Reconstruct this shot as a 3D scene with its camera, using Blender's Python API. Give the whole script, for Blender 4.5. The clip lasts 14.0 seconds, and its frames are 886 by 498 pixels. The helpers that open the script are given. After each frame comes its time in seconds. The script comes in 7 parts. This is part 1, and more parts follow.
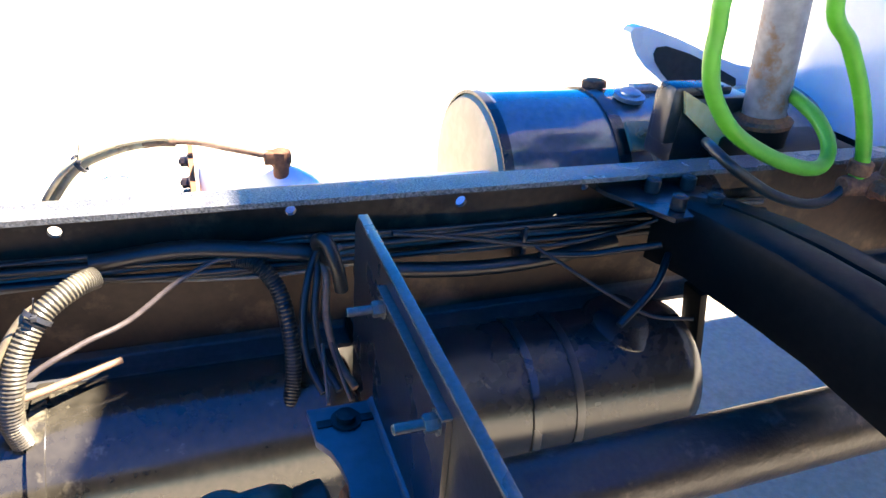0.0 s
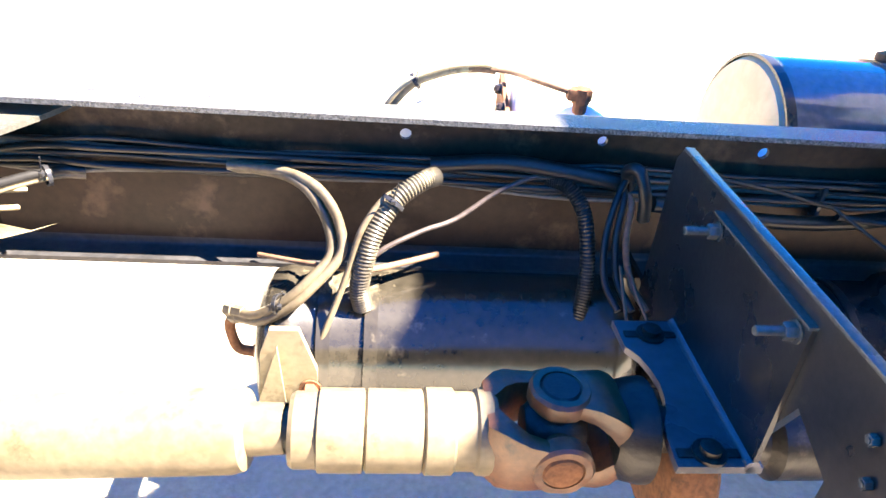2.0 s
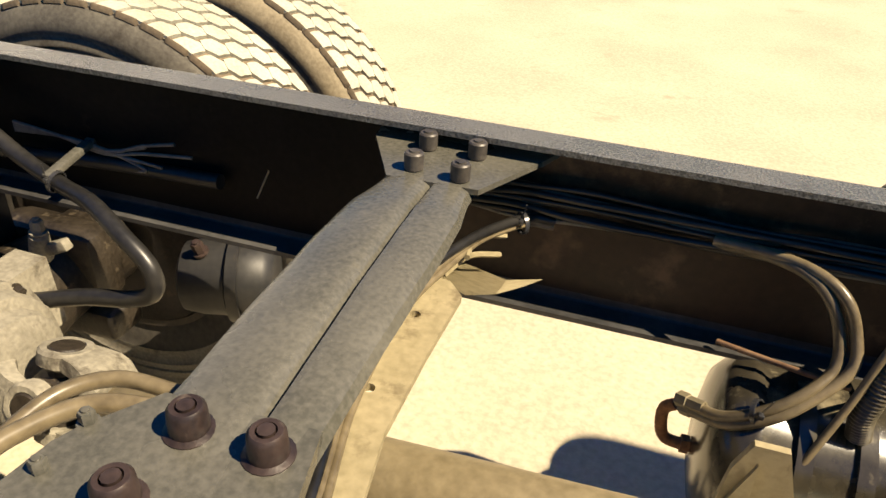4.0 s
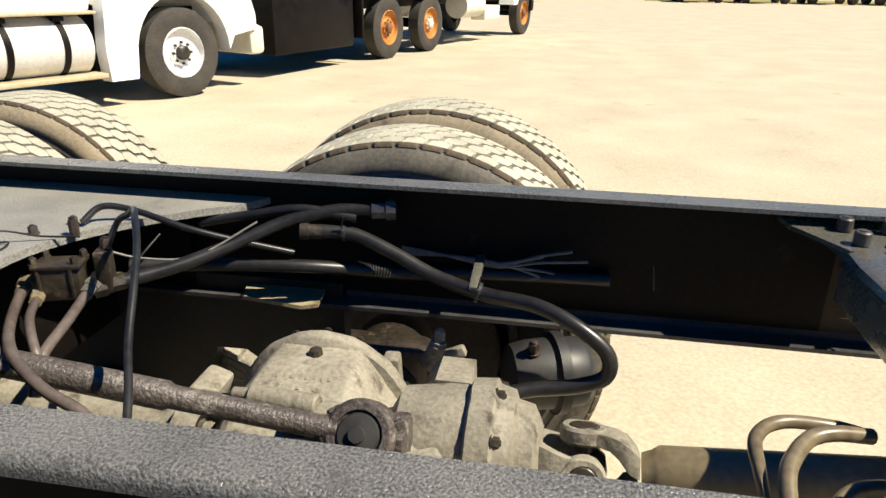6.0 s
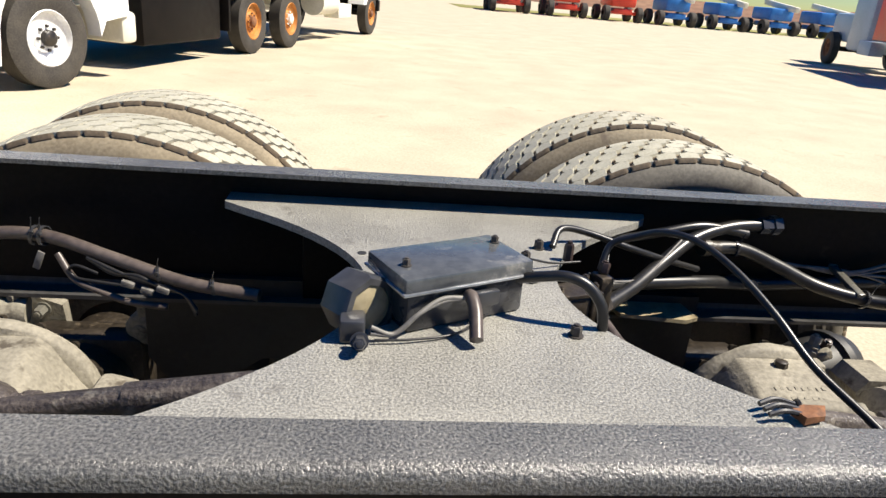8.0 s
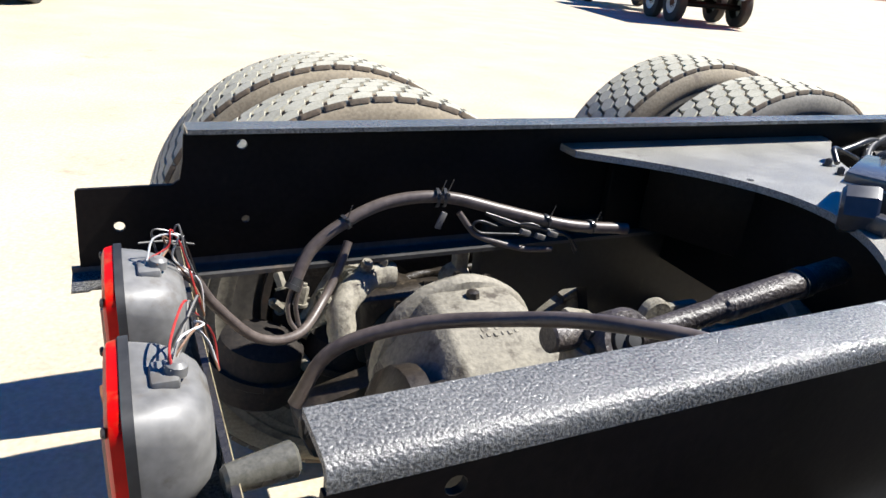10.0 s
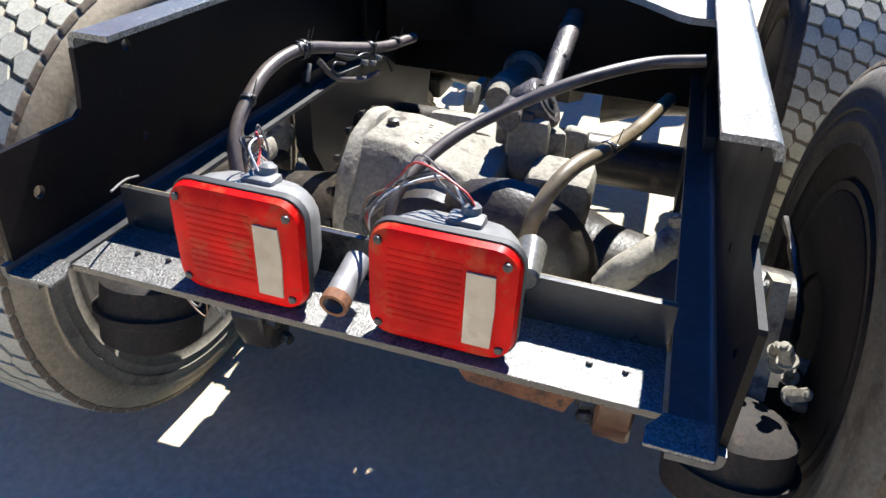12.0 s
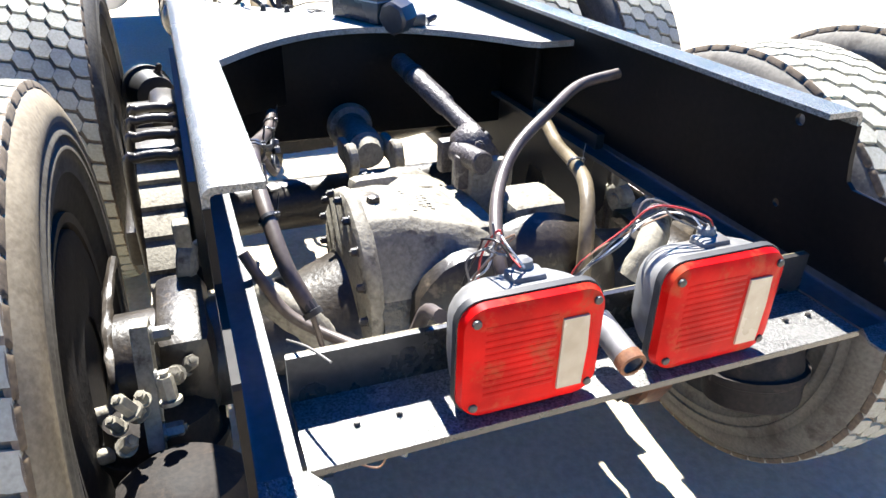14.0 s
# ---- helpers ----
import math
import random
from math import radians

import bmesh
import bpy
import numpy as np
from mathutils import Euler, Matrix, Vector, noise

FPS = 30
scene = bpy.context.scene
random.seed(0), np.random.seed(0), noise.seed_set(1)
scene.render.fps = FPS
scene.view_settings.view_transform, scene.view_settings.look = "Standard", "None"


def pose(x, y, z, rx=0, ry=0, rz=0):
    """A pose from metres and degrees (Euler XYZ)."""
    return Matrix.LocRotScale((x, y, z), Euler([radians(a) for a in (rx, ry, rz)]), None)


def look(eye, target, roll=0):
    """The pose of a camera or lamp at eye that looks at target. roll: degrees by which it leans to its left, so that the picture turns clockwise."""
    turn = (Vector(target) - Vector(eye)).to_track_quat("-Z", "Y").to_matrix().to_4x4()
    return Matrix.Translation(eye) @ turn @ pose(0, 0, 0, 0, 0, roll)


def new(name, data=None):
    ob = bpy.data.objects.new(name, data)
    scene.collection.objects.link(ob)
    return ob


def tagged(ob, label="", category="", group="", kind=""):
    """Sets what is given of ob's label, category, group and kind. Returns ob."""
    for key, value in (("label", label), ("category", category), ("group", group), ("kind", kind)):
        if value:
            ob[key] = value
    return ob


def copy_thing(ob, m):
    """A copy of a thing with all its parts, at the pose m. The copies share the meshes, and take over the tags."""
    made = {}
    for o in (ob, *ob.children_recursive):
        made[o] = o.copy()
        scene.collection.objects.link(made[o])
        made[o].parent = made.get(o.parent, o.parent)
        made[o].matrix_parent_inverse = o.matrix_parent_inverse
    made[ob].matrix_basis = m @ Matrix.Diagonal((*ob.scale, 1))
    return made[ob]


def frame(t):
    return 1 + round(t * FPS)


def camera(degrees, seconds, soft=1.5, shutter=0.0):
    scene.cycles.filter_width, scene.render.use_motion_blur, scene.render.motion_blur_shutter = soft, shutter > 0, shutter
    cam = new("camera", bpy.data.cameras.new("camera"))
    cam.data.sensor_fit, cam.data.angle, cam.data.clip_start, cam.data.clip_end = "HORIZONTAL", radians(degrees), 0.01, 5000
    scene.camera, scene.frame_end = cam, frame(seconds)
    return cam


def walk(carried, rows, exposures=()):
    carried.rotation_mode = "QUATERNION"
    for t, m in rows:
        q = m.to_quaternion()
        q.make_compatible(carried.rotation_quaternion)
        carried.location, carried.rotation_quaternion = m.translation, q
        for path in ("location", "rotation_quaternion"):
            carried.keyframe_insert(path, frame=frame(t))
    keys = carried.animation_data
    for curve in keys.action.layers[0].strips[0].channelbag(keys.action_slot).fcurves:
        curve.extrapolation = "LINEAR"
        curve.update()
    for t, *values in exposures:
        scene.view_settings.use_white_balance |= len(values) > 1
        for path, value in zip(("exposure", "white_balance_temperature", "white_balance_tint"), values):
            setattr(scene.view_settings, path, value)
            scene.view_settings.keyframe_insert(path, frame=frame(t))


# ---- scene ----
cam = camera(65.5, 14.0)
PATH = [
    (0, (0.505, -0.488, 1.41), (1.156, 1.137, 0.443), 5.1),
    (0.5, (0.473, -0.497, 1.375), (1.001, 1.153, 0.377), 5.1),
    (1, (0.423, -0.494, 1.366), (0.846, 1.127, 0.274), 5.3),
    (1.5, (0.371, -0.513, 1.365), (0.697, 1.123, 0.262), 4.8),
    (2, (0.281, -0.55, 1.366), (0.479, 1.132, 0.301), 5.6),
    (2.5, (0.186, -0.551, 1.358), (0.223, 1.157, 0.318), 6.9),
    (3, (0.084, -0.499, 1.347), (-0.028, 1.191, 0.283), 6.6),
    (3.5, (0.009, -0.458, 1.34), (-0.245, 1.205, 0.257), 6.5),
    (4, (-0.074, -0.45, 1.346), (-0.523, 1.187, 0.289), 3.7),
    (4.2, (-0.123, -0.463, 1.345), (-0.642, 1.156, 0.291), 2.1),
    (6.3, (-0.948, -0.868, 1.363), (-1.191, 0.995, 0.677), 1.5),
    (6.5, (-1.054, -0.889, 1.37), (-1.235, 0.987, 0.699), 2.4),
    (7, (-1.329, -0.854, 1.347), (-1.283, 1.026, 0.666), 3.5),
    (7.5, (-1.588, -0.824, 1.342), (-1.455, 1.039, 0.628), 5.0),
    (8, (-1.915, -0.849, 1.337), (-1.684, 1.006, 0.627), 5.2),
    (8.5, (-2.199, -0.834, 1.317), (-1.894, 0.998, 0.575), 5.9),
    (9, (-2.464, -0.816, 1.327), (-2.09, 0.996, 0.567), 5.6),
    (9.2, (-2.575, -0.832, 1.321), (-2.149, 0.968, 0.561), 5.2),
    (11.3, (-3.509, -0.46, 1.277), (-2.039, 0.498, 0.317), 6.5),
    (11.5, (-3.547, -0.417, 1.273), (-2.033, 0.423, 0.271), 5.5),
    (12, (-3.609, -0.295, 1.256), (-1.99, 0.189, 0.186), 3.0),
    (12.5, (-3.69, -0.15, 1.265), (-2.022, -0.004, 0.171), 5.8),
    (13, (-3.755, 0.044, 1.278), (-2.054, -0.092, 0.235), 5.8),
    (13.5, (-3.671, 0.235, 1.272), (-1.963, -0.138, 0.301), 2.8),
    (14, (-3.556, 0.435, 1.268), (-1.921, -0.21, 0.314), 1.4),
]
EXPOSURES = [(0, 3.2, 6700, 14), (1.0, 3.82, 6750, 16), (2.0, 3.52, 6850, 16), (3.0, 1.82, 7400, 14), (3.6, 1.34, 7950, 10), (4.2, 0.98, 8700, 8), (6.3, 0.88, 6900, 6), (7.5, 0.95, 6800, 8), (9.2, 1.08, 6250, 9), (11.3, 1.5, 5900, 9), (12.5, 1.98, 5950, 9), (13.5, 2.46, 6000, 9), (14, 2.32, 6000, 9)]
walk(cam, [(t, look(eye, target, roll)) for t, eye, target, roll in PATH], EXPOSURES)

# ---- light ----
SUN_EL, SUN_AZ = 52.0, -6.0          # height, and turn from +x towards +y
world = bpy.data.worlds.new("sky")
scene.world = world
world.use_nodes = True
wn = world.node_tree
sky = wn.nodes.new("ShaderNodeTexSky")
sky.sky_type, sky.sun_disc = "NISHITA", False
sky.sun_elevation, sky.sun_rotation = radians(SUN_EL), radians(90 - SUN_AZ)
sky.air_density, sky.dust_density, sky.ozone_density = 1.0, 0.2, 4.0
wn.nodes["Background"].inputs["Strength"].default_value = 0.05
deep = wn.nodes.new("ShaderNodeHueSaturation")        # clear, deep blue desert sky
deep.inputs["Saturation"].default_value = 2.1
deep.inputs["Hue"].default_value = 0.517
wn.links.new(sky.outputs["Color"], deep.inputs["Color"])
wn.links.new(deep.outputs["Color"], wn.nodes["Background"].inputs["Color"])
sun_data = bpy.data.lights.new("sun", "SUN")
sun_data.energy, sun_data.angle, sun_data.color = 5.0, radians(0.5), (1.0, 0.93, 0.82)
sun = new("sun", sun_data)
sun_to = Vector((math.cos(radians(SUN_EL)) * math.cos(radians(SUN_AZ)), math.cos(radians(SUN_EL)) * math.sin(radians(SUN_AZ)), math.sin(radians(SUN_EL))))
sun.matrix_world = look(sun_to * 40, (0, 0, 0))


# ---- materials ----
def material(name, dark, light, rough=0.6, metal=0.0, grain=60.0, patch=6.0, bump=0.3, depth=0.002, spread=0.5, rough_to=None, third=None, third_at=0.62, coat=0.0, spec=0.5):
    """A worn surface: fine grain, broad patches, and stains of a third colour, with relief."""
    m = bpy.data.materials.new(name)
    m.use_nodes = True
    n, l = m.node_tree.nodes, m.node_tree.links
    b = n["Principled BSDF"]
    co = n.new("ShaderNodeTexCoord")
    fine = n.new("ShaderNodeTexNoise")
    fine.inputs["Scale"].default_value, fine.inputs["Detail"].default_value = grain, 4.0
    wide = n.new("ShaderNodeTexNoise")
    wide.inputs["Scale"].default_value, wide.inputs["Detail"].default_value = patch, 6.0
    for t in (fine, wide):
        l.new(co.outputs["Object"], t.inputs["Vector"])
    info = n.new("ShaderNodeObjectInfo")
    sum_ = n.new("ShaderNodeMath")
    sum_.operation = "MULTIPLY_ADD"
    l.new(fine.outputs["Fac"], sum_.inputs[0])
    sum_.inputs[1].default_value = spread
    half = n.new("ShaderNodeMath")
    half.operation = "MULTIPLY"
    l.new(wide.outputs["Fac"], half.inputs[0])
    half.inputs[1].default_value = 1.0 - spread
    l.new(half.outputs[0], sum_.inputs[2])
    ramp = n.new("ShaderNodeValToRGB")
    ramp.color_ramp.elements[0].position, ramp.color_ramp.elements[1].position = 0.36, 0.64
    ramp.color_ramp.elements[0].color, ramp.color_ramp.elements[1].color = (*dark, 1), (*light, 1)
    l.new(sum_.outputs[0], ramp.inputs["Fac"])
    colour = ramp.outputs["Color"]
    if third:
        stain = n.new("ShaderNodeTexNoise")
        stain.inputs["Scale"].default_value, stain.inputs["Detail"].default_value, stain.inputs["Roughness"].default_value = patch * 1.7, 8.0, 0.65
        l.new(co.outputs["Object"], stain.inputs["Vector"])
        cut = n.new("ShaderNodeValToRGB")
        cut.color_ramp.elements[0].position, cut.color_ramp.elements[1].position = third_at - 0.05, third_at + 0.07
        l.new(stain.outputs["Fac"], cut.inputs["Fac"])
        mix = n.new("ShaderNodeMix")
        mix.data_type = "RGBA"
        l.new(cut.outputs["Color"], mix.inputs["Factor"])
        l.new(colour, mix.inputs["A"])
        mix.inputs["B"].default_value = (*third, 1)
        colour = mix.outputs["Result"]
    vary = n.new("ShaderNodeHueSaturation")
    span = n.new("ShaderNodeMapRange")
    span.inputs["To Min"].default_value, span.inputs["To Max"].default_value = 0.9, 1.1
    l.new(info.outputs["Random"], span.inputs["Value"])
    l.new(span.outputs["Result"], vary.inputs["Value"])
    l.new(colour, vary.inputs["Color"])
    l.new(vary.outputs["Color"], b.inputs["Base Color"])
    gloss = n.new("ShaderNodeMapRange")
    gloss.inputs["To Min"].default_value = max(0.05, rough - 0.1)
    gloss.inputs["To Max"].default_value = rough_to if rough_to else min(1.0, rough + 0.15)
    l.new(wide.outputs["Fac"], gloss.inputs["Value"])
    l.new(gloss.outputs["Result"], b.inputs["Roughness"])
    b.inputs["Metallic"].default_value = metal
    b.inputs["Coat Weight"].default_value = coat
    b.inputs["Specular IOR Level"].default_value = spec
    if bump:
        bp = n.new("ShaderNodeBump")
        bp.inputs["Strength"].default_value, bp.inputs["Distance"].default_value = bump, depth
        l.new(sum_.outputs[0], bp.inputs["Height"])
        l.new(bp.outputs["Normal"], b.inputs["Normal"])
    return m


LITCOAT = material("textured black chassis coating lifted for sun", (0.05, 0.05, 0.048), (0.19, 0.184, 0.17), 0.22, 0, 340, 9, 0.9, 0.0026, 0.78, 0.40, (0.07, 0.066, 0.062), 0.66, 0.0, 0.7)
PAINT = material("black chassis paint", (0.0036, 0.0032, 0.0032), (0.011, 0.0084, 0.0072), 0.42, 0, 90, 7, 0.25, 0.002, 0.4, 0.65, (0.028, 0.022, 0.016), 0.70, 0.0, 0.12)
BOUNCEWEB = material("rust-brown chassis paint lifted for bounced light", (0.014, 0.0075, 0.0055), (0.048, 0.026, 0.016), 0.45, 0, 70, 5, 0.3, 0.002, 0.4, 0.65, (0.11, 0.068, 0.042), 0.60, 0.0, 0.3)
WORN = material("weathered dusty steel", (0.076, 0.074, 0.061), (0.128, 0.122, 0.102), 0.22, 0, 190, 11, 0.35, 0.002, 0.6, 0.40, (0.165, 0.15, 0.115), 0.69, 0.0, 0.7)
DUSTY = material("tan dusty sheet steel", (0.21, 0.175, 0.10), (0.34, 0.285, 0.175), 0.6, 0, 90, 9, 0.35, 0.002, 0.5, None, (0.12, 0.09, 0.05), 0.62)
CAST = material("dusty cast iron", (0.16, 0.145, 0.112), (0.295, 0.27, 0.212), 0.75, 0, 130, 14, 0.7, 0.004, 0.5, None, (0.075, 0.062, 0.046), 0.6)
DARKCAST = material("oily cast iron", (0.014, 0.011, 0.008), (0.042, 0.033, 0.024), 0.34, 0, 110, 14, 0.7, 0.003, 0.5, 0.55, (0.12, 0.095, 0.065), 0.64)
OILSHADECAST = material("oily cast iron darkened for shade", (0.010, 0.009, 0.009), (0.034, 0.030, 0.027), 0.28, 0, 120, 16, 1.0, 0.006, 0.5, 0.45, (0.15, 0.13, 0.10), 0.67, 0.0, 0.7)
RUST = material("rusty iron", (0.11, 0.042, 0.017), (0.26, 0.115, 0.05), 0.8, 0, 140, 18, 0.6, 0.003, 0.5, None, (0.06, 0.035, 0.025), 0.6)
SHAFT = material("dusty painted shaft", (0.145, 0.115, 0.066), (0.24, 0.195, 0.118), 0.42, 0, 80, 9, 0.25, 0.002, 0.5, None, (0.085, 0.055, 0.03), 0.66)
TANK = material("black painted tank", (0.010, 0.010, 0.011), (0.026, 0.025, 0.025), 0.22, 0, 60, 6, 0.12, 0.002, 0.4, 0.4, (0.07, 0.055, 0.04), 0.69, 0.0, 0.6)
FUELSHEEN = material("black tank paint greyed for sky sheen", (0.10, 0.101, 0.104), (0.18, 0.18, 0.182), 0.14, 0, 60, 5, 0.06, 0.001, 0.4, 0.26, (0.16, 0.15, 0.13), 0.68, 0.8, 1.0)
HOSE = material("black rubber hose", (0.008, 0.008, 0.0085), (0.025, 0.024, 0.023), 0.36, 0, 90, 12, 0.2, 0.001, 0.4, 0.45)
DUSTHOSE = material("dusty rubber hose", (0.095, 0.074, 0.045), (0.20, 0.16, 0.098), 0.32, 0, 90, 12, 0.2, 0.001, 0.4, 0.5)
TANHOSE = material("pale tan weathered hose", (0.36, 0.29, 0.16), (0.54, 0.45, 0.28), 0.5, 0, 90, 14, 0.25, 0.001, 0.4, 0.65, (0.22, 0.15, 0.08), 0.62)
CONDUIT = material("black corrugated plastic", (0.042, 0.036, 0.026), (0.11, 0.095, 0.063), 0.3, 0, 90, 16, 0.2, 0.001, 0.4, 0.5, (0.21, 0.18, 0.115), 0.60)
WIRE = material("grey wire", (0.09, 0.085, 0.08), (0.2, 0.19, 0.17), 0.5, 0, 90, 12, 0.0)
BROWNWIRE = material("brown wire", (0.13, 0.07, 0.04), (0.25, 0.15, 0.09), 0.6, 0, 90, 12, 0.0)
REDWIRE = material("red wire", (0.35, 0.02, 0.02), (0.5, 0.05, 0.04), 0.45, 0, 90, 12, 0.0)
WHITEWIRE = material("white wire", (0.5, 0.49, 0.46), (0.7, 0.69, 0.66), 0.5, 0, 90, 12, 0.0)
RUBBER = material("tyre rubber", (0.072, 0.063, 0.050), (0.152, 0.138, 0.11), 0.6, 0, 120, 8, 0.4, 0.002, 0.5, 0.9, (0.055, 0.045, 0.034), 0.60)
TREAD = material("dusty tread rubber", (0.30, 0.285, 0.22), (0.46, 0.44, 0.355), 0.85, 0, 160, 9, 0.4, 0.002, 0.5, 0.95)
SHOULDER = material("pale brown dusty shoulder rubber", (0.19, 0.152, 0.097), (0.33, 0.275, 0.185), 0.7, 0, 120, 9, 0.4, 0.002, 0.5, 0.95, (0.14, 0.105, 0.07), 0.63)
SUNDUSTTANK = material("dusty black tank, dust lifted for sun", (0.024, 0.021, 0.015), (0.056, 0.048, 0.034), 0.18, 0, 70, 5, 0.2, 0.002, 0.4, 0.32, (0.27, 0.23, 0.15), 0.625, 0.0, 0.9)
TREADEDGE = material("brown tread edge rubber", (0.09, 0.068, 0.045), (0.18, 0.135, 0.088), 0.85, 0, 120, 9, 0.4, 0.002, 0.5, 0.95)
BLACKTYRE = material("black tyre rubber", (0.022, 0.019, 0.016), (0.060, 0.052, 0.042), 0.8, 0, 60, 5, 0.2)
SKYPAINT = material("black bracket paint greyed for sky light", (0.10, 0.10, 0.105), (0.16, 0.16, 0.165), 0.28, 0, 90, 8, 0.2, 0.002, 0.4, 0.4, (0.07, 0.062, 0.052), 0.68, 0.0, 0.9)
GLOSSBLACK = material("scuffed glossy black paint", (0.012, 0.012, 0.014), (0.030, 0.028, 0.028), 0.26, 0, 110, 8, 0.25, 0.002, 0.5, 0.42, (0.075, 0.06, 0.045), 0.66, 0.0, 0.75)
DARKPAINT = material("faded black paint", (0.011, 0.011, 0.0115), (0.026, 0.025, 0.024), 0.45, 0, 90, 8, 0.25, 0.002, 0.4, 0.65, (0.05, 0.04, 0.03), 0.67)
DARKBODY = material("dark brown dump body paint", (0.02, 0.012, 0.009), (0.06, 0.035, 0.025), 0.6, 0, 12, 1.5, 0.1)
JOINT = material("rusty brown joint iron", (0.10, 0.042, 0.015), (0.20, 0.088, 0.034), 0.36, 0, 90, 16, 0.5, 0.003, 0.5, 0.5, (0.035, 0.022, 0.016), 0.6, 0.0, 0.7)
BROWNHOSE = material("brown-black rubber hose", (0.06, 0.047, 0.042), (0.13, 0.105, 0.09), 0.38, 0, 90, 12, 0.2, 0.001, 0.4, 0.55)
RODPAINT = material("scuffed dark rod paint", (0.036, 0.030, 0.028), (0.10, 0.085, 0.076), 0.34, 0, 170, 22, 1.0, 0.004, 0.6, 0.6, (0.22, 0.20, 0.17), 0.62)
DUSTSHEENCOAT = material("dusty textured plate coating lifted for sheen", (0.13, 0.128, 0.118), (0.36, 0.35, 0.312), 0.32, 0, 310, 9, 0.9, 0.0026, 0.78, 0.52, (0.14, 0.132, 0.118), 0.64, 0.0, 0.6)
SKYFLANGE = material("black flange paint lifted for sky sheen", (0.03, 0.03, 0.031), (0.075, 0.073, 0.072), 0.4, 0, 90, 7, 0.25, 0.002, 0.4, 0.6, (0.11, 0.09, 0.07), 0.66)
ENDPAINT = material("dusty black angle iron", (0.016, 0.015, 0.015), (0.045, 0.042, 0.040), 0.24, 0, 120, 8, 0.3, 0.002, 0.5, 0.40, (0.07, 0.055, 0.042), 0.66, 0.0, 0.8)
TANPANEL = material("yellow-tan panel brightened for reflected sun", (0.66, 0.46, 0.16), (0.80, 0.60, 0.26), 0.6, 0, 60, 8, 0.15)
DULLBLACK = material("dull brown-black iron", (0.010, 0.0085, 0.0075), (0.028, 0.022, 0.018), 0.75, 0, 110, 12, 0.6, 0.003, 0.5, 0.9, (0.06, 0.04, 0.026), 0.64, 0.0, 0.3)
RIM = material("dark dirty wheel rim", (0.014, 0.011, 0.009), (0.045, 0.034, 0.025), 0.65, 0, 80, 8, 0.3, 0.002, 0.5, None, (0.07, 0.035, 0.02), 0.62)
ORANGERIM = material("orange rusted rim", (0.35, 0.12, 0.02), (0.55, 0.24, 0.05), 0.6, 0, 40, 5, 0.2)
WHITERIM = material("polished white wheel", (0.62, 0.62, 0.62), (0.8, 0.8, 0.79), 0.3, 0.2, 30, 4, 0.05)
STEEL = material("zinc plated steel", (0.32, 0.33, 0.35), (0.55, 0.56, 0.58), 0.35, 0.8, 90, 10, 0.15)
GALV = material("galvanised pipe", (0.17, 0.165, 0.165), (0.34, 0.33, 0.33), 0.5, 0.35, 45, 12, 0.3, 0.002, 0.5, None, (0.24, 0.13, 0.06), 0.60)
BRASS = material("dull brass fitting", (0.16, 0.135, 0.085), (0.28, 0.235, 0.15), 0.5, 0.3, 90, 10, 0.1)
RUSTBOLT = material("rusty dark bolt steel", (0.022, 0.015, 0.014), (0.055, 0.036, 0.031), 0.35, 0.1, 140, 24, 0.5, 0.002, 0.5, 0.55, (0.14, 0.11, 0.09), 0.64)
FRAMEBOLT = material("dark bolt steel", (0.034, 0.029, 0.027), (0.088, 0.078, 0.068), 0.45, 0.2, 120, 20, 0.4)
GREEN = material("green air line rubber", (0.07, 0.33, 0.015), (0.11, 0.45, 0.03), 0.38, 0, 40, 6, 0.05)
WHITE = material("white truck paint", (0.72, 0.72, 0.71), (0.82, 0.82, 0.81), 0.25, 0, 20, 2, 0.03, 0.001, 0.4, None, None, 0.6, 0.4)
CREAM = material("cream painted steel", (0.62, 0.59, 0.48), (0.74, 0.71, 0.60), 0.4, 0, 20, 3, 0.05)
PALEBLUE = material("pale blue paint", (0.28, 0.38, 0.48), (0.4, 0.5, 0.6), 0.35, 0, 20, 2, 0.03)
REDPAINT = material("red machine paint", (0.55, 0.035, 0.015), (0.68, 0.06, 0.03), 0.4, 0, 20, 2, 0.03)
BLUEPAINT = material("blue machine paint", (0.015, 0.12, 0.42), (0.03, 0.2, 0.55), 0.4, 0, 20, 2, 0.03)
SKYLID = material("dusty lid paint tinted for sky reflection", (0.066, 0.071, 0.076), (0.12, 0.127, 0.133), 0.22, 0, 80, 9, 0.15, 0.001, 0.4, 0.4, (0.22, 0.215, 0.2), 0.64, 0.0, 0.7)
BLACKPLASTIC = material("black plastic", (0.022, 0.0225, 0.025), (0.050, 0.051, 0.055), 0.24, 0, 60, 8, 0.12, 0.001, 0.4, 0.42, None, 0.6, 0.0, 0.6)
GREYPLASTIC = material("grey lamp housing", (0.12, 0.118, 0.112), (0.23, 0.225, 0.215), 0.42, 0, 60, 10, 0.2, 0.001, 0.4, None, (0.12, 0.105, 0.085), 0.60)
REDLENS = material("red lens plastic", (0.34, 0.0012, 0.0008), (0.64, 0.004, 0.002), 0.34, 0, 24, 13, 0.04, 0.001, 0.2, 0.5, (0.36, 0.045, 0.016), 0.58, 0.0, 0.10)
WHITELENS = material("clear reversing lens", (0.34, 0.28, 0.19), (0.48, 0.41, 0.30), 0.25, 0, 30, 14, 0.05)
RUBBERSEAL = material("black rubber seal", (0.015, 0.015, 0.015), (0.035, 0.035, 0.035), 0.6, 0, 60, 8, 0.0)
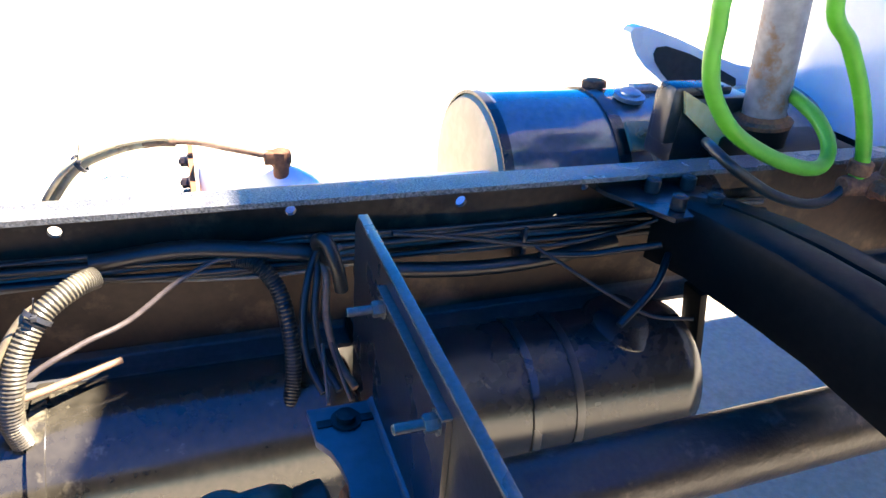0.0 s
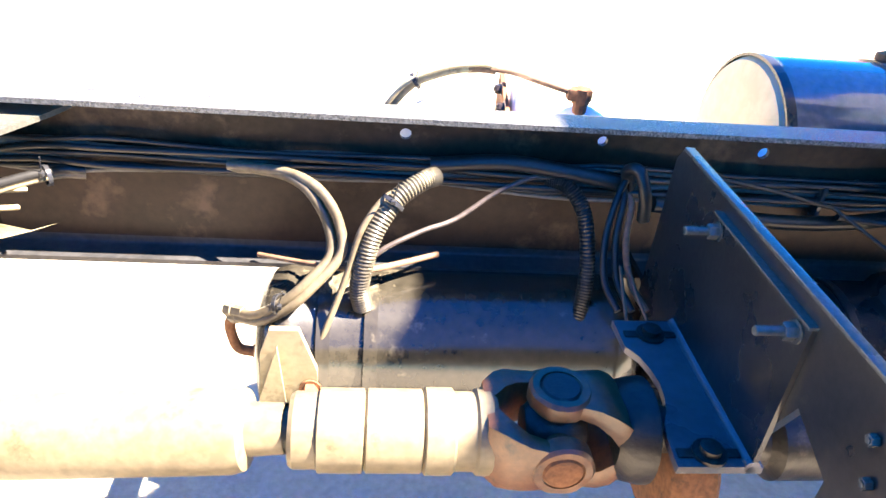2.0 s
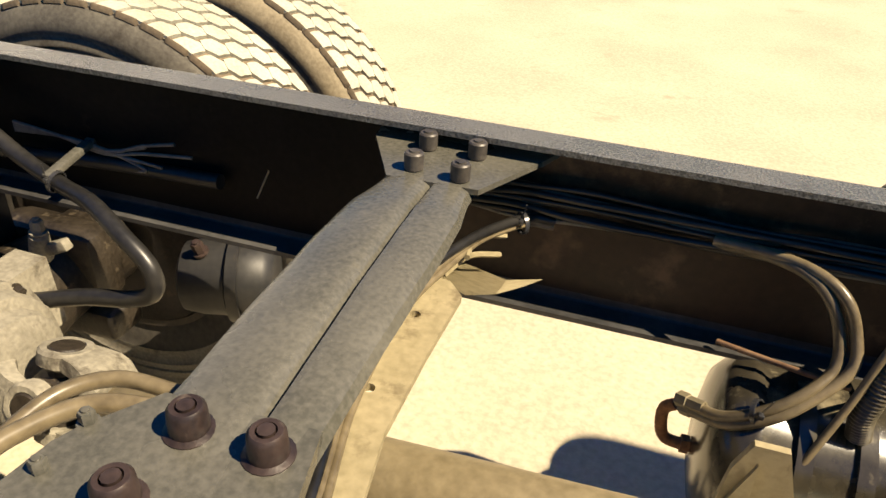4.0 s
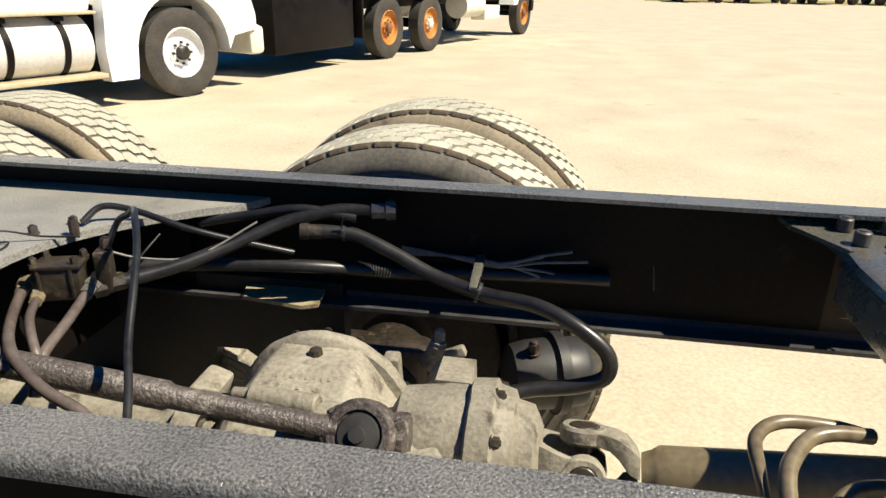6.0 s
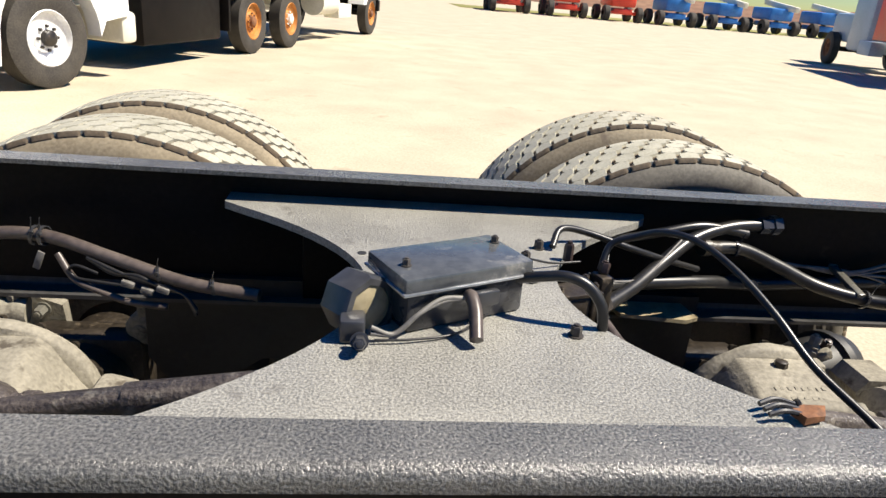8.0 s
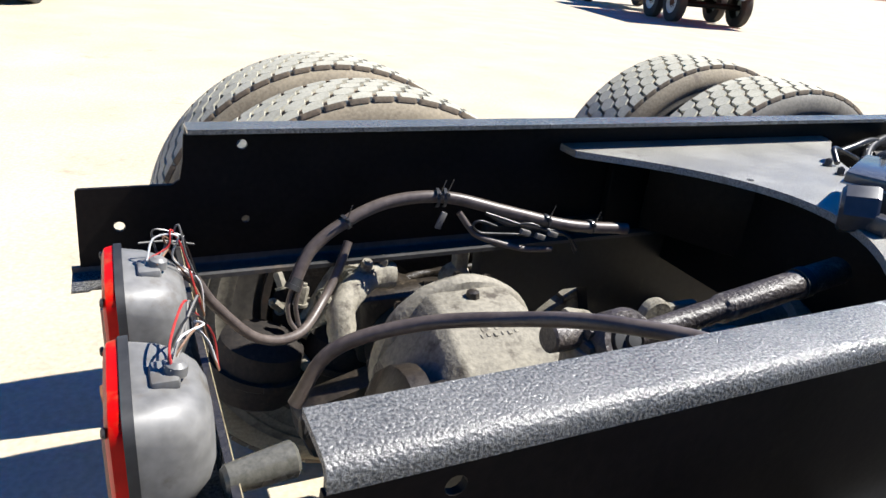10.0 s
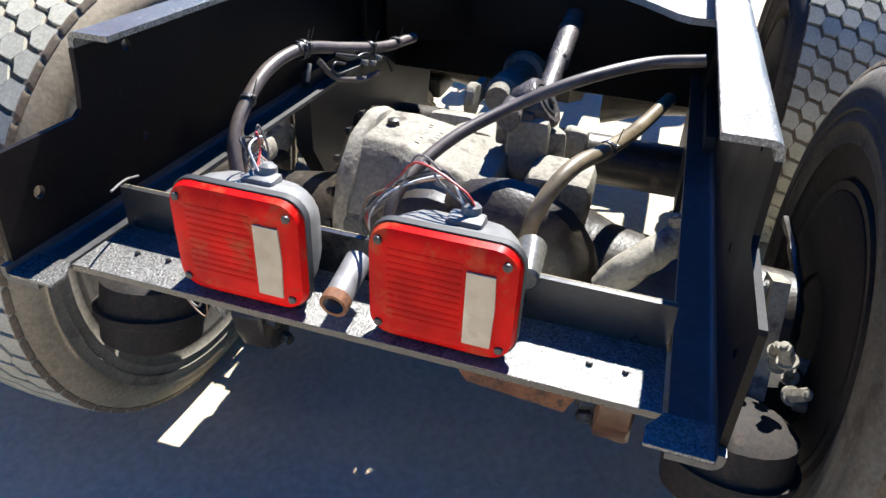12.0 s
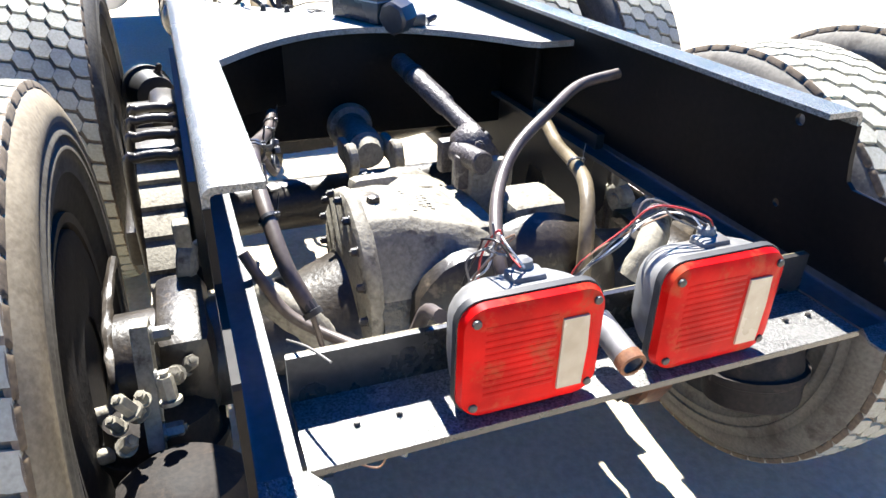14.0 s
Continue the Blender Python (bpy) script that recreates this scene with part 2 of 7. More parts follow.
# Aluminium is yellowed: ground bounce on the tank end put into the colour.
ALUM = material("dull aluminium", (0.40, 0.33, 0.21), (0.52, 0.44, 0.29), 0.5, 0.1, 30, 4, 0.05)
GRASS = material("dry grass", (0.16, 0.16, 0.04), (0.36, 0.33, 0.10), 0.9, 0, 3, 0.3, 0.4, 0.05)
EARTH = material("distant brown bank", (0.14, 0.07, 0.045), (0.26, 0.15, 0.09), 0.95, 0, 0.6, 0.05, 0.3, 0.1)
GROUND = material("pale packed gravel", (0.36, 0.31, 0.225), (0.50, 0.435, 0.32), 0.9, 0, 55, 1.2, 0.5, 0.006, 0.55, None, (0.30, 0.25, 0.175), 0.66)


# ---- mesh helpers ----
def B():
    return bmesh.new()


def box(bm, c, s, bev=0.0, rot=(0, 0, 0)):
    made = bmesh.ops.create_cube(bm, size=1.0, matrix=pose(*c, *rot) @ Matrix.Diagonal((*s, 1)))["verts"]
    if bev:
        edges = list({e for v in made for e in v.link_edges})
        bmesh.ops.bevel(bm, geom=edges, offset=bev, segments=2, affect="EDGES", profile=0.5)
    return bm


def lathe(bm, p0, axis, prof, seg=24, squash=1.0):
    """A body turned about the line from p0 along axis: profile of (distance along, radius)."""
    a = Vector(axis).normalized()
    u = a.orthogonal().normalized() if abs(a.z) > 0.9 else a.cross(Vector((0, 0, 1))).normalized()
    v = a.cross(u)
    rings = []
    for d, r in prof:
        c = Vector(p0) + a * d
        if r < 1e-5:
            rings.append([bm.verts.new(c)])
        else:
            rings.append([bm.verts.new(c + u * (r * math.cos(k * math.tau / seg)) + v * (r * squash * math.sin(k * math.tau / seg))) for k in range(seg)])
    for p, q in zip(rings, rings[1:]):
        for k in range(seg):
            k2 = (k + 1) % seg
            if len(p) == 1 and len(q) == 1:
                continue
            if len(p) == 1:
                bm.faces.new((p[0], q[k], q[k2]))
            elif len(q) == 1:
                bm.faces.new((p[k], q[0], p[k2]))
            else:
                bm.faces.new((p[k], q[k], q[k2], p[k2]))
    return bm


def cyl(bm, p0, p1, r, r1=None, seg=20, edge=0.0):
    d = (Vector(p1) - Vector(p0)).length
    r1 = r if r1 is None else r1
    e = min(edge, r * 0.4, d * 0.3)
    prof = [(0, 0), (0, r - e), (e, r), (d - e, r1), (d, r1 - e), (d, 0)] if e else [(0, 0), (0, r), (d, r1), (d, 0)]
    return lathe(bm, p0, Vector(p1) - Vector(p0), prof, seg)


def pipe(bm, p0, p1, r, wall, seg=20):
    d = (Vector(p1) - Vector(p0)).length
    return lathe(bm, p0, Vector(p1) - Vector(p0), [(d, 0), (d, r), (0, r), (0, r - wall), (d * 0.8, r - wall), (d * 0.8, 0)], seg)


def prism(bm, poly, plane, lo, hi):
    """A flat polygon in plane 'xy', 'xz' or 'yz', made thick from lo to hi along the third axis."""
    put = {"xy": lambda a, b, c: (a, b, c), "xz": lambda a, b, c: (a, c, b), "yz": lambda a, b, c: (c, a, b)}[plane]
    p = [bm.verts.new(put(a, b, lo)) for a, b in poly]
    q = [bm.verts.new(put(a, b, hi)) for a, b in poly]
    bm.faces.new(p)
    bm.faces.new(q[::-1])
    for k in range(len(poly)):
        k2 = (k + 1) % len(poly)
        bm.faces.new((p[k2], p[k], q[k], q[k2]))
    return bm


def curve_points(pts, sub=6):
    p = [Vector(a) for a in pts]
    p = [p[0] * 2 - p[1]] + p + [p[-1] * 2 - p[-2]]
    out = []
    for k in range(1, len(p) - 2):
        for s in range(sub):
            t = s / sub
            a, b, c, d = p[k - 1 : k + 3]
            out.append(0.5 * (2 * b + (c - a) * t + (2 * a - 5 * b + 4 * c - d) * t * t + (3 * b - a - 3 * c + d) * t**3))
    return out + [p[-2]]


def tube(bm, pts, r, seg=10, sub=6, ribs=0.0, pitch=0.0048):
    """A hose or wire along a smooth curve; ribs: height of corrugations."""
    c = curve_points(pts, sub)
    if ribs:
        total = sum((b - a).length for a, b in zip(c, c[1:]))
        c = curve_points(pts, max(sub, int(total / pitch * 2 / (len(pts) - 1))))
    prev, rings = None, []
    for k, q in enumerate(c):
        t = (c[min(k + 1, len(c) - 1)] - c[max(k - 1, 0)]).normalized()
        u = t.orthogonal().normalized() if prev is None else (prev - t * prev.dot(t)).normalized()
        prev, w = u, t.cross(u)
        rr = r + (ribs if k % 2 else 0.0)
        rings.append([bm.verts.new(q + u * (rr * math.cos(a * math.tau / seg)) + w * (rr * math.sin(a * math.tau / seg))) for a in range(seg)])
    for p, q in zip(rings, rings[1:]):
        for k in range(seg):
            bm.faces.new((p[k], p[(k + 1) % seg], q[(k + 1) % seg], q[k]))
    bm.faces.new(rings[0][::-1])
    bm.faces.new(rings[-1])
    return bm


def bolt(bm, p, axis, r, h, washer=True):
    a = Vector(axis).normalized()
    if washer:
        lathe(bm, p, a, [(0, 0), (0, r * 1.35), (h * 0.14, r * 1.35), (h * 0.14, 0)], 14)
    lathe(bm, Vector(p) + a * h * 0.14, a, [(0, r), (h * 0.72, r), (h * 0.84, r * 0.86), (h * 0.84, 0)], 6)
    lathe(bm, Vector(p) + a * h * 0.9, a, [(0, r * 0.5), (h * 0.22, r * 0.5), (h * 0.26, 0)], 10)
    return bm


def roughen(bm, amount, scale, seed=0.0):
    bm.normal_update()
    for v in bm.verts:
        v.co += v.normal * amount * noise.noise(v.co * scale + Vector((seed, seed, 0)))
    return bm


def mesh_of(bm, name, mat, smooth=38):
    bmesh.ops.recalc_face_normals(bm, faces=bm.faces)
    me = bpy.data.meshes.new(name)
    bm.to_mesh(me)
    bm.free()
    me.materials.append(mat)
    me.shade_smooth()
    me.set_sharp_from_angle(angle=radians(smooth))
    return me


OWN_AXES = set()
SETBACK = 0.13


def station(x):
    """The plan's measure along the frame, made true: behind the drive shaft's middle all stations lie a hand's width further forward."""
    return x + SETBACK * max(0.0, min(1.0, (-0.56 - x) / 0.2))


def root_of(ob):
    while ob.parent:
        ob = ob.parent
    return ob


def true_stations(bm):
    for v in bm.verts:
        v.co.x = station(v.co.x)
    return bm


def thing(name, at=(0, 0, 0), label="", category="", group="", kind="", turn=None):
    """An Empty at the base of a thing. With turn, its parts are given in its own axes; else in the world's."""
    e = new(name)
    e.matrix_basis = pose(station(at[0]), at[1], at[2], 0, 0, turn or 0)
    if turn is not None:
        OWN_AXES.add(e.name)
    return tagged(e, label, category, group, kind)


def part(name, bm, mat, parent, label="", smooth=38):
    if root_of(parent).name not in OWN_AXES:
        true_stations(bm)
    ob = new(name, mesh_of(bm, name, mat, smooth))
    ob.parent = parent
    if parent.type == "EMPTY" and parent.name not in OWN_AXES:
        ob.matrix_parent_inverse = parent.matrix_basis.inverted()
    return tagged(ob, label)


def single(name, bm, mat, label, category, group="", kind="", smooth=38):
    """A thing that is one mesh, with its origin at its base."""
    true_stations(bm)
    bm.verts.ensure_lookup_table()
    lo = Vector([min(v.co[k] for v in bm.verts) for k in range(3)])
    hi = Vector([max(v.co[k] for v in bm.verts) for k in range(3)])
    at = Vector(((lo.x + hi.x) / 2, (lo.y + hi.y) / 2, lo.z))
    bmesh.ops.translate(bm, verts=bm.verts, vec=-at)
    ob = new(name, mesh_of(bm, name, mat, smooth))
    ob.location = at
    return tagged(ob, label, category, group, kind)


# ---- ground and distance ----
bm = B()
bmesh.ops.create_grid(bm, x_segments=90, y_segments=90, size=9.0)
for v in bm.verts:
    v.co.z = 0.006 * noise.noise(v.co * 0.8) + 0.003 * noise.noise(v.co * 4.0) - 0.006
rim = [v for v in bm.verts if v.is_boundary]
far = bmesh.ops.extrude_edge_only(bm, edges=[e for e in bm.edges if e.is_boundary])["geom"]
for v in far:
    if isinstance(v, bmesh.types.BMVert):
        v.co = Vector((v.co.x * 80, v.co.y * 80, 0.0))
tagged(new("ground", mesh_of(bm, "ground", GROUND)), "pale tan packed gravel yard in full sun", "ground", "", "structure")
bm = B()
for k in range(60):
    a0, a1 = math.pi * (k / 60) - 0.3, math.pi * ((k + 1) / 60) - 0.3
    h0, h1 = (3.2 + 1.6 * noise.noise((k * 0.7, 0, 0)), 3.2 + 1.6 * noise.noise((k * 0.7 + 0.7, 0, 0)))
    q = [bm.verts.new((150 * math.cos(a) * s, 150 * math.sin(a) * s, z)) for a, s, z in ((a0, 1, -0.2), (a1, 1, -0.2), (a1, 1.08, h1), (a0, 1.08, h0))]
    bm.faces.new(q)
bmesh.ops.remove_doubles(bm, verts=bm.verts, dist=0.01)
tagged(new("backdrop", mesh_of(bm, "backdrop", EARTH)), "low brown earth bank far beyond the yard", "backdrop", "", "structure")
bm = B()
box(bm, (29.5, 58, -0.01), (50, 9, 0.06), 0.02)
tagged(new("grass_verge", mesh_of(bm, "grass_verge", GRASS)), "strip of dry yellow-green grass under the parked lifts", "grass", "", "structure")

# ---- chassis frame ----
Z, RB, W_OUT, FL, TH = 1.0, 0.733, 0.432, 0.063, 0.008
XE, XF = -3.04, 5.2
frame_thing = thing("chassis_frame", (0, 0, RB), "bare black truck ladder frame with textured coating", "truck frame")


def rail(side):
    """A C-shaped rail, open to the inside; its lower half runs on as a tail."""
    y0, y1, r = W_OUT * side, (W_OUT - TH) * side, 0.014

    def corner(top, x0, x1):
        bm = B()
        z, s = (Z, -1) if top else (RB, 1)
        fl = FL if top else FL - 0.009
        out = [((W_OUT - fl), z)] + [(W_OUT - r + r * math.sin(a), z + s * (r - r * math.cos(a))) for a in (0, 0.4, 0.8, 1.2, math.pi / 2)] + [(W_OUT, z + s * 0.022)]
        inn = [(W_OUT - TH, z + s * 0.022)] + [(W_OUT - r + (r - TH) * math.sin(a), z + s * (r - (r - TH) * math.cos(a))) for a in (math.pi / 2, 1.0, 0.5, 0)] + [((W_OUT - fl), z + s * TH)]
        n = max(1, int((x1 - x0) / 0.05))
        rings = [[bm.verts.new((x0 + (x1 - x0) * k / n, p * side, q + 0.0012 * noise.noise((x0 + k * 0.05, p * 9, side)))) for p, q in out + inn] for k in range(n + 1)]
        for p, q in zip(rings, rings[1:]):
            for k in range(len(p)):
                bm.faces.new((p[k], p[(k + 1) % len(p)], q[(k + 1) % len(p)], q[k]))
        bm.faces.new(rings[0])
        bm.faces.new(rings[-1][::-1])
        return bm

    holes = [(0.322, 0.953, 0.009), (0.628, 0.958, 0.008), (0.894, 0.951, 0.0095), (1.116, 0.961, 0.007), (1.07, 0.908, 0.006), (-2.948, 0.959, 0.009), (-2.945, 0.822, 0.007), (-3.15, 0.823, 0.009)]
    split = -0.30

    def web(outer, drilled, mat, parent, label):
        edges = []
        loops = [outer] + [[(x + q * math.cos(k * math.tau / 12), z + q * math.sin(k * math.tau / 12)) for k in range(12)] for x, z, q in drilled]
        flat = B()
        for loop in loops:
            vs = [flat.verts.new((x, y0, z)) for x, z in loop]
            edges += [flat.edges.new((vs[k], vs[(k + 1) % len(vs)])) for k in range(len(vs))]
        bmesh.ops.triangle_fill(flat, edges=edges, use_beauty=True, normal=(0, 1, 0))
        bmesh.ops.solidify(flat, geom=flat.faces[:], thickness=0.0001)
        for v in flat.verts:
            v.co.y = y0 if abs(v.co.y - y0) < 5e-5 else y1
        return part("frame_rail", flat, mat, parent, label, 30)

    aft = [(XE - 0.002, Z - 0.022), (XE - 0.006, 0.93), (XE - 0.012, 0.90), (XE - 0.024, 0.892), (-3.206, 0.891), (-3.210, 0.887), (-3.215, RB + 0.022), (split, RB + 0.022), (split, Z - 0.022)]
    fore = [(split, Z - 0.022), (split, RB + 0.022), (XF, RB + 0.022), (XF, Z - 0.022)]
    # Top flange lifted, web deepened: sun and shade sit in their colours.
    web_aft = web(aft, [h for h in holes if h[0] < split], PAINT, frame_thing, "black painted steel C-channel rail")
    # Forward web is brown and paler: ground bounce put into its colour.
    web(fore, [h for h in holes if h[0] > split], BOUNCEWEB, frame_thing, "forward length of the C-channel rail, rust-brown lifted for bounced light")
    part("top_flange", corner(True, XE, XF), LITCOAT, web_aft, "textured worn top flange, greyed for the sun on it", 30)
    # Lower flange is paler than the web: sky sheen put into its paint.
    part("bottom_flange", corner(False, -3.228, XF), SKYFLANGE, web_aft, "black bottom flange, lifted for sky sheen", 30)


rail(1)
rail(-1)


def arc_plate():
    """The middle crossmember: a top plate with a hollow arc at either end."""
    ys = [-0.423 + k / 30 * 0.846 for k in range(31)]
    rear = [(max(-2.295, -2.036 - 2.2 * (y - 0.02) ** 2), y) for y in ys]
    front = [(-1.76 + min(2.1 * (y - 0.03) ** 2, 0.13 + 0.36 * abs(y - 0.03)), y) for y in ys]
    poly = rear + front[::-1]
    bm = B()
    prism(bm, poly, "xy", 0.931, 0.945)
    # Plate coating is paler than the rails': sheen put into the colour with dust.
    p = part("crossmember_plate", bm, DUSTSHEENCOAT, frame_thing, "wide black textured gusset plate with hollow arc edges", 30)
    for x, y in ((-1.79, 0.141), (-1.777, -0.107), (-1.756, 0.197)):
        part("plate_bolt", bolt(B(), (x, y, 0.945), (0, 0, 1), 0.0075, 0.015), FRAMEBOLT, p)
    # Flat black disc stands in for a hole in the plate.
    bm = B()
    lathe(bm, (-2.046, 0.141, 0.9455), (0, 0, 1), [(0, 0), (0, 0.007), (0.0006, 0.007), (0.0006, 0)], 12)
    part("plate_plug", bm, RUBBERSEAL, p)
    # Box and gussets reach far down to block bounce light under the plate.
    bm = B()
    box(bm, (-1.908, 0, 0.79), (0.11, 0.846, 0.278), 0.01)
    part("crossmember_box", bm, PAINT, frame_thing, "black box crossmember below the plate, deepened to block bounce light")
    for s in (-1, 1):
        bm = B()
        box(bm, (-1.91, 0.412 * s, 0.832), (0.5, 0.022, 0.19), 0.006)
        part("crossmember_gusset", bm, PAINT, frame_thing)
    # ribs that stiffen the plate at its hollow edges
    bm = B()
    box(bm, (-1.99, 0.26, 0.84), (0.02, 0.30, 0.18), 0.004, (0, 0, 28))
    part("plate_rib", bm, PAINT, frame_thing)


arc_plate()


def strip(bm, x, rows, section, inner):
    """Sections across the frame, one for each row of (y, height, half width)."""
    fine = []
    for a, b in zip(rows, rows[1:]):
        for k in range(4):
            t = k / 4
            fine.append([p + (q - p) * t for p, q in zip(a, b)])
    fine.append(list(rows[-1]))
    rings = [[bm.verts.new((x + a, y, b)) for a, b in section(y, z, w) + inner(y, z, w)] for y, z, w in fine]
    for p, q in zip(rings, rings[1:]):
        for k in range(len(p)):
            k2 = (k + 1) % len(p)
            bm.faces.new((p[k], p[k2], q[k2], q[k]))
    bm.faces.new(rings[0])
    bm.faces.new(rings[-1][::-1])
    return bm


def dropped_crossmember(x, gx, front):
    """A pressed crossmember with a long crease, hung below the top flange by a gusset plate at either end."""
    rise = 0.045 if front else 0.02
    depth = 0.118 if front else 0.014
    rows = [(y, 0.966 + rise * (1 - (abs(y) / 0.36) ** 2), w) for y, w in ((0.36, 0.054), (0.30, 0.055), (0.25, 0.056), (0.19, 0.064), (0.10, 0.066), (0.0, 0.0645), (-0.16, 0.062), (-0.25, 0.062), (-0.30, 0.060), (-0.36, 0.058))]

    def section(y, z, w):
        g = 0.016 * min(1.0, max(0.0, (0.30 - abs(y)) / 0.05)) * (1.0 if front or y > -0.15 else max(0.0, 1 - (-0.15 - y) / 0.04)) + 0.001
        c = 0.006 + 0.012 * (1 - max(0.0, min(1.0, (y + 0.2) / 0.45)))
        return [(-w, z - depth), (-w - 0.002, z - 0.016), (-w + 0.003, z - 0.006), (-w + 0.012, z - 0.001), (c - 0.021, z + 0.0012), (c - 0.013, z + 0.0006), (c - 0.007, z - g * 0.12), (c - 0.002, z - g * 0.42), (c + 0.001, z - g * 0.8), (c + 0.004, z - 0.002), (c + 0.010, z - 0.0005), (w - 0.012, z - 0.001), (w - 0.003, z - 0.006), (w + 0.002, z - 0.016), (w, z - depth)]

    def inner(y, z, w):
        return [(w - 0.006, z - depth), (w - 0.006, z - min(0.024, depth - 0.002)), (-w + 0.006, z - min(0.024, depth - 0.002)), (-w + 0.006, z - depth)]

    bm = strip(B(), x, rows, section, inner)
    roughen(bm, 0.0012, 25)
    mat = PAINT if front else WORN
    c = part("crossmember", bm, mat, frame_thing, "black pressed-steel crossmember with ribs" if front else "weathered grey pressed-steel crossmember with a crease", 30)
    for s in (1, -1):
        bm = B()
        prism(bm, [(gx - 0.125, 0.423 * s), (gx - 0.118, 0.372 * s), (gx - 0.06, 0.262 * s), (gx + 0.055, 0.268 * s), (gx + 0.115, 0.385 * s), (gx + 0.13, 0.423 * s)], "xy", 0.967, 0.9745)
        part("gusset_plate", bm, GLOSSBLACK if front else mat, c, "four-bolt steel gusset plate")
        for dx, y in ((-0.038, 0.358), (0.03, 0.356), (-0.035, 0.292), (0.027, 0.285)):
            bm = B()
            cyl(bm, (gx + dx, y * s, 0.9745), (gx + dx, y * s, 0.998), 0.0125, 0.0125, 16, 0.002)
            cyl(bm, (gx + dx, y * s, 0.995), (gx + dx, y * s, 1.0), 0.007, 0.006, 10)
            part("gusset_bolt", bm, DARKPAINT if front else FRAMEBOLT, c, "dark round collar bolt")
    if not front:
        for bx, by in ((-0.321, -0.175), (-0.260, -0.176), (-0.327, -0.240), (-0.262, -0.250)):
            bm = B()
            lathe(bm, (bx, by, 0.978), (0, 0, 1), [(0, 0), (0, 0.0185), (0.004, 0.0185), (0.006, 0.0145), (0.023, 0.0135), (0.026, 0.011), (0.026, 0.0075), (0.021, 0.007), (0.021, 0)], 18)
            lathe(bm, (bx, by, 0.996), (0, 0, 1), [(0, 0.0062), (0.009, 0.0062), (0.010, 0)], 10)
            part("flange_bolt", bm, RUSTBOLT, c, "large rusty brown collar bolt")
    return c


rear_xm = dropped_crossmember(-0.297, -0.287, False)
front_xm = dropped_crossmember(1.272, 1.238, True)

# flat plate at the passenger end of the rear one
bm = B()
prism(bm, [(-0.358, -0.150), (-0.236, -0.145), (-0.222, -0.22), (-0.215, -0.42), (-0.44, -0.42), (-0.412, -0.30), (-0.400, -0.215), (-0.392, -0.197)], "xy", 0.967, 0.981)
part("bearing_plate", bm, WORN, rear_xm, "weathered flat plate with large bolts")
for x, y in ((-0.390, -0.192), (-0.389, -0.236)):
    part("plate_bolt", bolt(B(), (x, y, 0.979), (0, 0, 1), 0.006, 0.012), WORN, rear_xm)

# lower tan flange with punched holes, and its gusset at the rail
bm = B()
outline = [(-0.33, 0.19), (-0.27, 0.185), (-0.235, 0.178), (-0.215, 0.155), (-0.22, 0.05), (-0.222, -0.06), (-0.212, -0.13), (-0.183, -0.203), (-0.165, -0.30), (-0.33, -0.30)]
edges = []
for loop in [outline] + [[(x + 0.006 * math.cos(k * math.tau / 10), y + 0.006 * math.sin(k * math.tau / 10)) for k in range(10)] for x, y in ((-0.252, 0.105), (-0.255, -0.015))]:
    vs = [bm.verts.new((x, y, 0.90)) for x, y in loop]
    edges += [bm.edges.new((vs[k], vs[(k + 1) % len(vs)])) for k in range(len(vs))]
bmesh.ops.triangle_fill(bm, edges=edges, use_beauty=True, normal=(0, 0, 1))
bmesh.ops.solidify(bm, geom=bm.faces[:], thickness=0.009)
part("lower_flange", bm, DUSTY, rear_xm, "tan dusty lower flange with punched holes", 25)
bm = B()
box(bm, (-0.335, 0, 0.91), (0.012, 0.60, 0.07), 0.003)
part("crossmember_web", bm, WORN, rear_xm)
bm = B()
gus = [bm.verts.new(p) for p in ((-0.25, 0.18, 0.898), (-0.212, 0.16, 0.898), (-0.185, 0.20, 0.880), (-0.160, 0.245, 0.868), (-0.141, 0.282, 0.860), (-0.19, 0.30, 0.835), (-0.30, 0.36, 0.815), (-0.27, 0.25, 0.868))]
bm.faces.new((gus[0], gus[1], gus[2], gus[7]))
bm.faces.new((gus[7], gus[2], gus[3], gus[4], gus[5], gus[6]))
bmesh.ops.solidify(bm, geom=bm.faces[:], thickness=0.007)
part("flange_gusset", bm, DUSTY, rear_xm, "tan dusty folded gusset at the rail")
for k, (dy, dz) in enumerate(((0.0, 0.0), (0.03, 0.012))):
    bm = B()
    tube(bm, [(-0.25 + 0.02 * k, 0.20 + dy, 0.89 + dz), (-0.235, 0.26 + dy, 0.885 + dz), (-0.205, 0.31 + dy, 0.865 + dz)], 0.004, 6)
    part("torn_edge", bm, DUSTY, rear_xm)

# hanger plate across the frame, with the centre-bearing bracket
HX = 0.70
vp = B()
prism(vp, [(0.285, 1.011), (-0.217, 1.011), (-0.254, 0.991), (-0.262, 0.94), (-0.262, 0.56), (-0.165, 0.56), (-0.160, 0.884), (-0.095, 0.91), (-0.02, 0.74), (0.30, 0.74), (0.30, 0.99)], "yz", HX - 0.006, HX + 0.006)
hanger = part("hanger_plate", vp, GLOSSBLACK, frame_thing, "black upright hanger plate with a pale edge strip", 25)
bm = B()
for (ya, za), (yb, zb) in (((0.285, 1.0115), (-0.217, 1.0115)), ((-0.217, 1.0115), (-0.254, 0.9915)), ((-0.2545, 0.9915), (-0.2625, 0.94)), ((-0.2625, 0.94), (-0.2625, 0.56))):
    d = Vector((0, yb - ya, zb - za))
    box(bm, (HX, (ya + yb) / 2, (za + zb) / 2), (0.013, d.length, 0.005), 0.001, (math.degrees(math.atan2(d.z, d.y)), 0, 0))
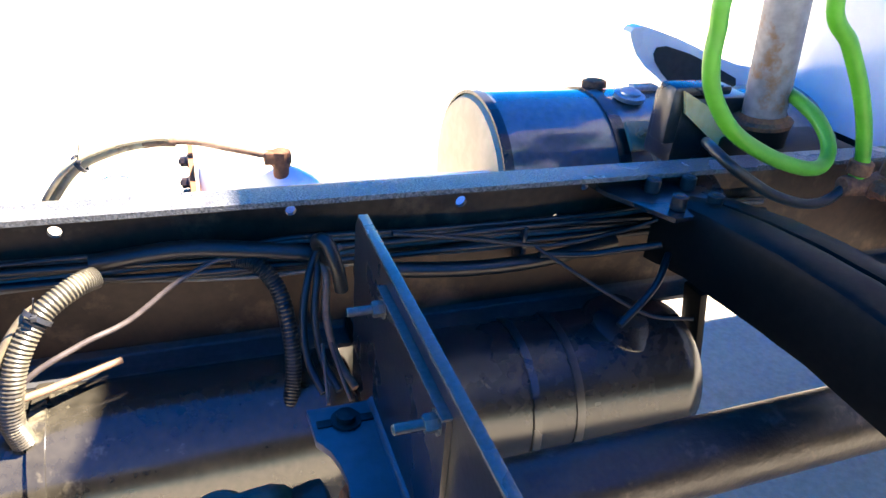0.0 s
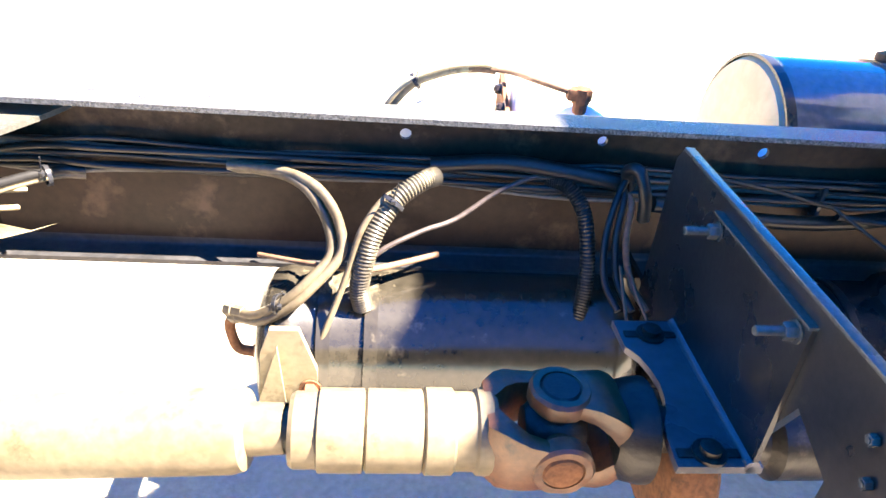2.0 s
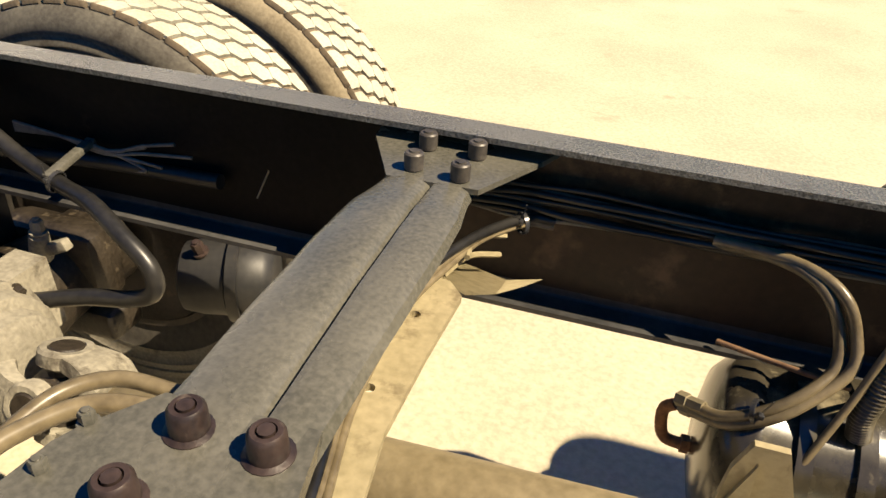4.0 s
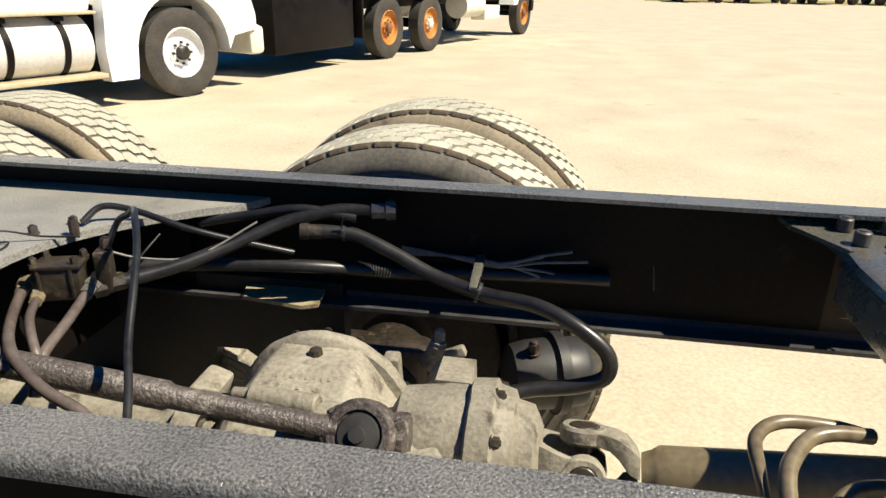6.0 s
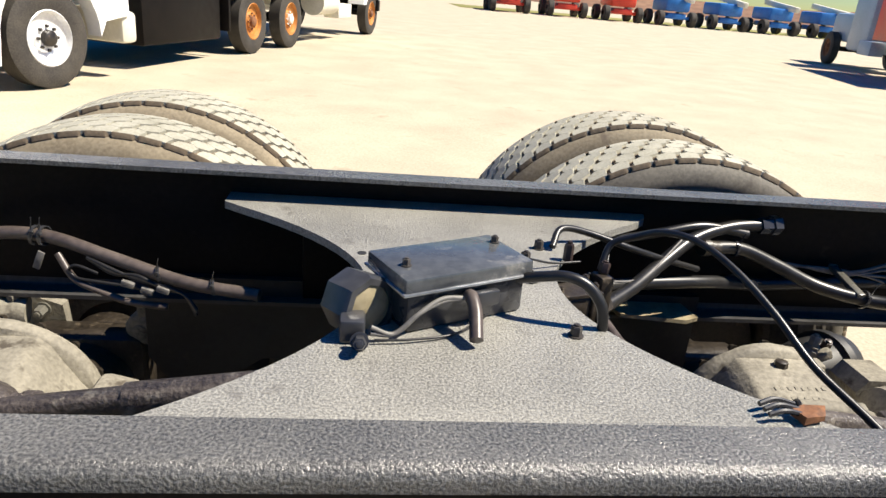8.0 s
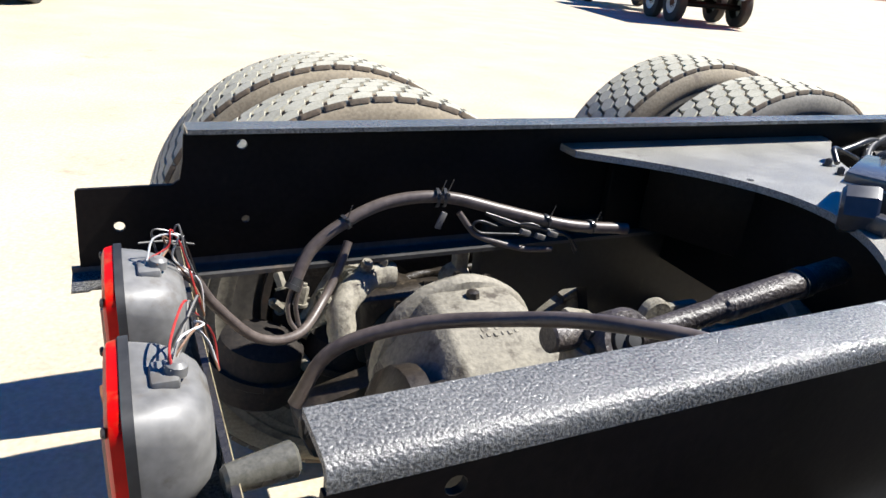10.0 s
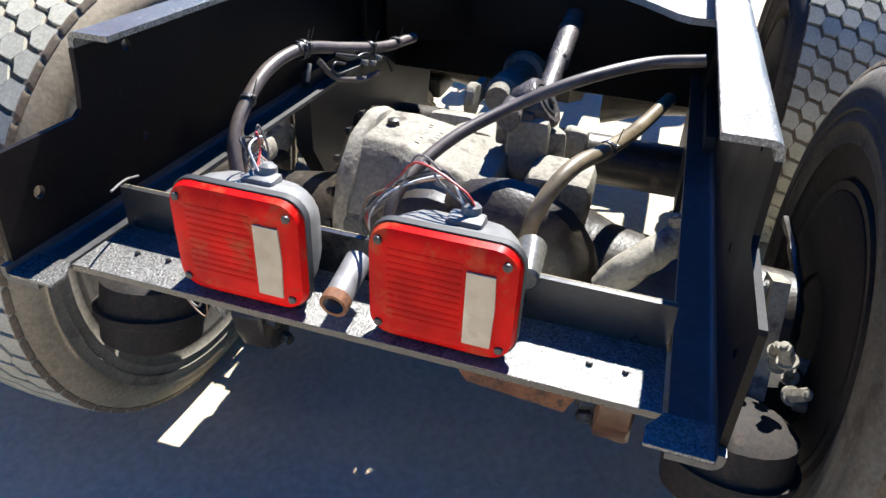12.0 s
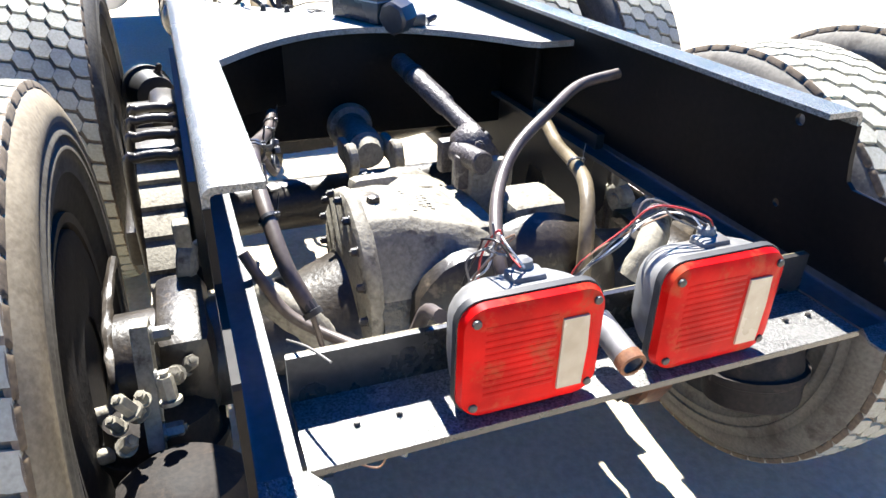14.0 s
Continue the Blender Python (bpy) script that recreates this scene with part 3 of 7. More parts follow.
part("plate_edge", bm, WORN, hanger, "pale strip along the plate edge")
for y in (0.129, -0.057):
    bm = B()
    bolt(bm, (HX - 0.0130, y, 0.974), (-1, 0, 0), 0.0095, 0.014)
    cyl(bm, (HX - 0.02, y, 0.974), (HX - 0.055, y, 0.974), 0.0055, 0.0055, 10, 0.001)
    part("through_bolt", bm, WORN, hanger, "dull plated bolt and nut")
for y, z in ((-0.185, 0.965), (-0.20, 0.93), (-0.215, 0.90), (-0.235, 0.90), (-0.225, 0.85), (-0.185, 0.84)):
    part("plate_rivet", bolt(B(), (HX - 0.006, y, z), (-1, 0, 0), 0.006, 0.008, False), WORN, hanger)
bm = B()
prism(bm, [(0.166, 0.800), (-0.080, 0.800), (-0.076, 0.990), (0.146, 0.990)], "yz", HX - 0.0125, HX - 0.0065)
part("bracket_back", bm, GLOSSBLACK, hanger, "black upright leg of the bracket")
bm = B()
prism(bm, [(0.146, 0.9905), (-0.076, 0.9905), (-0.076, 0.9935), (0.146, 0.9935)], "yz", HX - 0.0165, HX - 0.0062)
part("bracket_lip", bm, WORN, hanger, "pale strip along the bracket's upper edge")
# Fold and flat leg are greyed for sky light; the upright leg stays black.
bm = B()
cyl(bm, (HX - 0.010, 0.166, 0.806), (HX - 0.010, -0.080, 0.806), 0.009, 0.009, 14)
part("bracket_fold", bm, SKYPAINT, hanger, "rounded shiny fold of the bracket")
bm = B()
prism(bm, [(0.605, 0.168), (0.702, 0.168), (0.702, -0.080), (0.607, -0.080), (0.609, -0.04), (0.614, -0.018), (0.622, 0.0), (0.628, 0.024), (0.63, 0.045), (0.627, 0.07), (0.62, 0.094), (0.607, 0.113)], "xy", 0.797, 0.807)
part("bearing_bracket", bm, SKYPAINT, hanger, "black folded centre-bearing bracket with a round cut-out, greyed for sky light", 25)
for y in (0.138, -0.062):
    bm = B()
    lathe(bm, (0.648, y, 0.807), (0, 0, 1), [(0, 0), (0, 0.019), (0.004, 0.019), (0.004, 0.012), (0.012, 0.012), (0.014, 0)], 16)
    box(bm, (0.622, y, 0.808), (0.02, 0.012, 0.003), 0.001)
    box(bm, (0.676, y, 0.808), (0.02, 0.012, 0.003), 0.001)
    part("slot_bolt", bm, DARKCAST, hanger)

# rear crossmember that carries the lamps
bm = B()
prism(bm, [(-3.178, 0.733), (-3.062, 0.733), (-3.062, 0.803), (-3.070, 0.803), (-3.070, 0.741), (-3.178, 0.741)], "xz", -0.372, 0.372)
rear_end = part("end_crossmember", bm, ENDPAINT, frame_thing, "black angle-iron end crossmember", 25)
# Thin tan film: sun on the inner face put into the colour.
bm = B()
prism(bm, [(-3.0618, 0.736), (-3.0606, 0.736), (-3.0606, 0.8035), (-3.0618, 0.8035)], "xz", -0.371, 0.371)
part("dust_film", bm, DUSTY, rear_end, "tan dusty film that brightens the sun-facing inner face")
# Thin pale film: the sunlit strip of the flat leg put into the colour.
bm = B()
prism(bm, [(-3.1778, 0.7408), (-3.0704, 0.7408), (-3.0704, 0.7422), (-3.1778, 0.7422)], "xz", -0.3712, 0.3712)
part("shelf_coating", bm, LITCOAT, rear_end, "textured pale film that brightens the sunlit upper face")
for y in (0.262, -0.33, 0.31, -0.29):
    part("end_bolt", bolt(B(), (-3.128, y, 0.741), (0, 0, 1), 0.004, 0.006, False), FRAMEBOLT, rear_end)
for s in (1, -1):
    bm = B()
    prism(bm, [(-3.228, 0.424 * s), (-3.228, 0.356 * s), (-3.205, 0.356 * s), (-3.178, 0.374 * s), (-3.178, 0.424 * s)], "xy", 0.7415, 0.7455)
    part("tail_shelf", bm, LITCOAT, rear_end)


# ---- tail lamps ----
def tail_lamp(y):
    lamp = thing("tail_light", (-3.12, y, 0.741), "square red tail light with clear reversing window in a grey housing", "tail light", "tail lights on the end crossmember")

    def rounded(w, h, r, n=5):
        out = []
        for cx, cz, a0 in ((w - r, h - r, 0), (-w + r, h - r, 1), (-w + r, -h + r, 2), (w - r, -h + r, 3)):
            out += [(cx + r * math.cos((a0 + k / n) * math.pi / 2), cz + r * math.sin((a0 + k / n) * math.pi / 2)) for k in range(n + 1)]
        return out

    def loft(bm, rows):
        rings = [[bm.verts.new((x, y + a, 0.821 + b)) for a, b in rounded(w, h, r)] for x, w, h, r in rows]
        for p, q in zip(rings, rings[1:]):
            for k in range(len(p)):
                bm.faces.new((p[k], p[(k + 1) % len(p)], q[(k + 1) % len(p)], q[k]))
        bm.faces.new(rings[0][::-1])
        bm.faces.new(rings[-1])
        return bm

    part("housing", loft(B(), [(-3.150, 0.081, 0.068, 0.026), (-3.122, 0.079, 0.066, 0.034), (-3.100, 0.073, 0.061, 0.040), (-3.084, 0.060, 0.050, 0.036), (-3.076, 0.042, 0.036, 0.026)]), GREYPLASTIC, lamp, "grey moulded lamp housing")
    part("gasket", loft(B(), [(-3.158, 0.0865, 0.0735, 0.028), (-3.148, 0.0865, 0.0735, 0.028)]), RUBBERSEAL, lamp, "black rubber gasket")
    lens = part("lens", loft(B(), [(-3.1735, 0.066, 0.055, 0.022), (-3.1725, 0.075, 0.063, 0.024), (-3.169, 0.082, 0.0695, 0.026), (-3.157, 0.085, 0.072, 0.027)]), REDLENS, lamp, "red plastic lens with raised bars")
    for k in range(11):
        bm = B()
        box(bm, (-3.1732, y + 0.018, 0.821 + 0.046 - k * 0.0085), (0.0018, 0.084, 0.0055), 0.0009)
        part("lens_rib", bm, REDLENS, lens)
    bm = B()
    prism(bm, [(y - 0.029, 0.821 - 0.051), (y - 0.029, 0.821 + 0.041), (y - 0.060, 0.821 + 0.041), (y - 0.062, 0.821), (y - 0.060, 0.821 - 0.051)], "yz", -3.1765, -3.170)
    part("reversing_lens", bm, WHITELENS, lamp, "clear cream reversing window")
    for dy in (0.07, -0.07):
        for z in (0.876, 0.768):
            bm = B()
            lathe(bm, (-3.172, y + dy, z), (-1, 0, 0), [(0, 0.0052), (0.003, 0.0048), (0.004, 0.003), (0.004, 0)], 12)
            part("screw", bm, FRAMEBOLT, lamp, "small dull screw")
    bm = B()
    box(bm, (-3.118, y - 0.01, 0.886), (0.028, 0.042, 0.016), 0.005)
    lathe(bm, (-3.108, y - 0.012, 0.890), (0.2, 0, 1), [(0, 0.012), (0.010, 0.011), (0.014, 0.006), (0.014, 0)], 14)
    part("connector", bm, GREYPLASTIC, lamp)
    lr = random.Random(31 + int(y * 100))
    reach = 0.135 if y < 0 else 0.03
    for m in (WHITEWIRE, REDWIRE, WIRE, WIRE, BROWNWIRE, HOSE):
        j = lambda w: lr.uniform(-w, w)
        bm = B()
        tube(bm, [(-3.112 + j(0.008), y - 0.012 + j(0.012), 0.898), (-3.10 + j(0.012), y + 0.01 + j(0.02), 0.918 + j(0.010)), (-3.088 + j(0.014), y + reach * 0.35 + j(0.018), 0.922 + j(0.016)), (-3.075 + j(0.012), y + reach * 0.75 + j(0.018), 0.890 + j(0.018)), (-3.058 + j(0.006), y + reach + j(0.010), 0.838 + j(0.010)), (-3.05, y + reach + j(0.006), 0.79)], 0.0014, 6, 6)
        part("wire", bm, m, lamp)
    return lamp


tail_lamp(0.124)
tail_lamp(-0.124)
bm = B()
pipe(bm, (-3.176, -0.002, 0.780), (-3.105, 0.0, 0.795), 0.0165, 0.003, 20)
stub = single("stub_pipe", bm, GALV, "short pale pipe stub with rusty mouth between the tail lights", "pipe")
bm = B()
lathe(bm, (-0.026, -0.001, 0.0185), (-1, 0, -0.2), [(0, 0.0125), (0, 0.0172), (0.014, 0.0172), (0.014, 0.0125)], 20)
part("pipe_mouth", bm, RUST, stub, "rusty pipe mouth")
bm = B()
cyl(bm, (-3.0, -0.19, 0.80), (-3.075, -0.20, 0.798), 0.02, 0.016, 16, 0.004)
single("round_plug", bm, WORN, "small round dusty plug beside the tail light", "plug")


# ---- wheels ----
TYRE_R, TYRE_W = 0.52, 0.265


def tyre_mesh():
    bm = B()
    prof = [(-0.1265, 0.360), (-0.1275, 0.367), (-0.1265, 0.372), (-0.1305, 0.395), (-0.1345, 0.398), (-0.1345, 0.404), (-0.1315, 0.408), (-0.1315, 0.419), (-0.1355, 0.422), (-0.1355, 0.427), (-0.133, 0.431), (-0.1325, 0.442)]
    prof += [(-0.132, 0.452), (-0.1285, 0.468), (-0.1205, 0.484), (-0.110, 0.4955), (-0.098, 0.5035), (-0.06, 0.509), (0, 0.51)]
    prof += [(-d, r) for d, r in prof[-2::-1]]
    lathe(bm, (0, 0, 0), (0, 1, 0), prof, 72)
    return bm


def shoulder_mesh(side, prof):
    """The dusty ring between tread and sidewall, notched all round."""
    bm = B()
    n = 448
    rings = []
    for k in range(n):
        a = k * math.tau / n
        dip = 0.0045 if k % 8 == 2 else 0.0
        rings.append([bm.verts.new((r * math.sin(a), side * y, r * math.cos(a))) for y, r in [(p - dip * e, q) for p, q, e in prof]])
    for k in range(n):
        p, q = rings[k], rings[(k + 1) % n]
        for e in range(len(p) - 1):
            bm.faces.new((p[e], p[e + 1], q[e + 1], q[e]))
    return bm


def tread_mesh():
    """Lug tread: rows of six-sided blocks, pointed along the axle, parted by narrow grooves."""
    bm = B()
    rows, cols, pitch = 56, 5, 0.0446
    spacing = math.tau * TYRE_R / rows
    flat, tip, gap = 0.0155, 0.0291, 0.0015
    for ci in range(cols):
        cy = (ci - (cols - 1) / 2) * pitch
        for k in range(rows):
            t0 = (k + 0.5 * (ci % 2)) * spacing
            skew = 0.0075
            h = spacing / 2 - 0.0040
            low, top = [], []
            for fa, fy in ((0, -tip + gap), (-h, -flat + gap * 0.3), (-h * 1.05, 0.0), (-h, flat - gap * 0.3), (0, tip - gap), (h, flat - gap * 0.3), (h * 0.95, 0.0), (h, -flat + gap * 0.3)):
                for lst, lift, sq in ((low, 0.0, 1.0), (top, 1.0, 0.94)):
                    yy = max(-0.107, min(0.107, cy + fy * sq))
                    if abs(cy + fy) > 0.095 and fa == 0:
                        yy = math.copysign(0.107, cy)
                    elif abs(cy) > 0.08 and abs(cy + fy) > abs(cy):
                        yy = math.copysign(0.1064, cy)
                    r0 = 0.500 if lift < 0.5 else TYRE_R - 0.009 * (yy / 0.12) ** 2
                    t = (t0 + fa * sq + skew * fy / tip) / TYRE_R
                    lst.append(bm.verts.new((r0 * math.sin(t), yy, r0 * math.cos(t))))
            bm.faces.new(top)
            for q in range(8):
                q2 = (q + 1) % 8
                bm.faces.new((low[q], low[q2], top[q2], top[q]))
    return bm


def wheel_thing(at, outward, label, group):
    """One of a dual pair, at the middle of its tyre; outward: the side of its dish."""
    w = thing("wheel", at, label, "wheel", group, turn=0)
    tyre = part("tyre", tyre_mesh(), RUBBER, w, "dusty black truck tyre", 50)
    bm = B()
    lathe(bm, (0, 0, 0), (0, 1, 0), [(-0.108, 0.5055), (-0.06, 0.5105), (0, 0.5115), (0.06, 0.5105), (0.108, 0.5055)], 72)
    part("tread_base", bm, TREADEDGE, tyre, "dark groove floor of the tread", 50)
    tagged(part("tread", tread_mesh(), TREAD, tyre, "lug tread with narrow grooves, dusty pale grey", 30), kind="stuff")
    for s in (1, -1):
        bm = B()
        lathe(bm, (0, 0, 0), (0, s, 0), [(0.075, 0.288), (0.1, 0.292), (0.112, 0.315), (0.118, 0.34), (0.1235, 0.359), (0.127, 0.364)], 72)
        part("bead", bm, BLACKTYRE, tyre, "black ring at the tyre bead", 50)
        part("shoulder_ring", shoulder_mesh(s, ((0.1325, 0.444, 0), (0.1345, 0.452, 0), (0.1312, 0.468, 0), (0.1238, 0.4840, 0), (0.1140, 0.4960, 0), (0.1080, 0.5010, 0))), SHOULDER, tyre, "tan dusty shoulder ring", 30)
        part("tread_edge", shoulder_mesh(s, ((0.1095, 0.4990, 0), (0.1112, 0.5015, 1), (0.1095, 0.5090, 1), (0.1065, 0.5130, 0.5), (0.099, 0.512, 0))), TREADEDGE, tyre, "dark brown notched tread edge", 30)
    bm = B()
    s = outward
    lathe(bm, (0, 0, 0), (0, s, 0), [(-0.11, 0.275), (-0.112, 0.292), (-0.098, 0.293), (-0.085, 0.282), (0.085, 0.282), (0.098, 0.293), (0.112, 0.292), (0.11, 0.275), (0.10, 0.268), (-0.10, 0.268), (-0.11, 0.275)], 48)
    rim = part("rim", bm, RIM, w, "dusty brown steel rim", 40)
    bm = B()
    lathe(bm, (0, 0, 0), (0, s, 0), [(0.02, 0.268), (0.05, 0.24), (0.11, 0.17), (0.115, 0.11), (0.107, 0.11), (0.10, 0.165), (0.04, 0.235), (0.012, 0.268)], 48)
    part("wheel_disc", bm, RIM, rim)
    return w


first = None
for x, name, size_in, size_out in ((-2.60, "rear", 0.962, 0.985), (-1.272, "forward", 1.005, 1.015)):
    for s in (1, -1):
        for yc, which, size in ((0.75, "inner", size_in), (1.105, "outer", size_out)):
            label = f"dusty black {which} dual truck tyre on {name} axle"
            if first is None:
                first = wheel_thing((0, 0, 0), 1, label, "dual wheels of the tandem axles")
                first.matrix_world = pose(station(x), yc * s, 0.52 * size) @ Matrix.Scale(size, 4)
            else:
                spin = random.uniform(0, 360)
                w = copy_thing(first, pose(station(x), yc * s, 0.52 * size, 0, spin, 0 if s > 0 else 180) @ Matrix.Scale(size, 4))
                w["label"] = label
                if s < 0 or (name == "forward" and which == "inner"):          # forward inner: less dust; passenger side: shade put into the shoulder colour
                    for ring in w.children_recursive:
                        if ring.name.startswith("shoulder_ring"):
                            ring.data = ring.data.copy()
                            ring.data.materials[0] = RUBBER


# ---- axles ----
def axle(x, name):
    """A drive axle: carrier with round cover plate and sloped top, tubes, drums."""
    a = thing("drive_axle", (x, 0, 0.30), f"dusty cast-iron {name} drive axle with round carrier cover", "axle", "tandem drive axles")
    bm = B()
    # cover disc and the drum of the carrier, turned about the width
    lathe(bm, (x - 0.02, 0.205, 0.622), (0, -1, 0), [(0, 0), (0, 0.152), (0.006, 0.160), (0.02, 0.162), (0.03, 0.156), (0.034, 0.14)], 40)
    roughen(bm, 0.003, 40)
    cover = part("cover_flange", bm, CAST, a, "round dusty cover flange", 45)
    for k in range(16):
        ang = k * math.tau / 16
        bm = B()
        bolt(bm, (x - 0.02 + 0.152 * math.sin(ang), 0.205, 0.622 + 0.152 * math.cos(ang)), (0, 1, 0), 0.007, 0.012)
        part("cover_bolt", bm, DARKCAST, cover)
    bm = B()
    # a cast housing with a flat dusty top that falls a little towards the passenger side
    xc = x - 0.02
    rings = []
    for y, top, half, wide in ((0.178, 0.765, 0.075, 0.165), (0.12, 0.764, 0.078, 0.168), (0.06, 0.752, 0.084, 0.17), (0.0, 0.735, 0.09, 0.165), (-0.04, 0.715, 0.09, 0.15), (-0.07, 0.68, 0.07, 0.12)):
        sec = [(-wide, 0.44), (-wide - 0.006, 0.58), (-wide + 0.015, 0.65), (-half - 0.012, top - 0.018), (-half + 0.006, top - 0.002), (-half * 0.4, top), (half * 0.4, top), (half - 0.006, top - 0.002), (half + 0.012, top - 0.018), (wide - 0.015, 0.65), (wide + 0.006, 0.58), (wide, 0.44)]
        rings.append([bm.verts.new((xc + p, y, q)) for p, q in sec])
    for p, q in zip(rings, rings[1:]):
        for k in range(len(p)):
            bm.faces.new((p[k], q[k], q[(k + 1) % len(p)], p[(k + 1) % len(p)]))
    bm.faces.new(rings[-1][::-1])
    bm.faces.new(rings[0])
    bmesh.ops.subdivide_edges(bm, edges=bm.edges[:], cuts=3, use_grid_fill=True)
    bm.normal_update()
    for v in bm.verts:
        flat = max(0.0, v.normal.z)
        v.co += v.normal * ((1 - flat) * (0.005 * noise.noise(v.co * 26 + Vector((x, 0, 0))) + 0.0035 * noise.noise(v.co * 75)) + 0.0012 * noise.noise(v.co * 40))
    body = part("carrier", bm, CAST, a, "dusty cast-iron carrier, oily sides darkened for shade", 60)
    body.data.materials.append(OILSHADECAST)
    # Upward faces stay dusty pale, sides go dark: sun contrast put into the colour.
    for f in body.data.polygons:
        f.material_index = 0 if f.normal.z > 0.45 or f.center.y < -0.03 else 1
    bm = B()
    for row, n in ((0.085, 8), (0.062, 5), (0.048, 6)):
        for k in range(n):
            box(bm, (xc + (k - n / 2 + 0.5) * 0.0125, row + 0.002 * (k % 2), 0.7650 - (0.12 - row) * 0.21), (0.0060 if k % 3 else 0.0028, 0.0078, 0.0013), 0.0004, (12, 0, 0))
    part("cast_mark", bm, CAST, body, "raised casting marks")
    bm = B()
    lathe(bm, (xc, 0.148, 0.762), (0, 0, 1), [(0, 0.013), (0.012, 0.011), (0.014, 0.006), (0.014, 0)], 8)
    part("filler_plug", bm, DARKCAST, a)
    # low machined ledge in front of the top
    bm = B()
    box(bm, (xc + 0.02, -0.02, 0.70), (0.20, 0.09, 0.05), 0.012)
    roughen(bm, 0.002, 60)
    part("ledge", bm, CAST, body)
    bm = B()
    lathe(bm, (xc - 0.155, 0.02, 0.60), (-1, 0, 0.15), [(0, 0.12), (0.03, 0.115), (0.05, 0.08), (0.055, 0)], 24)
    roughen(bm, 0.006, 40)
    part("side_boss", bm, DARKCAST, body)
    # tubes out to the wheels, drums and hubs
    for s in (1, -1):
        # Dark iron on the tubes carries their shade as well as oil.
        bm = B()
        lathe(bm, (x, 0.14 * s, 0.50), (0, s, 0), [(0, 0.17), (0.06, 0.15), (0.14, 0.12), (0.28, 0.10), (0.46, 0.095)], 24)
        part("axle_tube", bm, DARKCAST, a, "dark oily axle tube, deepened for its shade")
        bm = B()
        lathe(bm, (x, 0.645 * s, 0.50), (0, s, 0), [(0, 0), (0, 0.19), (0.02, 0.205), (0.16, 0.205), (0.20, 0.19), (0.22, 0.15), (0.30, 0.14), (0.42, 0.12), (0.44, 0)], 32)
        part("brake_drum", bm, RIM, a, "dark rusty brake drum")
        # Black disc added to keep the open wheel recess dark.
        bm = B()
        lathe(bm, (x, 0.640 * s, 0.50), (0, s, 0), [(0, 0.10), (0.004, 0.16), (0.0, 0.235), (0.006, 0.252), (0.022, 0.255), (0.022, 0.10)], 40)
        part("backing_plate", bm, DULLBLACK, a, "black dished disc added to close the dark wheel recess", 45)
    return a


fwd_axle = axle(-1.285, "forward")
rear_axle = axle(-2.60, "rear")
# U-shaped hose guard and its small valve beside the forward carrier
guard = thing("hose_guard", (-1.08, 0.21, 0.62), "dusty folded U-shaped guard beside the forward carrier", "bracket")
bm = B()
prism(bm, [(-1.125, 0.70), (-1.105, 0.725), (-1.045, 0.725), (-1.04, 0.60), (-1.05, 0.60), (-1.055, 0.70), (-1.098, 0.70), (-1.118, 0.66)], "xz", 0.17, 0.25)
roughen(bm, 0.002, 50)
part("guard_plate", bm, CAST, guard)
gv = thing("drain_valve", (-1.125, 0.32, 0.66), "small dusty drain valve on the axle tube", "valve")
bm = B()
cyl(bm, (-1.145, 0.325, 0.655), (-1.125, 0.315, 0.715), 0.020, 0.016, 14, 0.004)
bolt(bm, (-1.125, 0.315, 0.715), (0.1, 0, 1), 0.011, 0.026)
box(bm, (-1.098, 0.322, 0.690), (0.05, 0.02, 0.022), 0.005, (0, -25, 0))
part("valve_case", bm, CAST, gv)

# adjuster levers hanging behind the rear axle tube
for s in (1, -1):
    bm = B()
    prism(bm, [(-2.56, 0.53), (-2.72, 0.50), (-2.84, 0.475), (-2.875, 0.445), (-2.87, 0.40), (-2.845, 0.345), (-2.80, 0.325), (-2.765, 0.345), (-2.79, 0.385), (-2.80, 0.42), (-2.72, 0.42), (-2.56, 0.44)], "xz", 0.312 * s, 0.376 * s)
    bmesh.ops.bevel(bm, geom=bm.edges[:], offset=0.006, segments=1, affect="EDGES")
    roughen(bm, 0.006, 45, s)
    lever = part("adjuster_lever", bm, JOINT if s < 0 else DARKCAST, rear_axle, "rusty cast brake lever" if s < 0 else "dark oily brake lever", 30)
    part("lever_pin", bolt(B(), (-2.845, 0.31 * s, 0.43), (-0.3, -s, 0), 0.016, 0.03), DARKCAST, lever)
    part("lever_pin", bolt(B(), (-2.81, 0.31 * s, 0.36), (-0.3, -s, 0), 0.013, 0.026), DARKCAST, lever)


def nose(a, x0, direction, length):
    """The pinion nose of a carrier, pointing along the frame."""
    bm = B()
    lathe(bm, (x0, 0.02, 0.62), (direction, 0, -0.02), [(0, 0), (0, 0.105), (length * 0.3, 0.11), (length * 0.55, 0.095), (length * 0.6, 0.10), (length * 0.72, 0.10), (length * 0.75, 0.085), (length, 0.075), (length, 0)], 28)
    roughen(bm, 0.004, 40)
    part("pinion_nose", bm, CAST, a, "dusty ribbed pinion housing", 45)
    bm = B()
    for k in range(8):
        t = k * math.tau / 8
        bolt(bm, (x0 + direction * length * 0.72, 0.02 + 0.088 * math.sin(t), 0.62 + 0.088 * math.cos(t)), (direction, 0, 0), 0.008, 0.014)
    part("nose_bolt", bm, DARKCAST, a)


nose(fwd_axle, -1.17, 1, 0.18)
nose(rear_axle, -2.50, 1, 0.18)
# power-divider housing in front of the forward axle, and its input yoke
bm = B()
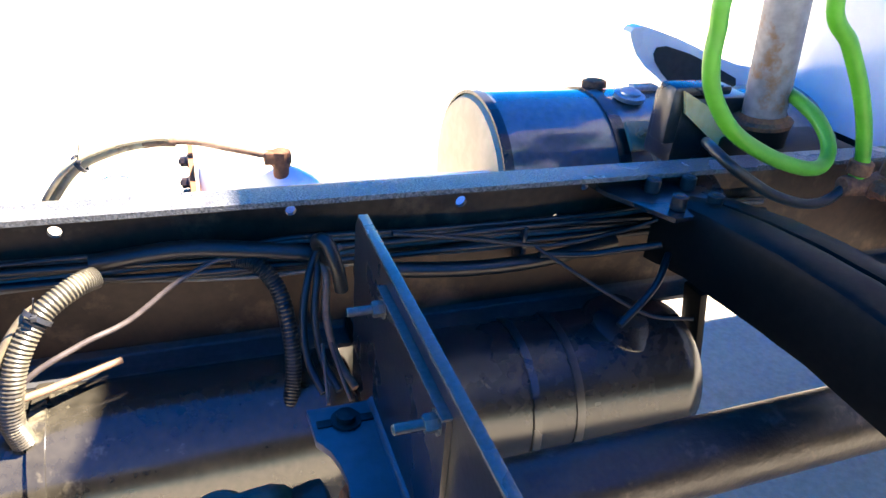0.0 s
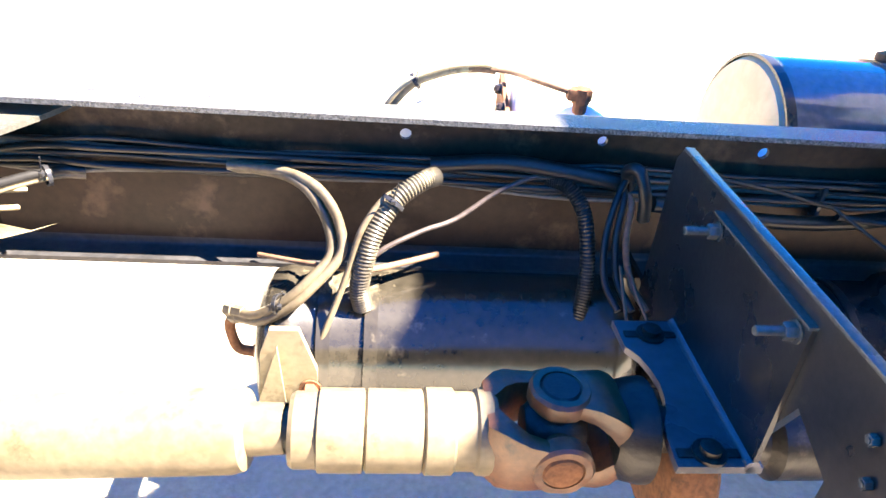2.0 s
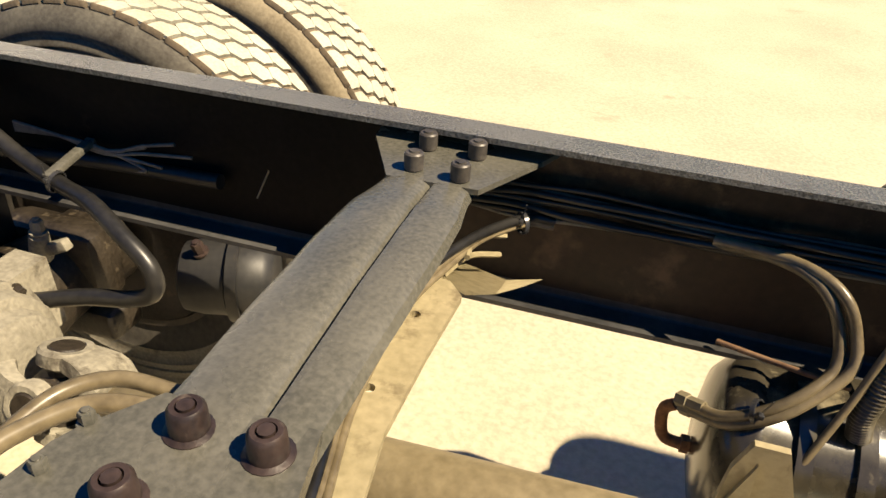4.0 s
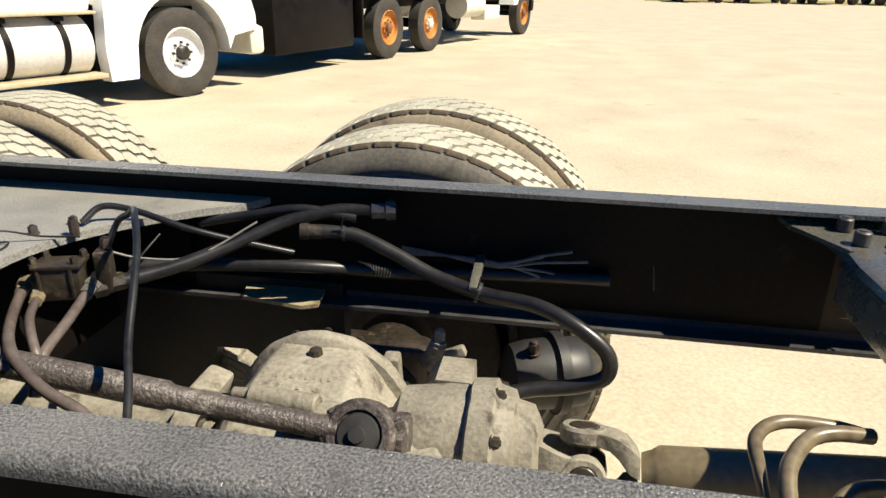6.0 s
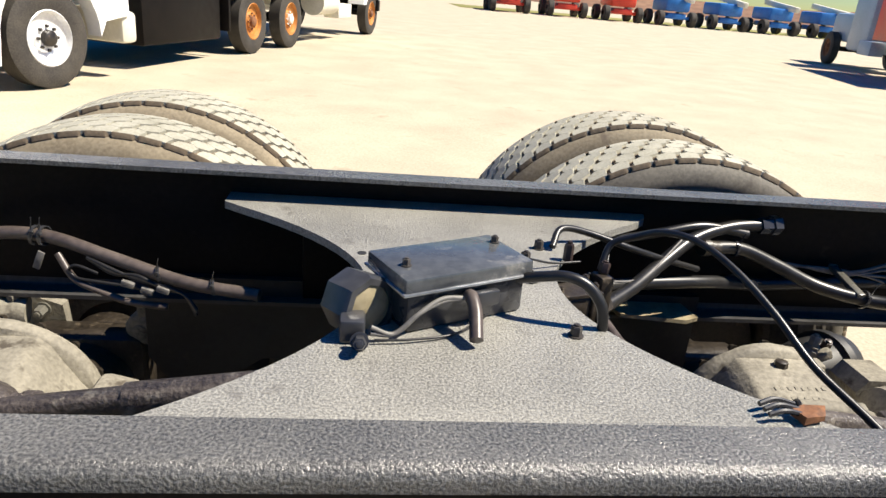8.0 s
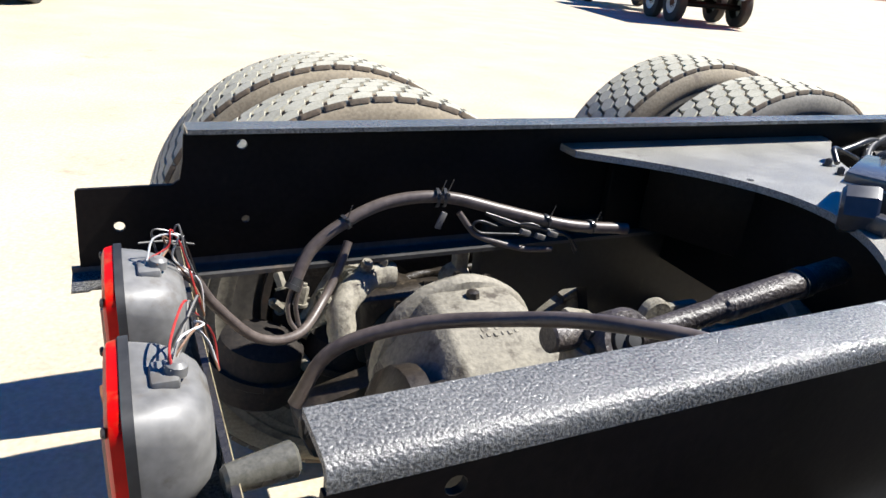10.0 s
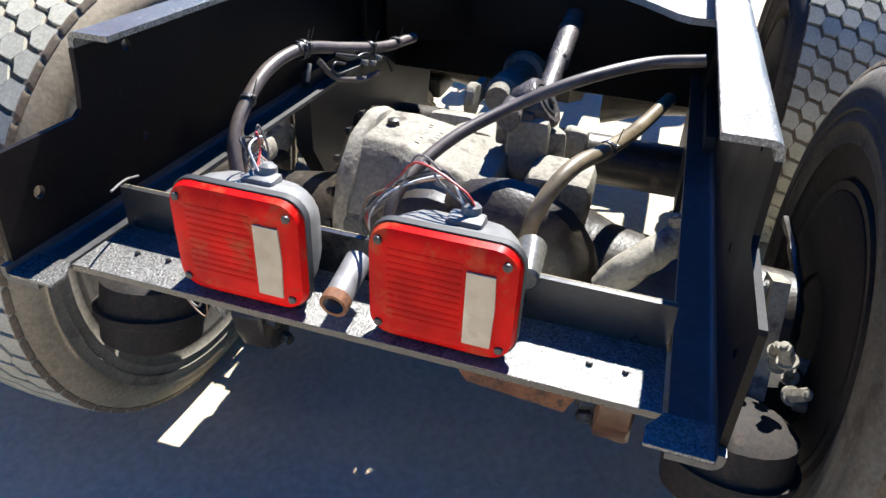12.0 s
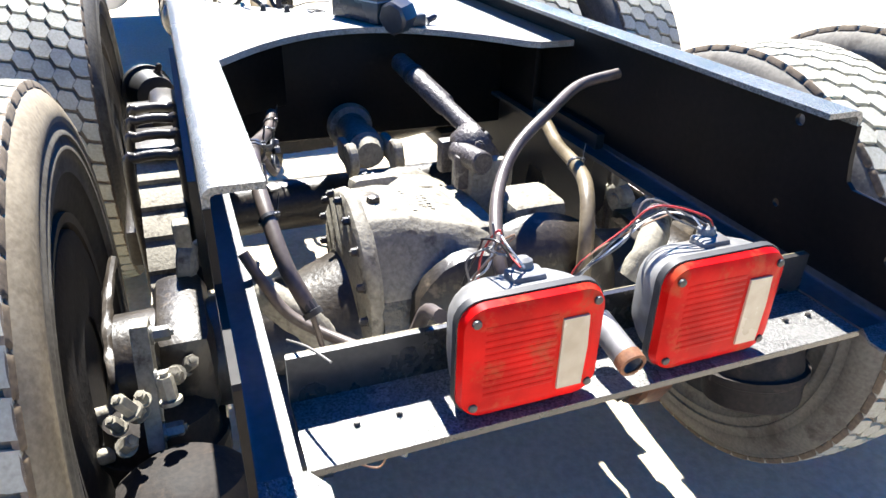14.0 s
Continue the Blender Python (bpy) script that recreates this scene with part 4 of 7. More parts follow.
lathe(bm, (-1.16, 0.07, 0.67), (1, 0, 0), [(0, 0.05), (0.02, 0.088), (0.09, 0.098), (0.125, 0.10), (0.13, 0.112), (0.165, 0.114), (0.17, 0.105), (0.195, 0.10), (0.20, 0.085), (0.225, 0.08), (0.23, 0.07), (0.24, 0.05), (0.24, 0)], 32)
roughen(bm, 0.003, 50)
part("power_divider", bm, CAST, fwd_axle, "dusty round power-divider housing", 45)
for k in range(8):
    t = k * math.tau / 8
    part("divider_bolt", bolt(B(), (-0.994, 0.07 + 0.103 * math.sin(t), 0.67 + 0.103 * math.cos(t)), (1, 0, 0), 0.009, 0.014), DARKCAST, fwd_axle)


def lugs(a, spots, mat, name="bracket"):
    for c, s, r in spots:
        bm = B()
        box(bm, c, s, min(s) * 0.22, r)
        roughen(bm, 0.002, 60)
        part(name, bm, mat, a)


lugs(fwd_axle, (((-1.25, -0.02, 0.715), (0.08, 0.10, 0.10), (0, 0, 10)), ((-1.19, -0.05, 0.725), (0.05, 0.06, 0.06), (10, 0, 20)), ((-1.49, 0.10, 0.69), (0.05, 0.12, 0.05), (0, 20, 0)), ((-1.19, 0.22, 0.69), (0.03, 0.03, 0.10), (10, 0, 0)), ((-1.10, -0.06, 0.71), (0.10, 0.05, 0.06), (0, 0, 30))), CAST, "cast_lug")
lugs(rear_axle, (((-2.53, -0.09, 0.735), (0.09, 0.08, 0.12), (0, 0, 8)), ((-2.50, -0.13, 0.72), (0.06, 0.05, 0.07), (0, 10, 20)), ((-2.46, -0.17, 0.72), (0.05, 0.05, 0.06), (5, 10, 0)), ((-2.60, -0.17, 0.68), (0.12, 0.12, 0.10), (0, 0, 0)), ((-2.74, -0.05, 0.62), (0.06, 0.2, 0.12), (0, 0, 0)), ((-2.42, 0.09, 0.68), (0.07, 0.10, 0.09), (0, 15, 0))), CAST, "cast_lug")
bm = B()
lathe(bm, (-2.745, -0.11, 0.60), (-1, 0, 0.0), [(0, 0.16), (0.04, 0.155), (0.07, 0.12), (0.085, 0.07), (0.09, 0)], 28)
roughen(bm, 0.005, 40)
part("rear_cover", bm, DARKCAST, rear_axle, "oily dark domed rear cover", 45)
bm = B()
prism(bm, [(-0.02, 0.47), (-0.08, 0.385), (-0.26, 0.37), (-0.30, 0.46)], "yz", -2.83, -2.80)
part("skid_plate", bm, RUST, rear_axle, "rusty plate under the carrier")


def rod(pts, r, eye, label):
    t = thing("torque_rod", pts[0], label, "torque rod", "torque rods of the tandem")
    bm = B()
    a, b = Vector(pts[0]), Vector(pts[1])
    d = b - a
    lathe(bm, a, d, [(0, 0), (0, r), (d.length * 0.62, r), (d.length * 0.63, r * 0.82), (d.length, r * 0.8), (d.length, 0)], 20)
    roughen(bm, 0.0015, 50)
    part("rod_tube", bm, RODPAINT, t, "scuffed dusty steel tube", 45)
    bm = B()
    lathe(bm, a + d * 0.20, d, [(0, r + 0.001), (0.0, r + 0.003), (0.018, r + 0.003), (0.018, r + 0.001)], 20)
    part("band", bm, RUBBERSEAL, t)
    bm = B()
    e = Vector(eye)
    lathe(bm, e + Vector((0, 0.028, -0.02)), (0, -0.8, 0.6), [(0, 0), (0, 0.044), (0.008, 0.05), (0.048, 0.05), (0.056, 0.044), (0.056, 0.034), (0.05, 0.032), (0.05, 0)], 28)
    box(bm, e + Vector((-0.03, 0.0, -0.01)) if d.x > 0 else e + Vector((0.03, 0, -0.01)), (0.06, 0.045, 0.04), 0.01)
    part("eye", bm, RODPAINT, t, "scuffed forged eye", 45)
    bm = B()
    lathe(bm, e + Vector((0, 0.028 - 0.040, -0.02 + 0.030)), (0, -0.8, 0.6), [(0, 0.031), (0.008, 0.028), (0.010, 0.012), (0.016, 0.011), (0.017, 0)], 20)
    part("bushing", bm, RUBBERSEAL, t, "black rubber bushing")
    for k in (1, -1):
        bm = B()
        box(bm, e + Vector((0.0, 0.03, -0.03)) + Vector((0.045 * k, 0, 0)), (0.03, 0.07, 0.07), 0.008)
        bolt(bm, e + Vector((0.045 * k, 0.02, 0.005)), (0, -0.3, 1), 0.010, 0.02)
        part("saddle_clamp", bm, RODPAINT, t)
    return t


rod([(-1.83, -0.105, 0.872), (-1.20, -0.058, 0.775)], 0.0205, (-1.167, -0.056, 0.768), "dusty steel torque rod above the forward axle")
rear_rod = rod([(-2.05, -0.085, 0.86), (-2.49, -0.105, 0.812)], 0.0235, (-2.506, -0.098, 0.800), "dusty steel torque rod above the rear axle")
bm = B()
lathe(bm, (-2.612, -0.064, 0.806), (1, 0.1, -0.1), [(0, 0), (0, 0.019), (0.003, 0.022), (0.10, 0.022), (0.10, 0)], 22)
part("cross_pin", roughen(bm, 0.001, 50), RODPAINT, rear_rod, "scuffed steel cross pin")
bm = B()
cyl(bm, (-1.36, 0.012, 0.765), (-1.25, 0.003, 0.765), 0.018, 0.018, 16, 0.003)
cyl(bm, (-1.39, 0.014, 0.765), (-1.36, 0.012, 0.765), 0.009, 0.011, 12, 0.002)
single("shift_cylinder", bm, CAST, "small dusty shift cylinder on the forward axle", "cylinder")


# ---- springs ----
def leaf_spring(s):
    """A camelback pack: the longest leaf at the bottom, shorter ones stepped on top."""
    t = thing("leaf_spring", (-1.90, 0.51 * s, 0.48), "dusty stepped camelback leaf spring pack beside the rail", "leaf spring", "leaf springs of the tandem")
    n = 7
    for k in range(n):
        half = 0.54 - 0.065 * k
        bm = B()
        rings = []
        cut = 0.042 / half
        for u in [-1, *((1 - cut) * (j / 7 - 1) for j in range(15)), 1]:
            thick = 0.0195 if abs(u) < 0.999 else 0.011
            x = -1.90 + half * u
            zt = 0.505 + 0.021 * k - 0.75 * (half * u) ** 2
            y0, y1 = 0.51 * s - 0.048, 0.51 * s + 0.048
            rings.append([bm.verts.new(p) for p in ((x, y0, zt), (x, y1, zt), (x, y1, zt + thick), (x, y0, zt + thick))])
        for p, q in zip(rings, rings[1:]):
            for e in range(4):
                bm.faces.new((p[e], p[(e + 1) % 4], q[(e + 1) % 4], q[e]))
        bm.faces.new(rings[0][::-1])
        bm.faces.new(rings[-1])
        part("leaf", bm, CAST, t, "", 30)
    for dx in (-0.20, -0.055, 0.075, 0.175):
        bm = B()
        tube(bm, [(-1.90 + dx, 0.455 * s, 0.36), (-1.90 + dx, 0.453 * s, 0.67), (-1.90 + dx, 0.475 * s, 0.70), (-1.90 + dx, 0.545 * s, 0.70), (-1.90 + dx, 0.567 * s, 0.67), (-1.90 + dx, 0.565 * s, 0.36)], 0.0125, 10, 6)
        part("u_bolt", bm, DARKCAST, t, "dusty steel U-bolt")
    # Saddle is widened to narrow the sun gaps beside it.
    bm = B()
    box(bm, (-1.90, 0.527 * s, 0.45), (0.30, 0.17, 0.10), 0.015)
    part("saddle", bm, DARKCAST, t)
    part("top_pad", box(B(), (-1.90, 0.51 * s, 0.664), (0.20, 0.10, 0.02), 0.006), DARKCAST, t)
    # Hanger outline is extended as a black sheet for the shaded gaps round the spring.
    bm = B()
    prism(bm, [(-2.46, 0.775), (-1.34, 0.775), (-1.34, 0.60), (-1.40, 0.51), (-1.459, 0.522), (-1.505, 0.559), (-1.563, 0.601), (-1.632, 0.60), (-1.654, 0.518), (-1.67, 0.44), (-2.13, 0.44), (-2.146, 0.518), (-2.168, 0.60), (-2.237, 0.601), (-2.295, 0.559), (-2.341, 0.522), (-2.40, 0.51), (-2.46, 0.60)], "xz", 0.405 * s, 0.447 * s)
    part("hanger_bracket", bm, DARKPAINT, t, "black hanger bracket below the rail, extended over the shaded gaps")
    # Axle seats are built up so their shadows cover sun streaks on the ground.
    for x in (-2.60, -1.285):
        bm = B()
        box(bm, (x, 0.490 * s, 0.40), (0.27, 0.10, 0.07), 0.014)
        box(bm, (x, 0.490 * s, 0.53), (0.24, 0.095, 0.17), 0.03)
        roughen(bm, 0.004, 40)
        part("axle_seat", bm, DARKCAST, t, "dirty cast axle seat, built up to block sun streaks")
    # Unseen beam, added to cut the sun streaks short.
    bm = B()
    prism(bm, [(-2.47, 0.37), (-2.38, 0.43), (-2.16, 0.40), (-1.98, 0.44), (-1.98, 0.33), (-2.16, 0.29), (-2.40, 0.29), (-2.47, 0.32)], "xz", 0.445 * s, 0.530 * s)
    roughen(bm, 0.003, 30)
    part("beam_arm", bm, DARKCAST, t, "unseen cast beam added to block sun streaks")
    return t


# Unseen tube, added to block bright ground between the axles.
bm = B()
cyl(bm, (-1.90, -0.47, 0.45), (-1.90, 0.47, 0.45), 0.07, 0.07, 24)
single("trunnion_tube", bm, DARKCAST, "unseen dark trunnion tube added to block the bright ground", "tube")
leaf_spring(1)
leaf_spring(-1)


# ---- brakes behind the rear axle ----
def brake_chamber(at, s, label):
    t = thing("brake_chamber", at, label, "brake chamber", "brake chambers")
    x, y, z = at
    bm = B()
    lathe(bm, (x, y, z), (0.25, 0, 1), [(0, 0), (0, 0.075), (0.012, 0.09), (0.055, 0.092), (0.06, 0.10), (0.072, 0.10), (0.077, 0.092), (0.125, 0.088), (0.145, 0.06), (0.15, 0)], 28)
    part("chamber", roughen(bm, 0.003, 30), DULLBLACK, t, "dark round brake chamber", 45)
    bm = B()
    lathe(bm, (x + 0.016, y, z + 0.062), (0.25, 0, 1), [(0, 0.098), (0, 0.1025), (0.012, 0.1025), (0.012, 0.098)], 28)
    box(bm, (x + 0.02, y - 0.09 * s, z + 0.068), (0.02, 0.03, 0.016), 0.003)
    part("clamp_ring", bm, DULLBLACK, t)
    return t


for s in (1, -1):
    brake_chamber((-2.93, 0.515 * s, 0.385), s, "dark brake chamber hanging below the rail end")
    brake_chamber((-2.74, 0.545 * s, 0.36), s, "dusty brake chamber beside the rear wheel")
    for bx, bz, lb in ((-1.01, 0.535, "dusty black brake chamber in front of the forward axle"),):
        bc = thing("brake_chamber", (bx + 0.1, 0.51 * s, bz - 0.085), lb, "brake chamber", "brake chambers")
        bm = B()
        lathe(bm, (bx, 0.51 * s, bz), (1, 0.35 * s, 0.0), [(0, 0), (0, 0.045), (0.012, 0.07), (0.05, 0.078), (0.10, 0.08), (0.105, 0.088), (0.118, 0.088), (0.123, 0.08), (0.17, 0.078), (0.19, 0.06), (0.195, 0.03), (0.195, 0)], 30)
        part("chamber", bm, DARKPAINT, bc, "dusty black pressed chamber", 45)
        bm = B()
        lathe(bm, (bx + 0.10, (0.51 + 0.035) * s, bz), (1, 0.35 * s, 0.0), [(0, 0.086), (0, 0.093), (0.022, 0.093), (0.022, 0.086)], 30)
        part("clamp_ring", bm, DARKPAINT, bc)
        part("port_fitting", bolt(B(), (bx + 0.06, 0.50 * s, bz + 0.075), (0, -0.4 * s, 1), 0.012, 0.03), RUSTBOLT, bc)
    adj = thing("slack_adjuster", (-2.78, 0.545 * s, 0.42), "dusty brake adjuster with bolts and a bent rod", "brake adjuster", "brake adjusters")
    bm = B()
    prism(bm, [(-2.83, 0.50), (-2.78, 0.46), (-2.70, 0.47), (-2.66, 0.55), (-2.67, 0.64), (-2.73, 0.66), (-2.76, 0.62)], "xz", 0.535 * s, 0.56 * s)
    roughen(bm, 0.004, 50)
    part("arm", bm, CAST, adj)
    for x, z in ((-2.81, 0.52), (-2.74, 0.50), (-2.69, 0.57), (-2.71, 0.63), (-2.77, 0.59)):
        part("adjuster_bolt", bolt(B(), (x, 0.535 * s, z), (0, -s, 0), 0.012, 0.03), WORN, adj)
    for k, (x, z, y0, y1) in enumerate(((-2.688, 0.475, 0.455, 0.676), (-2.762, 0.455, 0.50, 0.640), (-2.822, 0.445, 0.47, 0.585))):
        bm = B()
        cyl(bm, (x + 0.004, y0 * s, z + 0.012), (x, y1 * s, z), 0.017 - 0.002 * k, 0.015 - 0.002 * k, 14, 0.003)
        roughen(bm, 0.002, 60, k)
        part("cam_shaft", bm, CAST, adj, "dusty camshaft end")
    bm = B()
    box(bm, (-2.655, 0.55 * s, 0.488), (0.13, 0.15, 0.035), 0.012, (0, -14, 0))
    roughen(bm, 0.004, 35)
    part("spring_seat", bm, CAST, adj, "dusty sloping spring seat")
    bm = B()
    tube(bm, [(-2.33, 0.612 * s, 0.575), (-2.45, 0.616 * s, 0.572), (-2.58, 0.614 * s, 0.560), (-2.66, 0.608 * s, 0.540), (-2.70, 0.600 * s, 0.495)], 0.010, 8)
    roughen(bm, 0.004, 60)
    part("bent_rod", bm, DARKCAST, adj, "dirty bent rod along the spring")
    rngb = random.Random(7)
    for k in range(9):
        bm = B()
        p = (-2.86 + 0.30 * rngb.random(), (0.49 + 0.11 * rngb.random()) * s, 0.50 + 0.13 * rngb.random())
        bolt(bm, p, (rngb.uniform(-1, 0.3), rngb.uniform(-0.6, 0.6), 1), rngb.uniform(0.009, 0.017), rngb.uniform(0.02, 0.045))
        part("adjuster_bolt", bm, CAST, adj)
    can = thing("linkage_adjuster", (-2.49, 0.47 * s, 0.58), "dusty linkage adjuster with bolts below the rail", "brake adjuster", "linkage adjusters")
    bm = B()
    lathe(bm, (-2.49, 0.452 * s, 0.626), (0.2, s, 0.1), [(0, 0), (0, 0.014), (0.003, 0.016), (0.003, 0.027), (0.008, 0.034), (0.03, 0.036), (0.034, 0.03), (0.034, 0)], 24)
    box(bm, (-2.478, 0.47 * s, 0.672), (0.032, 0.03, 0.075), 0.006)
    roughen(bm, 0.002, 60)
    part("adjuster_body", bm, CAST, can)
    for k in range(3):
        part("adjuster_bolt", bolt(B(), (-2.450 + 0.012 * k, (0.458 + 0.01 * k) * s, 0.638 - 0.016 * k), (1, -s, 0.2), 0.008, 0.02), CAST, can)
    elbow = thing("cast_elbow", (-2.77, 0.36 * s, 0.64), "dusty cast elbow beside the rear axle carrier", "casting", "cast elbows")
    bm = B()
    tube(bm, [(-2.80, 0.285 * s, 0.625), (-2.795, 0.315 * s, 0.668), (-2.765, 0.350 * s, 0.690), (-2.72, 0.385 * s, 0.698), (-2.67, 0.395 * s, 0.695)], 0.027, 14, 6)
    roughen(bm, 0.004, 45)
    part("elbow_arm", bm, CAST, elbow, "", 45)
    for p in ((-2.73, 0.375 * s, 0.722), (-2.69, 0.392 * s, 0.718)):
        part("elbow_bolt", bolt(B(), p, (0, -0.3 * s, 1), 0.012, 0.02), CAST, elbow)


# ---- drive shafts ----
def driveshaft():
    t = thing("driveshaft", (-0.5, 0, 0.65), "long dusty driveshaft tube with slip yoke and universal joint", "driveshaft")
    z = 0.772
    bm = B()
    lathe(bm, (-0.77, 0.06, z - 0.107), (0.92, -0.06, 0.107), [(0, 0), (0, 0.036), (0.02, 0.041), (0.05, 0.047), (0.91, 0.049), (0.925, 0.045), (0.93, 0.03), (0.97, 0.028)], 32)
    part("shaft_tube", bm, SHAFT, t, "tan dusty shaft tube", 40)
    bm = B()
    lathe(bm, (0.15, 0, z), (1, 0, 0), [(0, 0.026), (0.045, 0.026), (0.045, 0.04), (0.05, 0.043), (0.075, 0.043), (0.077, 0.047), (0.125, 0.047), (0.127, 0.043), (0.13, 0.047), (0.19, 0.047), (0.192, 0.044), (0.195, 0.049), (0.225, 0.049), (0.228, 0.045), (0.25, 0.045), (0.253, 0.049), (0.268, 0.05), (0.275, 0.044), (0.28, 0)], 28)
    part("slip_yoke", bm, SHAFT, t, "stepped slip yoke sleeve", 30)
    # universal joint: two rounded forks and a cross

    def fork(axis, towards, cx, cy, zj, iron=JOINT):
        for s in (1, -1):
            bm = B()
            lathe(bm, Vector((cx, cy, zj)) + Vector(axis) * (s * 0.041), Vector(axis) * s, [(0, 0), (0, 0.031), (0.004, 0.0355), (0.021, 0.0355), (0.025, 0.032), (0.025, 0.024), (0.021, 0.0235), (0.021, 0)], 28)
            # arm that sweeps from the ear in to the hub
            side = Vector(axis).cross(Vector((1, 0, 0)))
            rings = []
            for u, out, thick, wide in ((0.0, 0.052, 0.011, 0.029), (0.02, 0.053, 0.012, 0.031), (0.038, 0.050, 0.014, 0.035), (0.054, 0.042, 0.018, 0.040), (0.068, 0.030, 0.024, 0.043), (0.082, 0.020, 0.02, 0.040)):
                c = Vector((cx + towards * u, cy, zj)) + Vector(axis) * (s * out)
                ring = []
                for k in range(14):
                    t = k * math.tau / 14
                    p, q = math.cos(t), math.sin(t)
                    m = (abs(p) ** 6 + abs(q) ** 6) ** (-1 / 6)
                    ring.append(bm.verts.new(c + Vector(axis) * (s * thick * p * m) + side * (wide * q * m)))
                rings.append(ring)
            for p, q in zip(rings, rings[1:]):
                for k in range(14):
                    bm.faces.new((p[k], p[(k + 1) % 14], q[(k + 1) % 14], q[k]))
            bm.faces.new(rings[0][::-1])
            bm.faces.new(rings[-1])
            roughen(bm, 0.0015, 60)
            f = part("fork", bm, iron, t_, "rusty oily joint fork" if iron is JOINT else "dusty grey joint fork", 34)
            bm = B()
            cyl(bm, (cx, cy, zj), Vector((cx, cy, zj)) + Vector(axis) * (s * 0.067), 0.022, 0.0235, 20, 0.003)
            part("cross_cap", bm, RUST if axis[1] == 1 else DARKCAST, f, "worn bearing cap")

    t_ = t
    cx, zj = 0.492, z + 0.006
    for c in ((cx, 0, zj), (-0.86, 0.065, 0.664)):
        bm = B()
        lathe(bm, (c[0] - 0.04, c[1], c[2]), (1, 0, 0), [(0, 0), (0.005, 0.025), (0.02, 0.036), (0.06, 0.036), (0.075, 0.025), (0.08, 0)], 20)
        part("joint_cross", bm, DARKCAST, t, "oily joint cross")
    fork((0, 1, 0), -1, cx, 0, zj)
    fork((0, 0, 1), 1, cx, 0, zj)
    fork((0, 0.35, 0.94), 1, -0.86, 0.065, 0.664, CAST)
    fork((0, 0.94, -0.35), -1, -0.86, 0.065, 0.664, CAST)
    bm = B()
    lathe(bm, (cx + 0.066, 0, zj), (1, 0, 0), [(0, 0), (0, 0.045), (0.012, 0.058), (0.03, 0.062), (0.040, 0.062), (0.046, 0.05), (0.05, 0.028), (0.10, 0.026)], 28)
    part("companion_flange", bm, DARKCAST, t)
    bm = B()
    lathe(bm, (0.63, 0.02, 0.710), (1, 0, 0), [(0, 0.03), (0.0, 0.075), (0.008, 0.083), (0.05, 0.083), (0.058, 0.075), (0.058, 0.03)], 28)
    part("centre_bearing", bm, RUST, t, "rusty centre bearing ring")
    # Front tube is darker than the rear one: the cab's shade put into colour.
    bm = B()
    lathe(bm, (0.715, 0.0, 0.765), (1, 0, 0.012), [(0, 0.0), (0.0, 0.035), (0.03, 0.035), (0.04, 0.05), (2.9, 0.05), (2.9, 0)], 32)
    part("front_shaft", bm, DARKCAST, t, "front shaft tube, darkened for the cab's shade", 40)
    return t


driveshaft()
inter = thing("inter_axle_shaft", (-2.0, 0.03, 0.64), "short dusty shaft between the two axles", "driveshaft")
bm = B()
lathe(bm, (-2.225, 0.045, 0.695), (1, -0.05, -0.03), [(0, 0.0), (0, 0.03), (0.015, 0.036), (0.03, 0.04), (0.035, 0.045), (0.10, 0.045), (0.11, 0.04), (0.22, 0.04), (0.225, 0.055), (0.245, 0.060), (0.25, 0.05), (0.262, 0.05), (0.265, 0.062), (0.295, 0.066), (0.30, 0.055), (0.312, 0.055), (0.315, 0.066), (0.345, 0.070), (0.35, 0.058), (0.362, 0.058), (0.365, 0.07), (0.41, 0.068), (0.42, 0.05), (0.70, 0.04), (0.75, 0.05), (0.76, 0.08), (0.80, 0.08)], 28)
part("shaft_tube", bm, CAST, inter, "ribbed dusty slip joint", 35)
for k in range(2):
    bm = B()
    rings_at = 0.045 + (0.052 if k else -0.052)
    lathe(bm, (-2.255, rings_at - 0.011, 0.700), (0, 1, 0), [(0, 0), (0, 0.034), (0.004, 0.038), (0.018, 0.038), (0.022, 0.034), (0.022, 0)], 20)
    box(bm, (-2.205, rings_at, 0.698), (0.10, 0.02, 0.052), 0.007)
    roughen(bm, 0.002, 50)
    part("fork", bm, CAST, inter)


# ---- air tanks ----
def dished(bm, p0, length, r, seg=40):
    lathe(bm, p0, (1, 0, 0), [(0, 0), (0.002, r * 0.5), (0.012, r * 0.82), (0.028, r * 0.96), (0.045, r), (0.05, r + 0.002), (0.06, r + 0.002), (0.063, r), (length - 0.063, r), (length - 0.06, r + 0.002), (length - 0.05, r + 0.002), (length - 0.045, r), (length - 0.028, r * 0.96), (length - 0.012, r * 0.82), (length - 0.002, r * 0.5), (length, 0)], seg)
    return bm


air = thing("air_tank", (0.38, 0.335, 0.495), "black painted air tank below the rail, half sunlit", "air tank", "air tanks")
# Dust tone is lifted for the sunlit half; the shaded tank stays plain black.
part("shell", dished(B(), (0.10, 0.335, 0.62), 0.61, 0.125), SUNDUSTTANK, air, "glossy black tank shell")
for x in (0.20, 0.27):
    bm = B()
    lathe(bm, (x, 0.335, 0.62), (1, 0, 0), [(0, 0.125), (0, 0.131), (0.02, 0.131), (0.02, 0.125)], 40)
    part("strap", bm, SUNDUSTTANK, air, "dusty mounting strap")
bm = B()
prism(bm, [(0.125, 0.70), (0.14, 0.745), (0.18, 0.745), (0.205, 0.67), (0.205, 0.54), (0.15, 0.52), (0.115, 0.56)], "xz", 0.205, 0.215)
part("end_bracket", bm, DUSTY, air, "tan dusty end bracket")
bm = B()
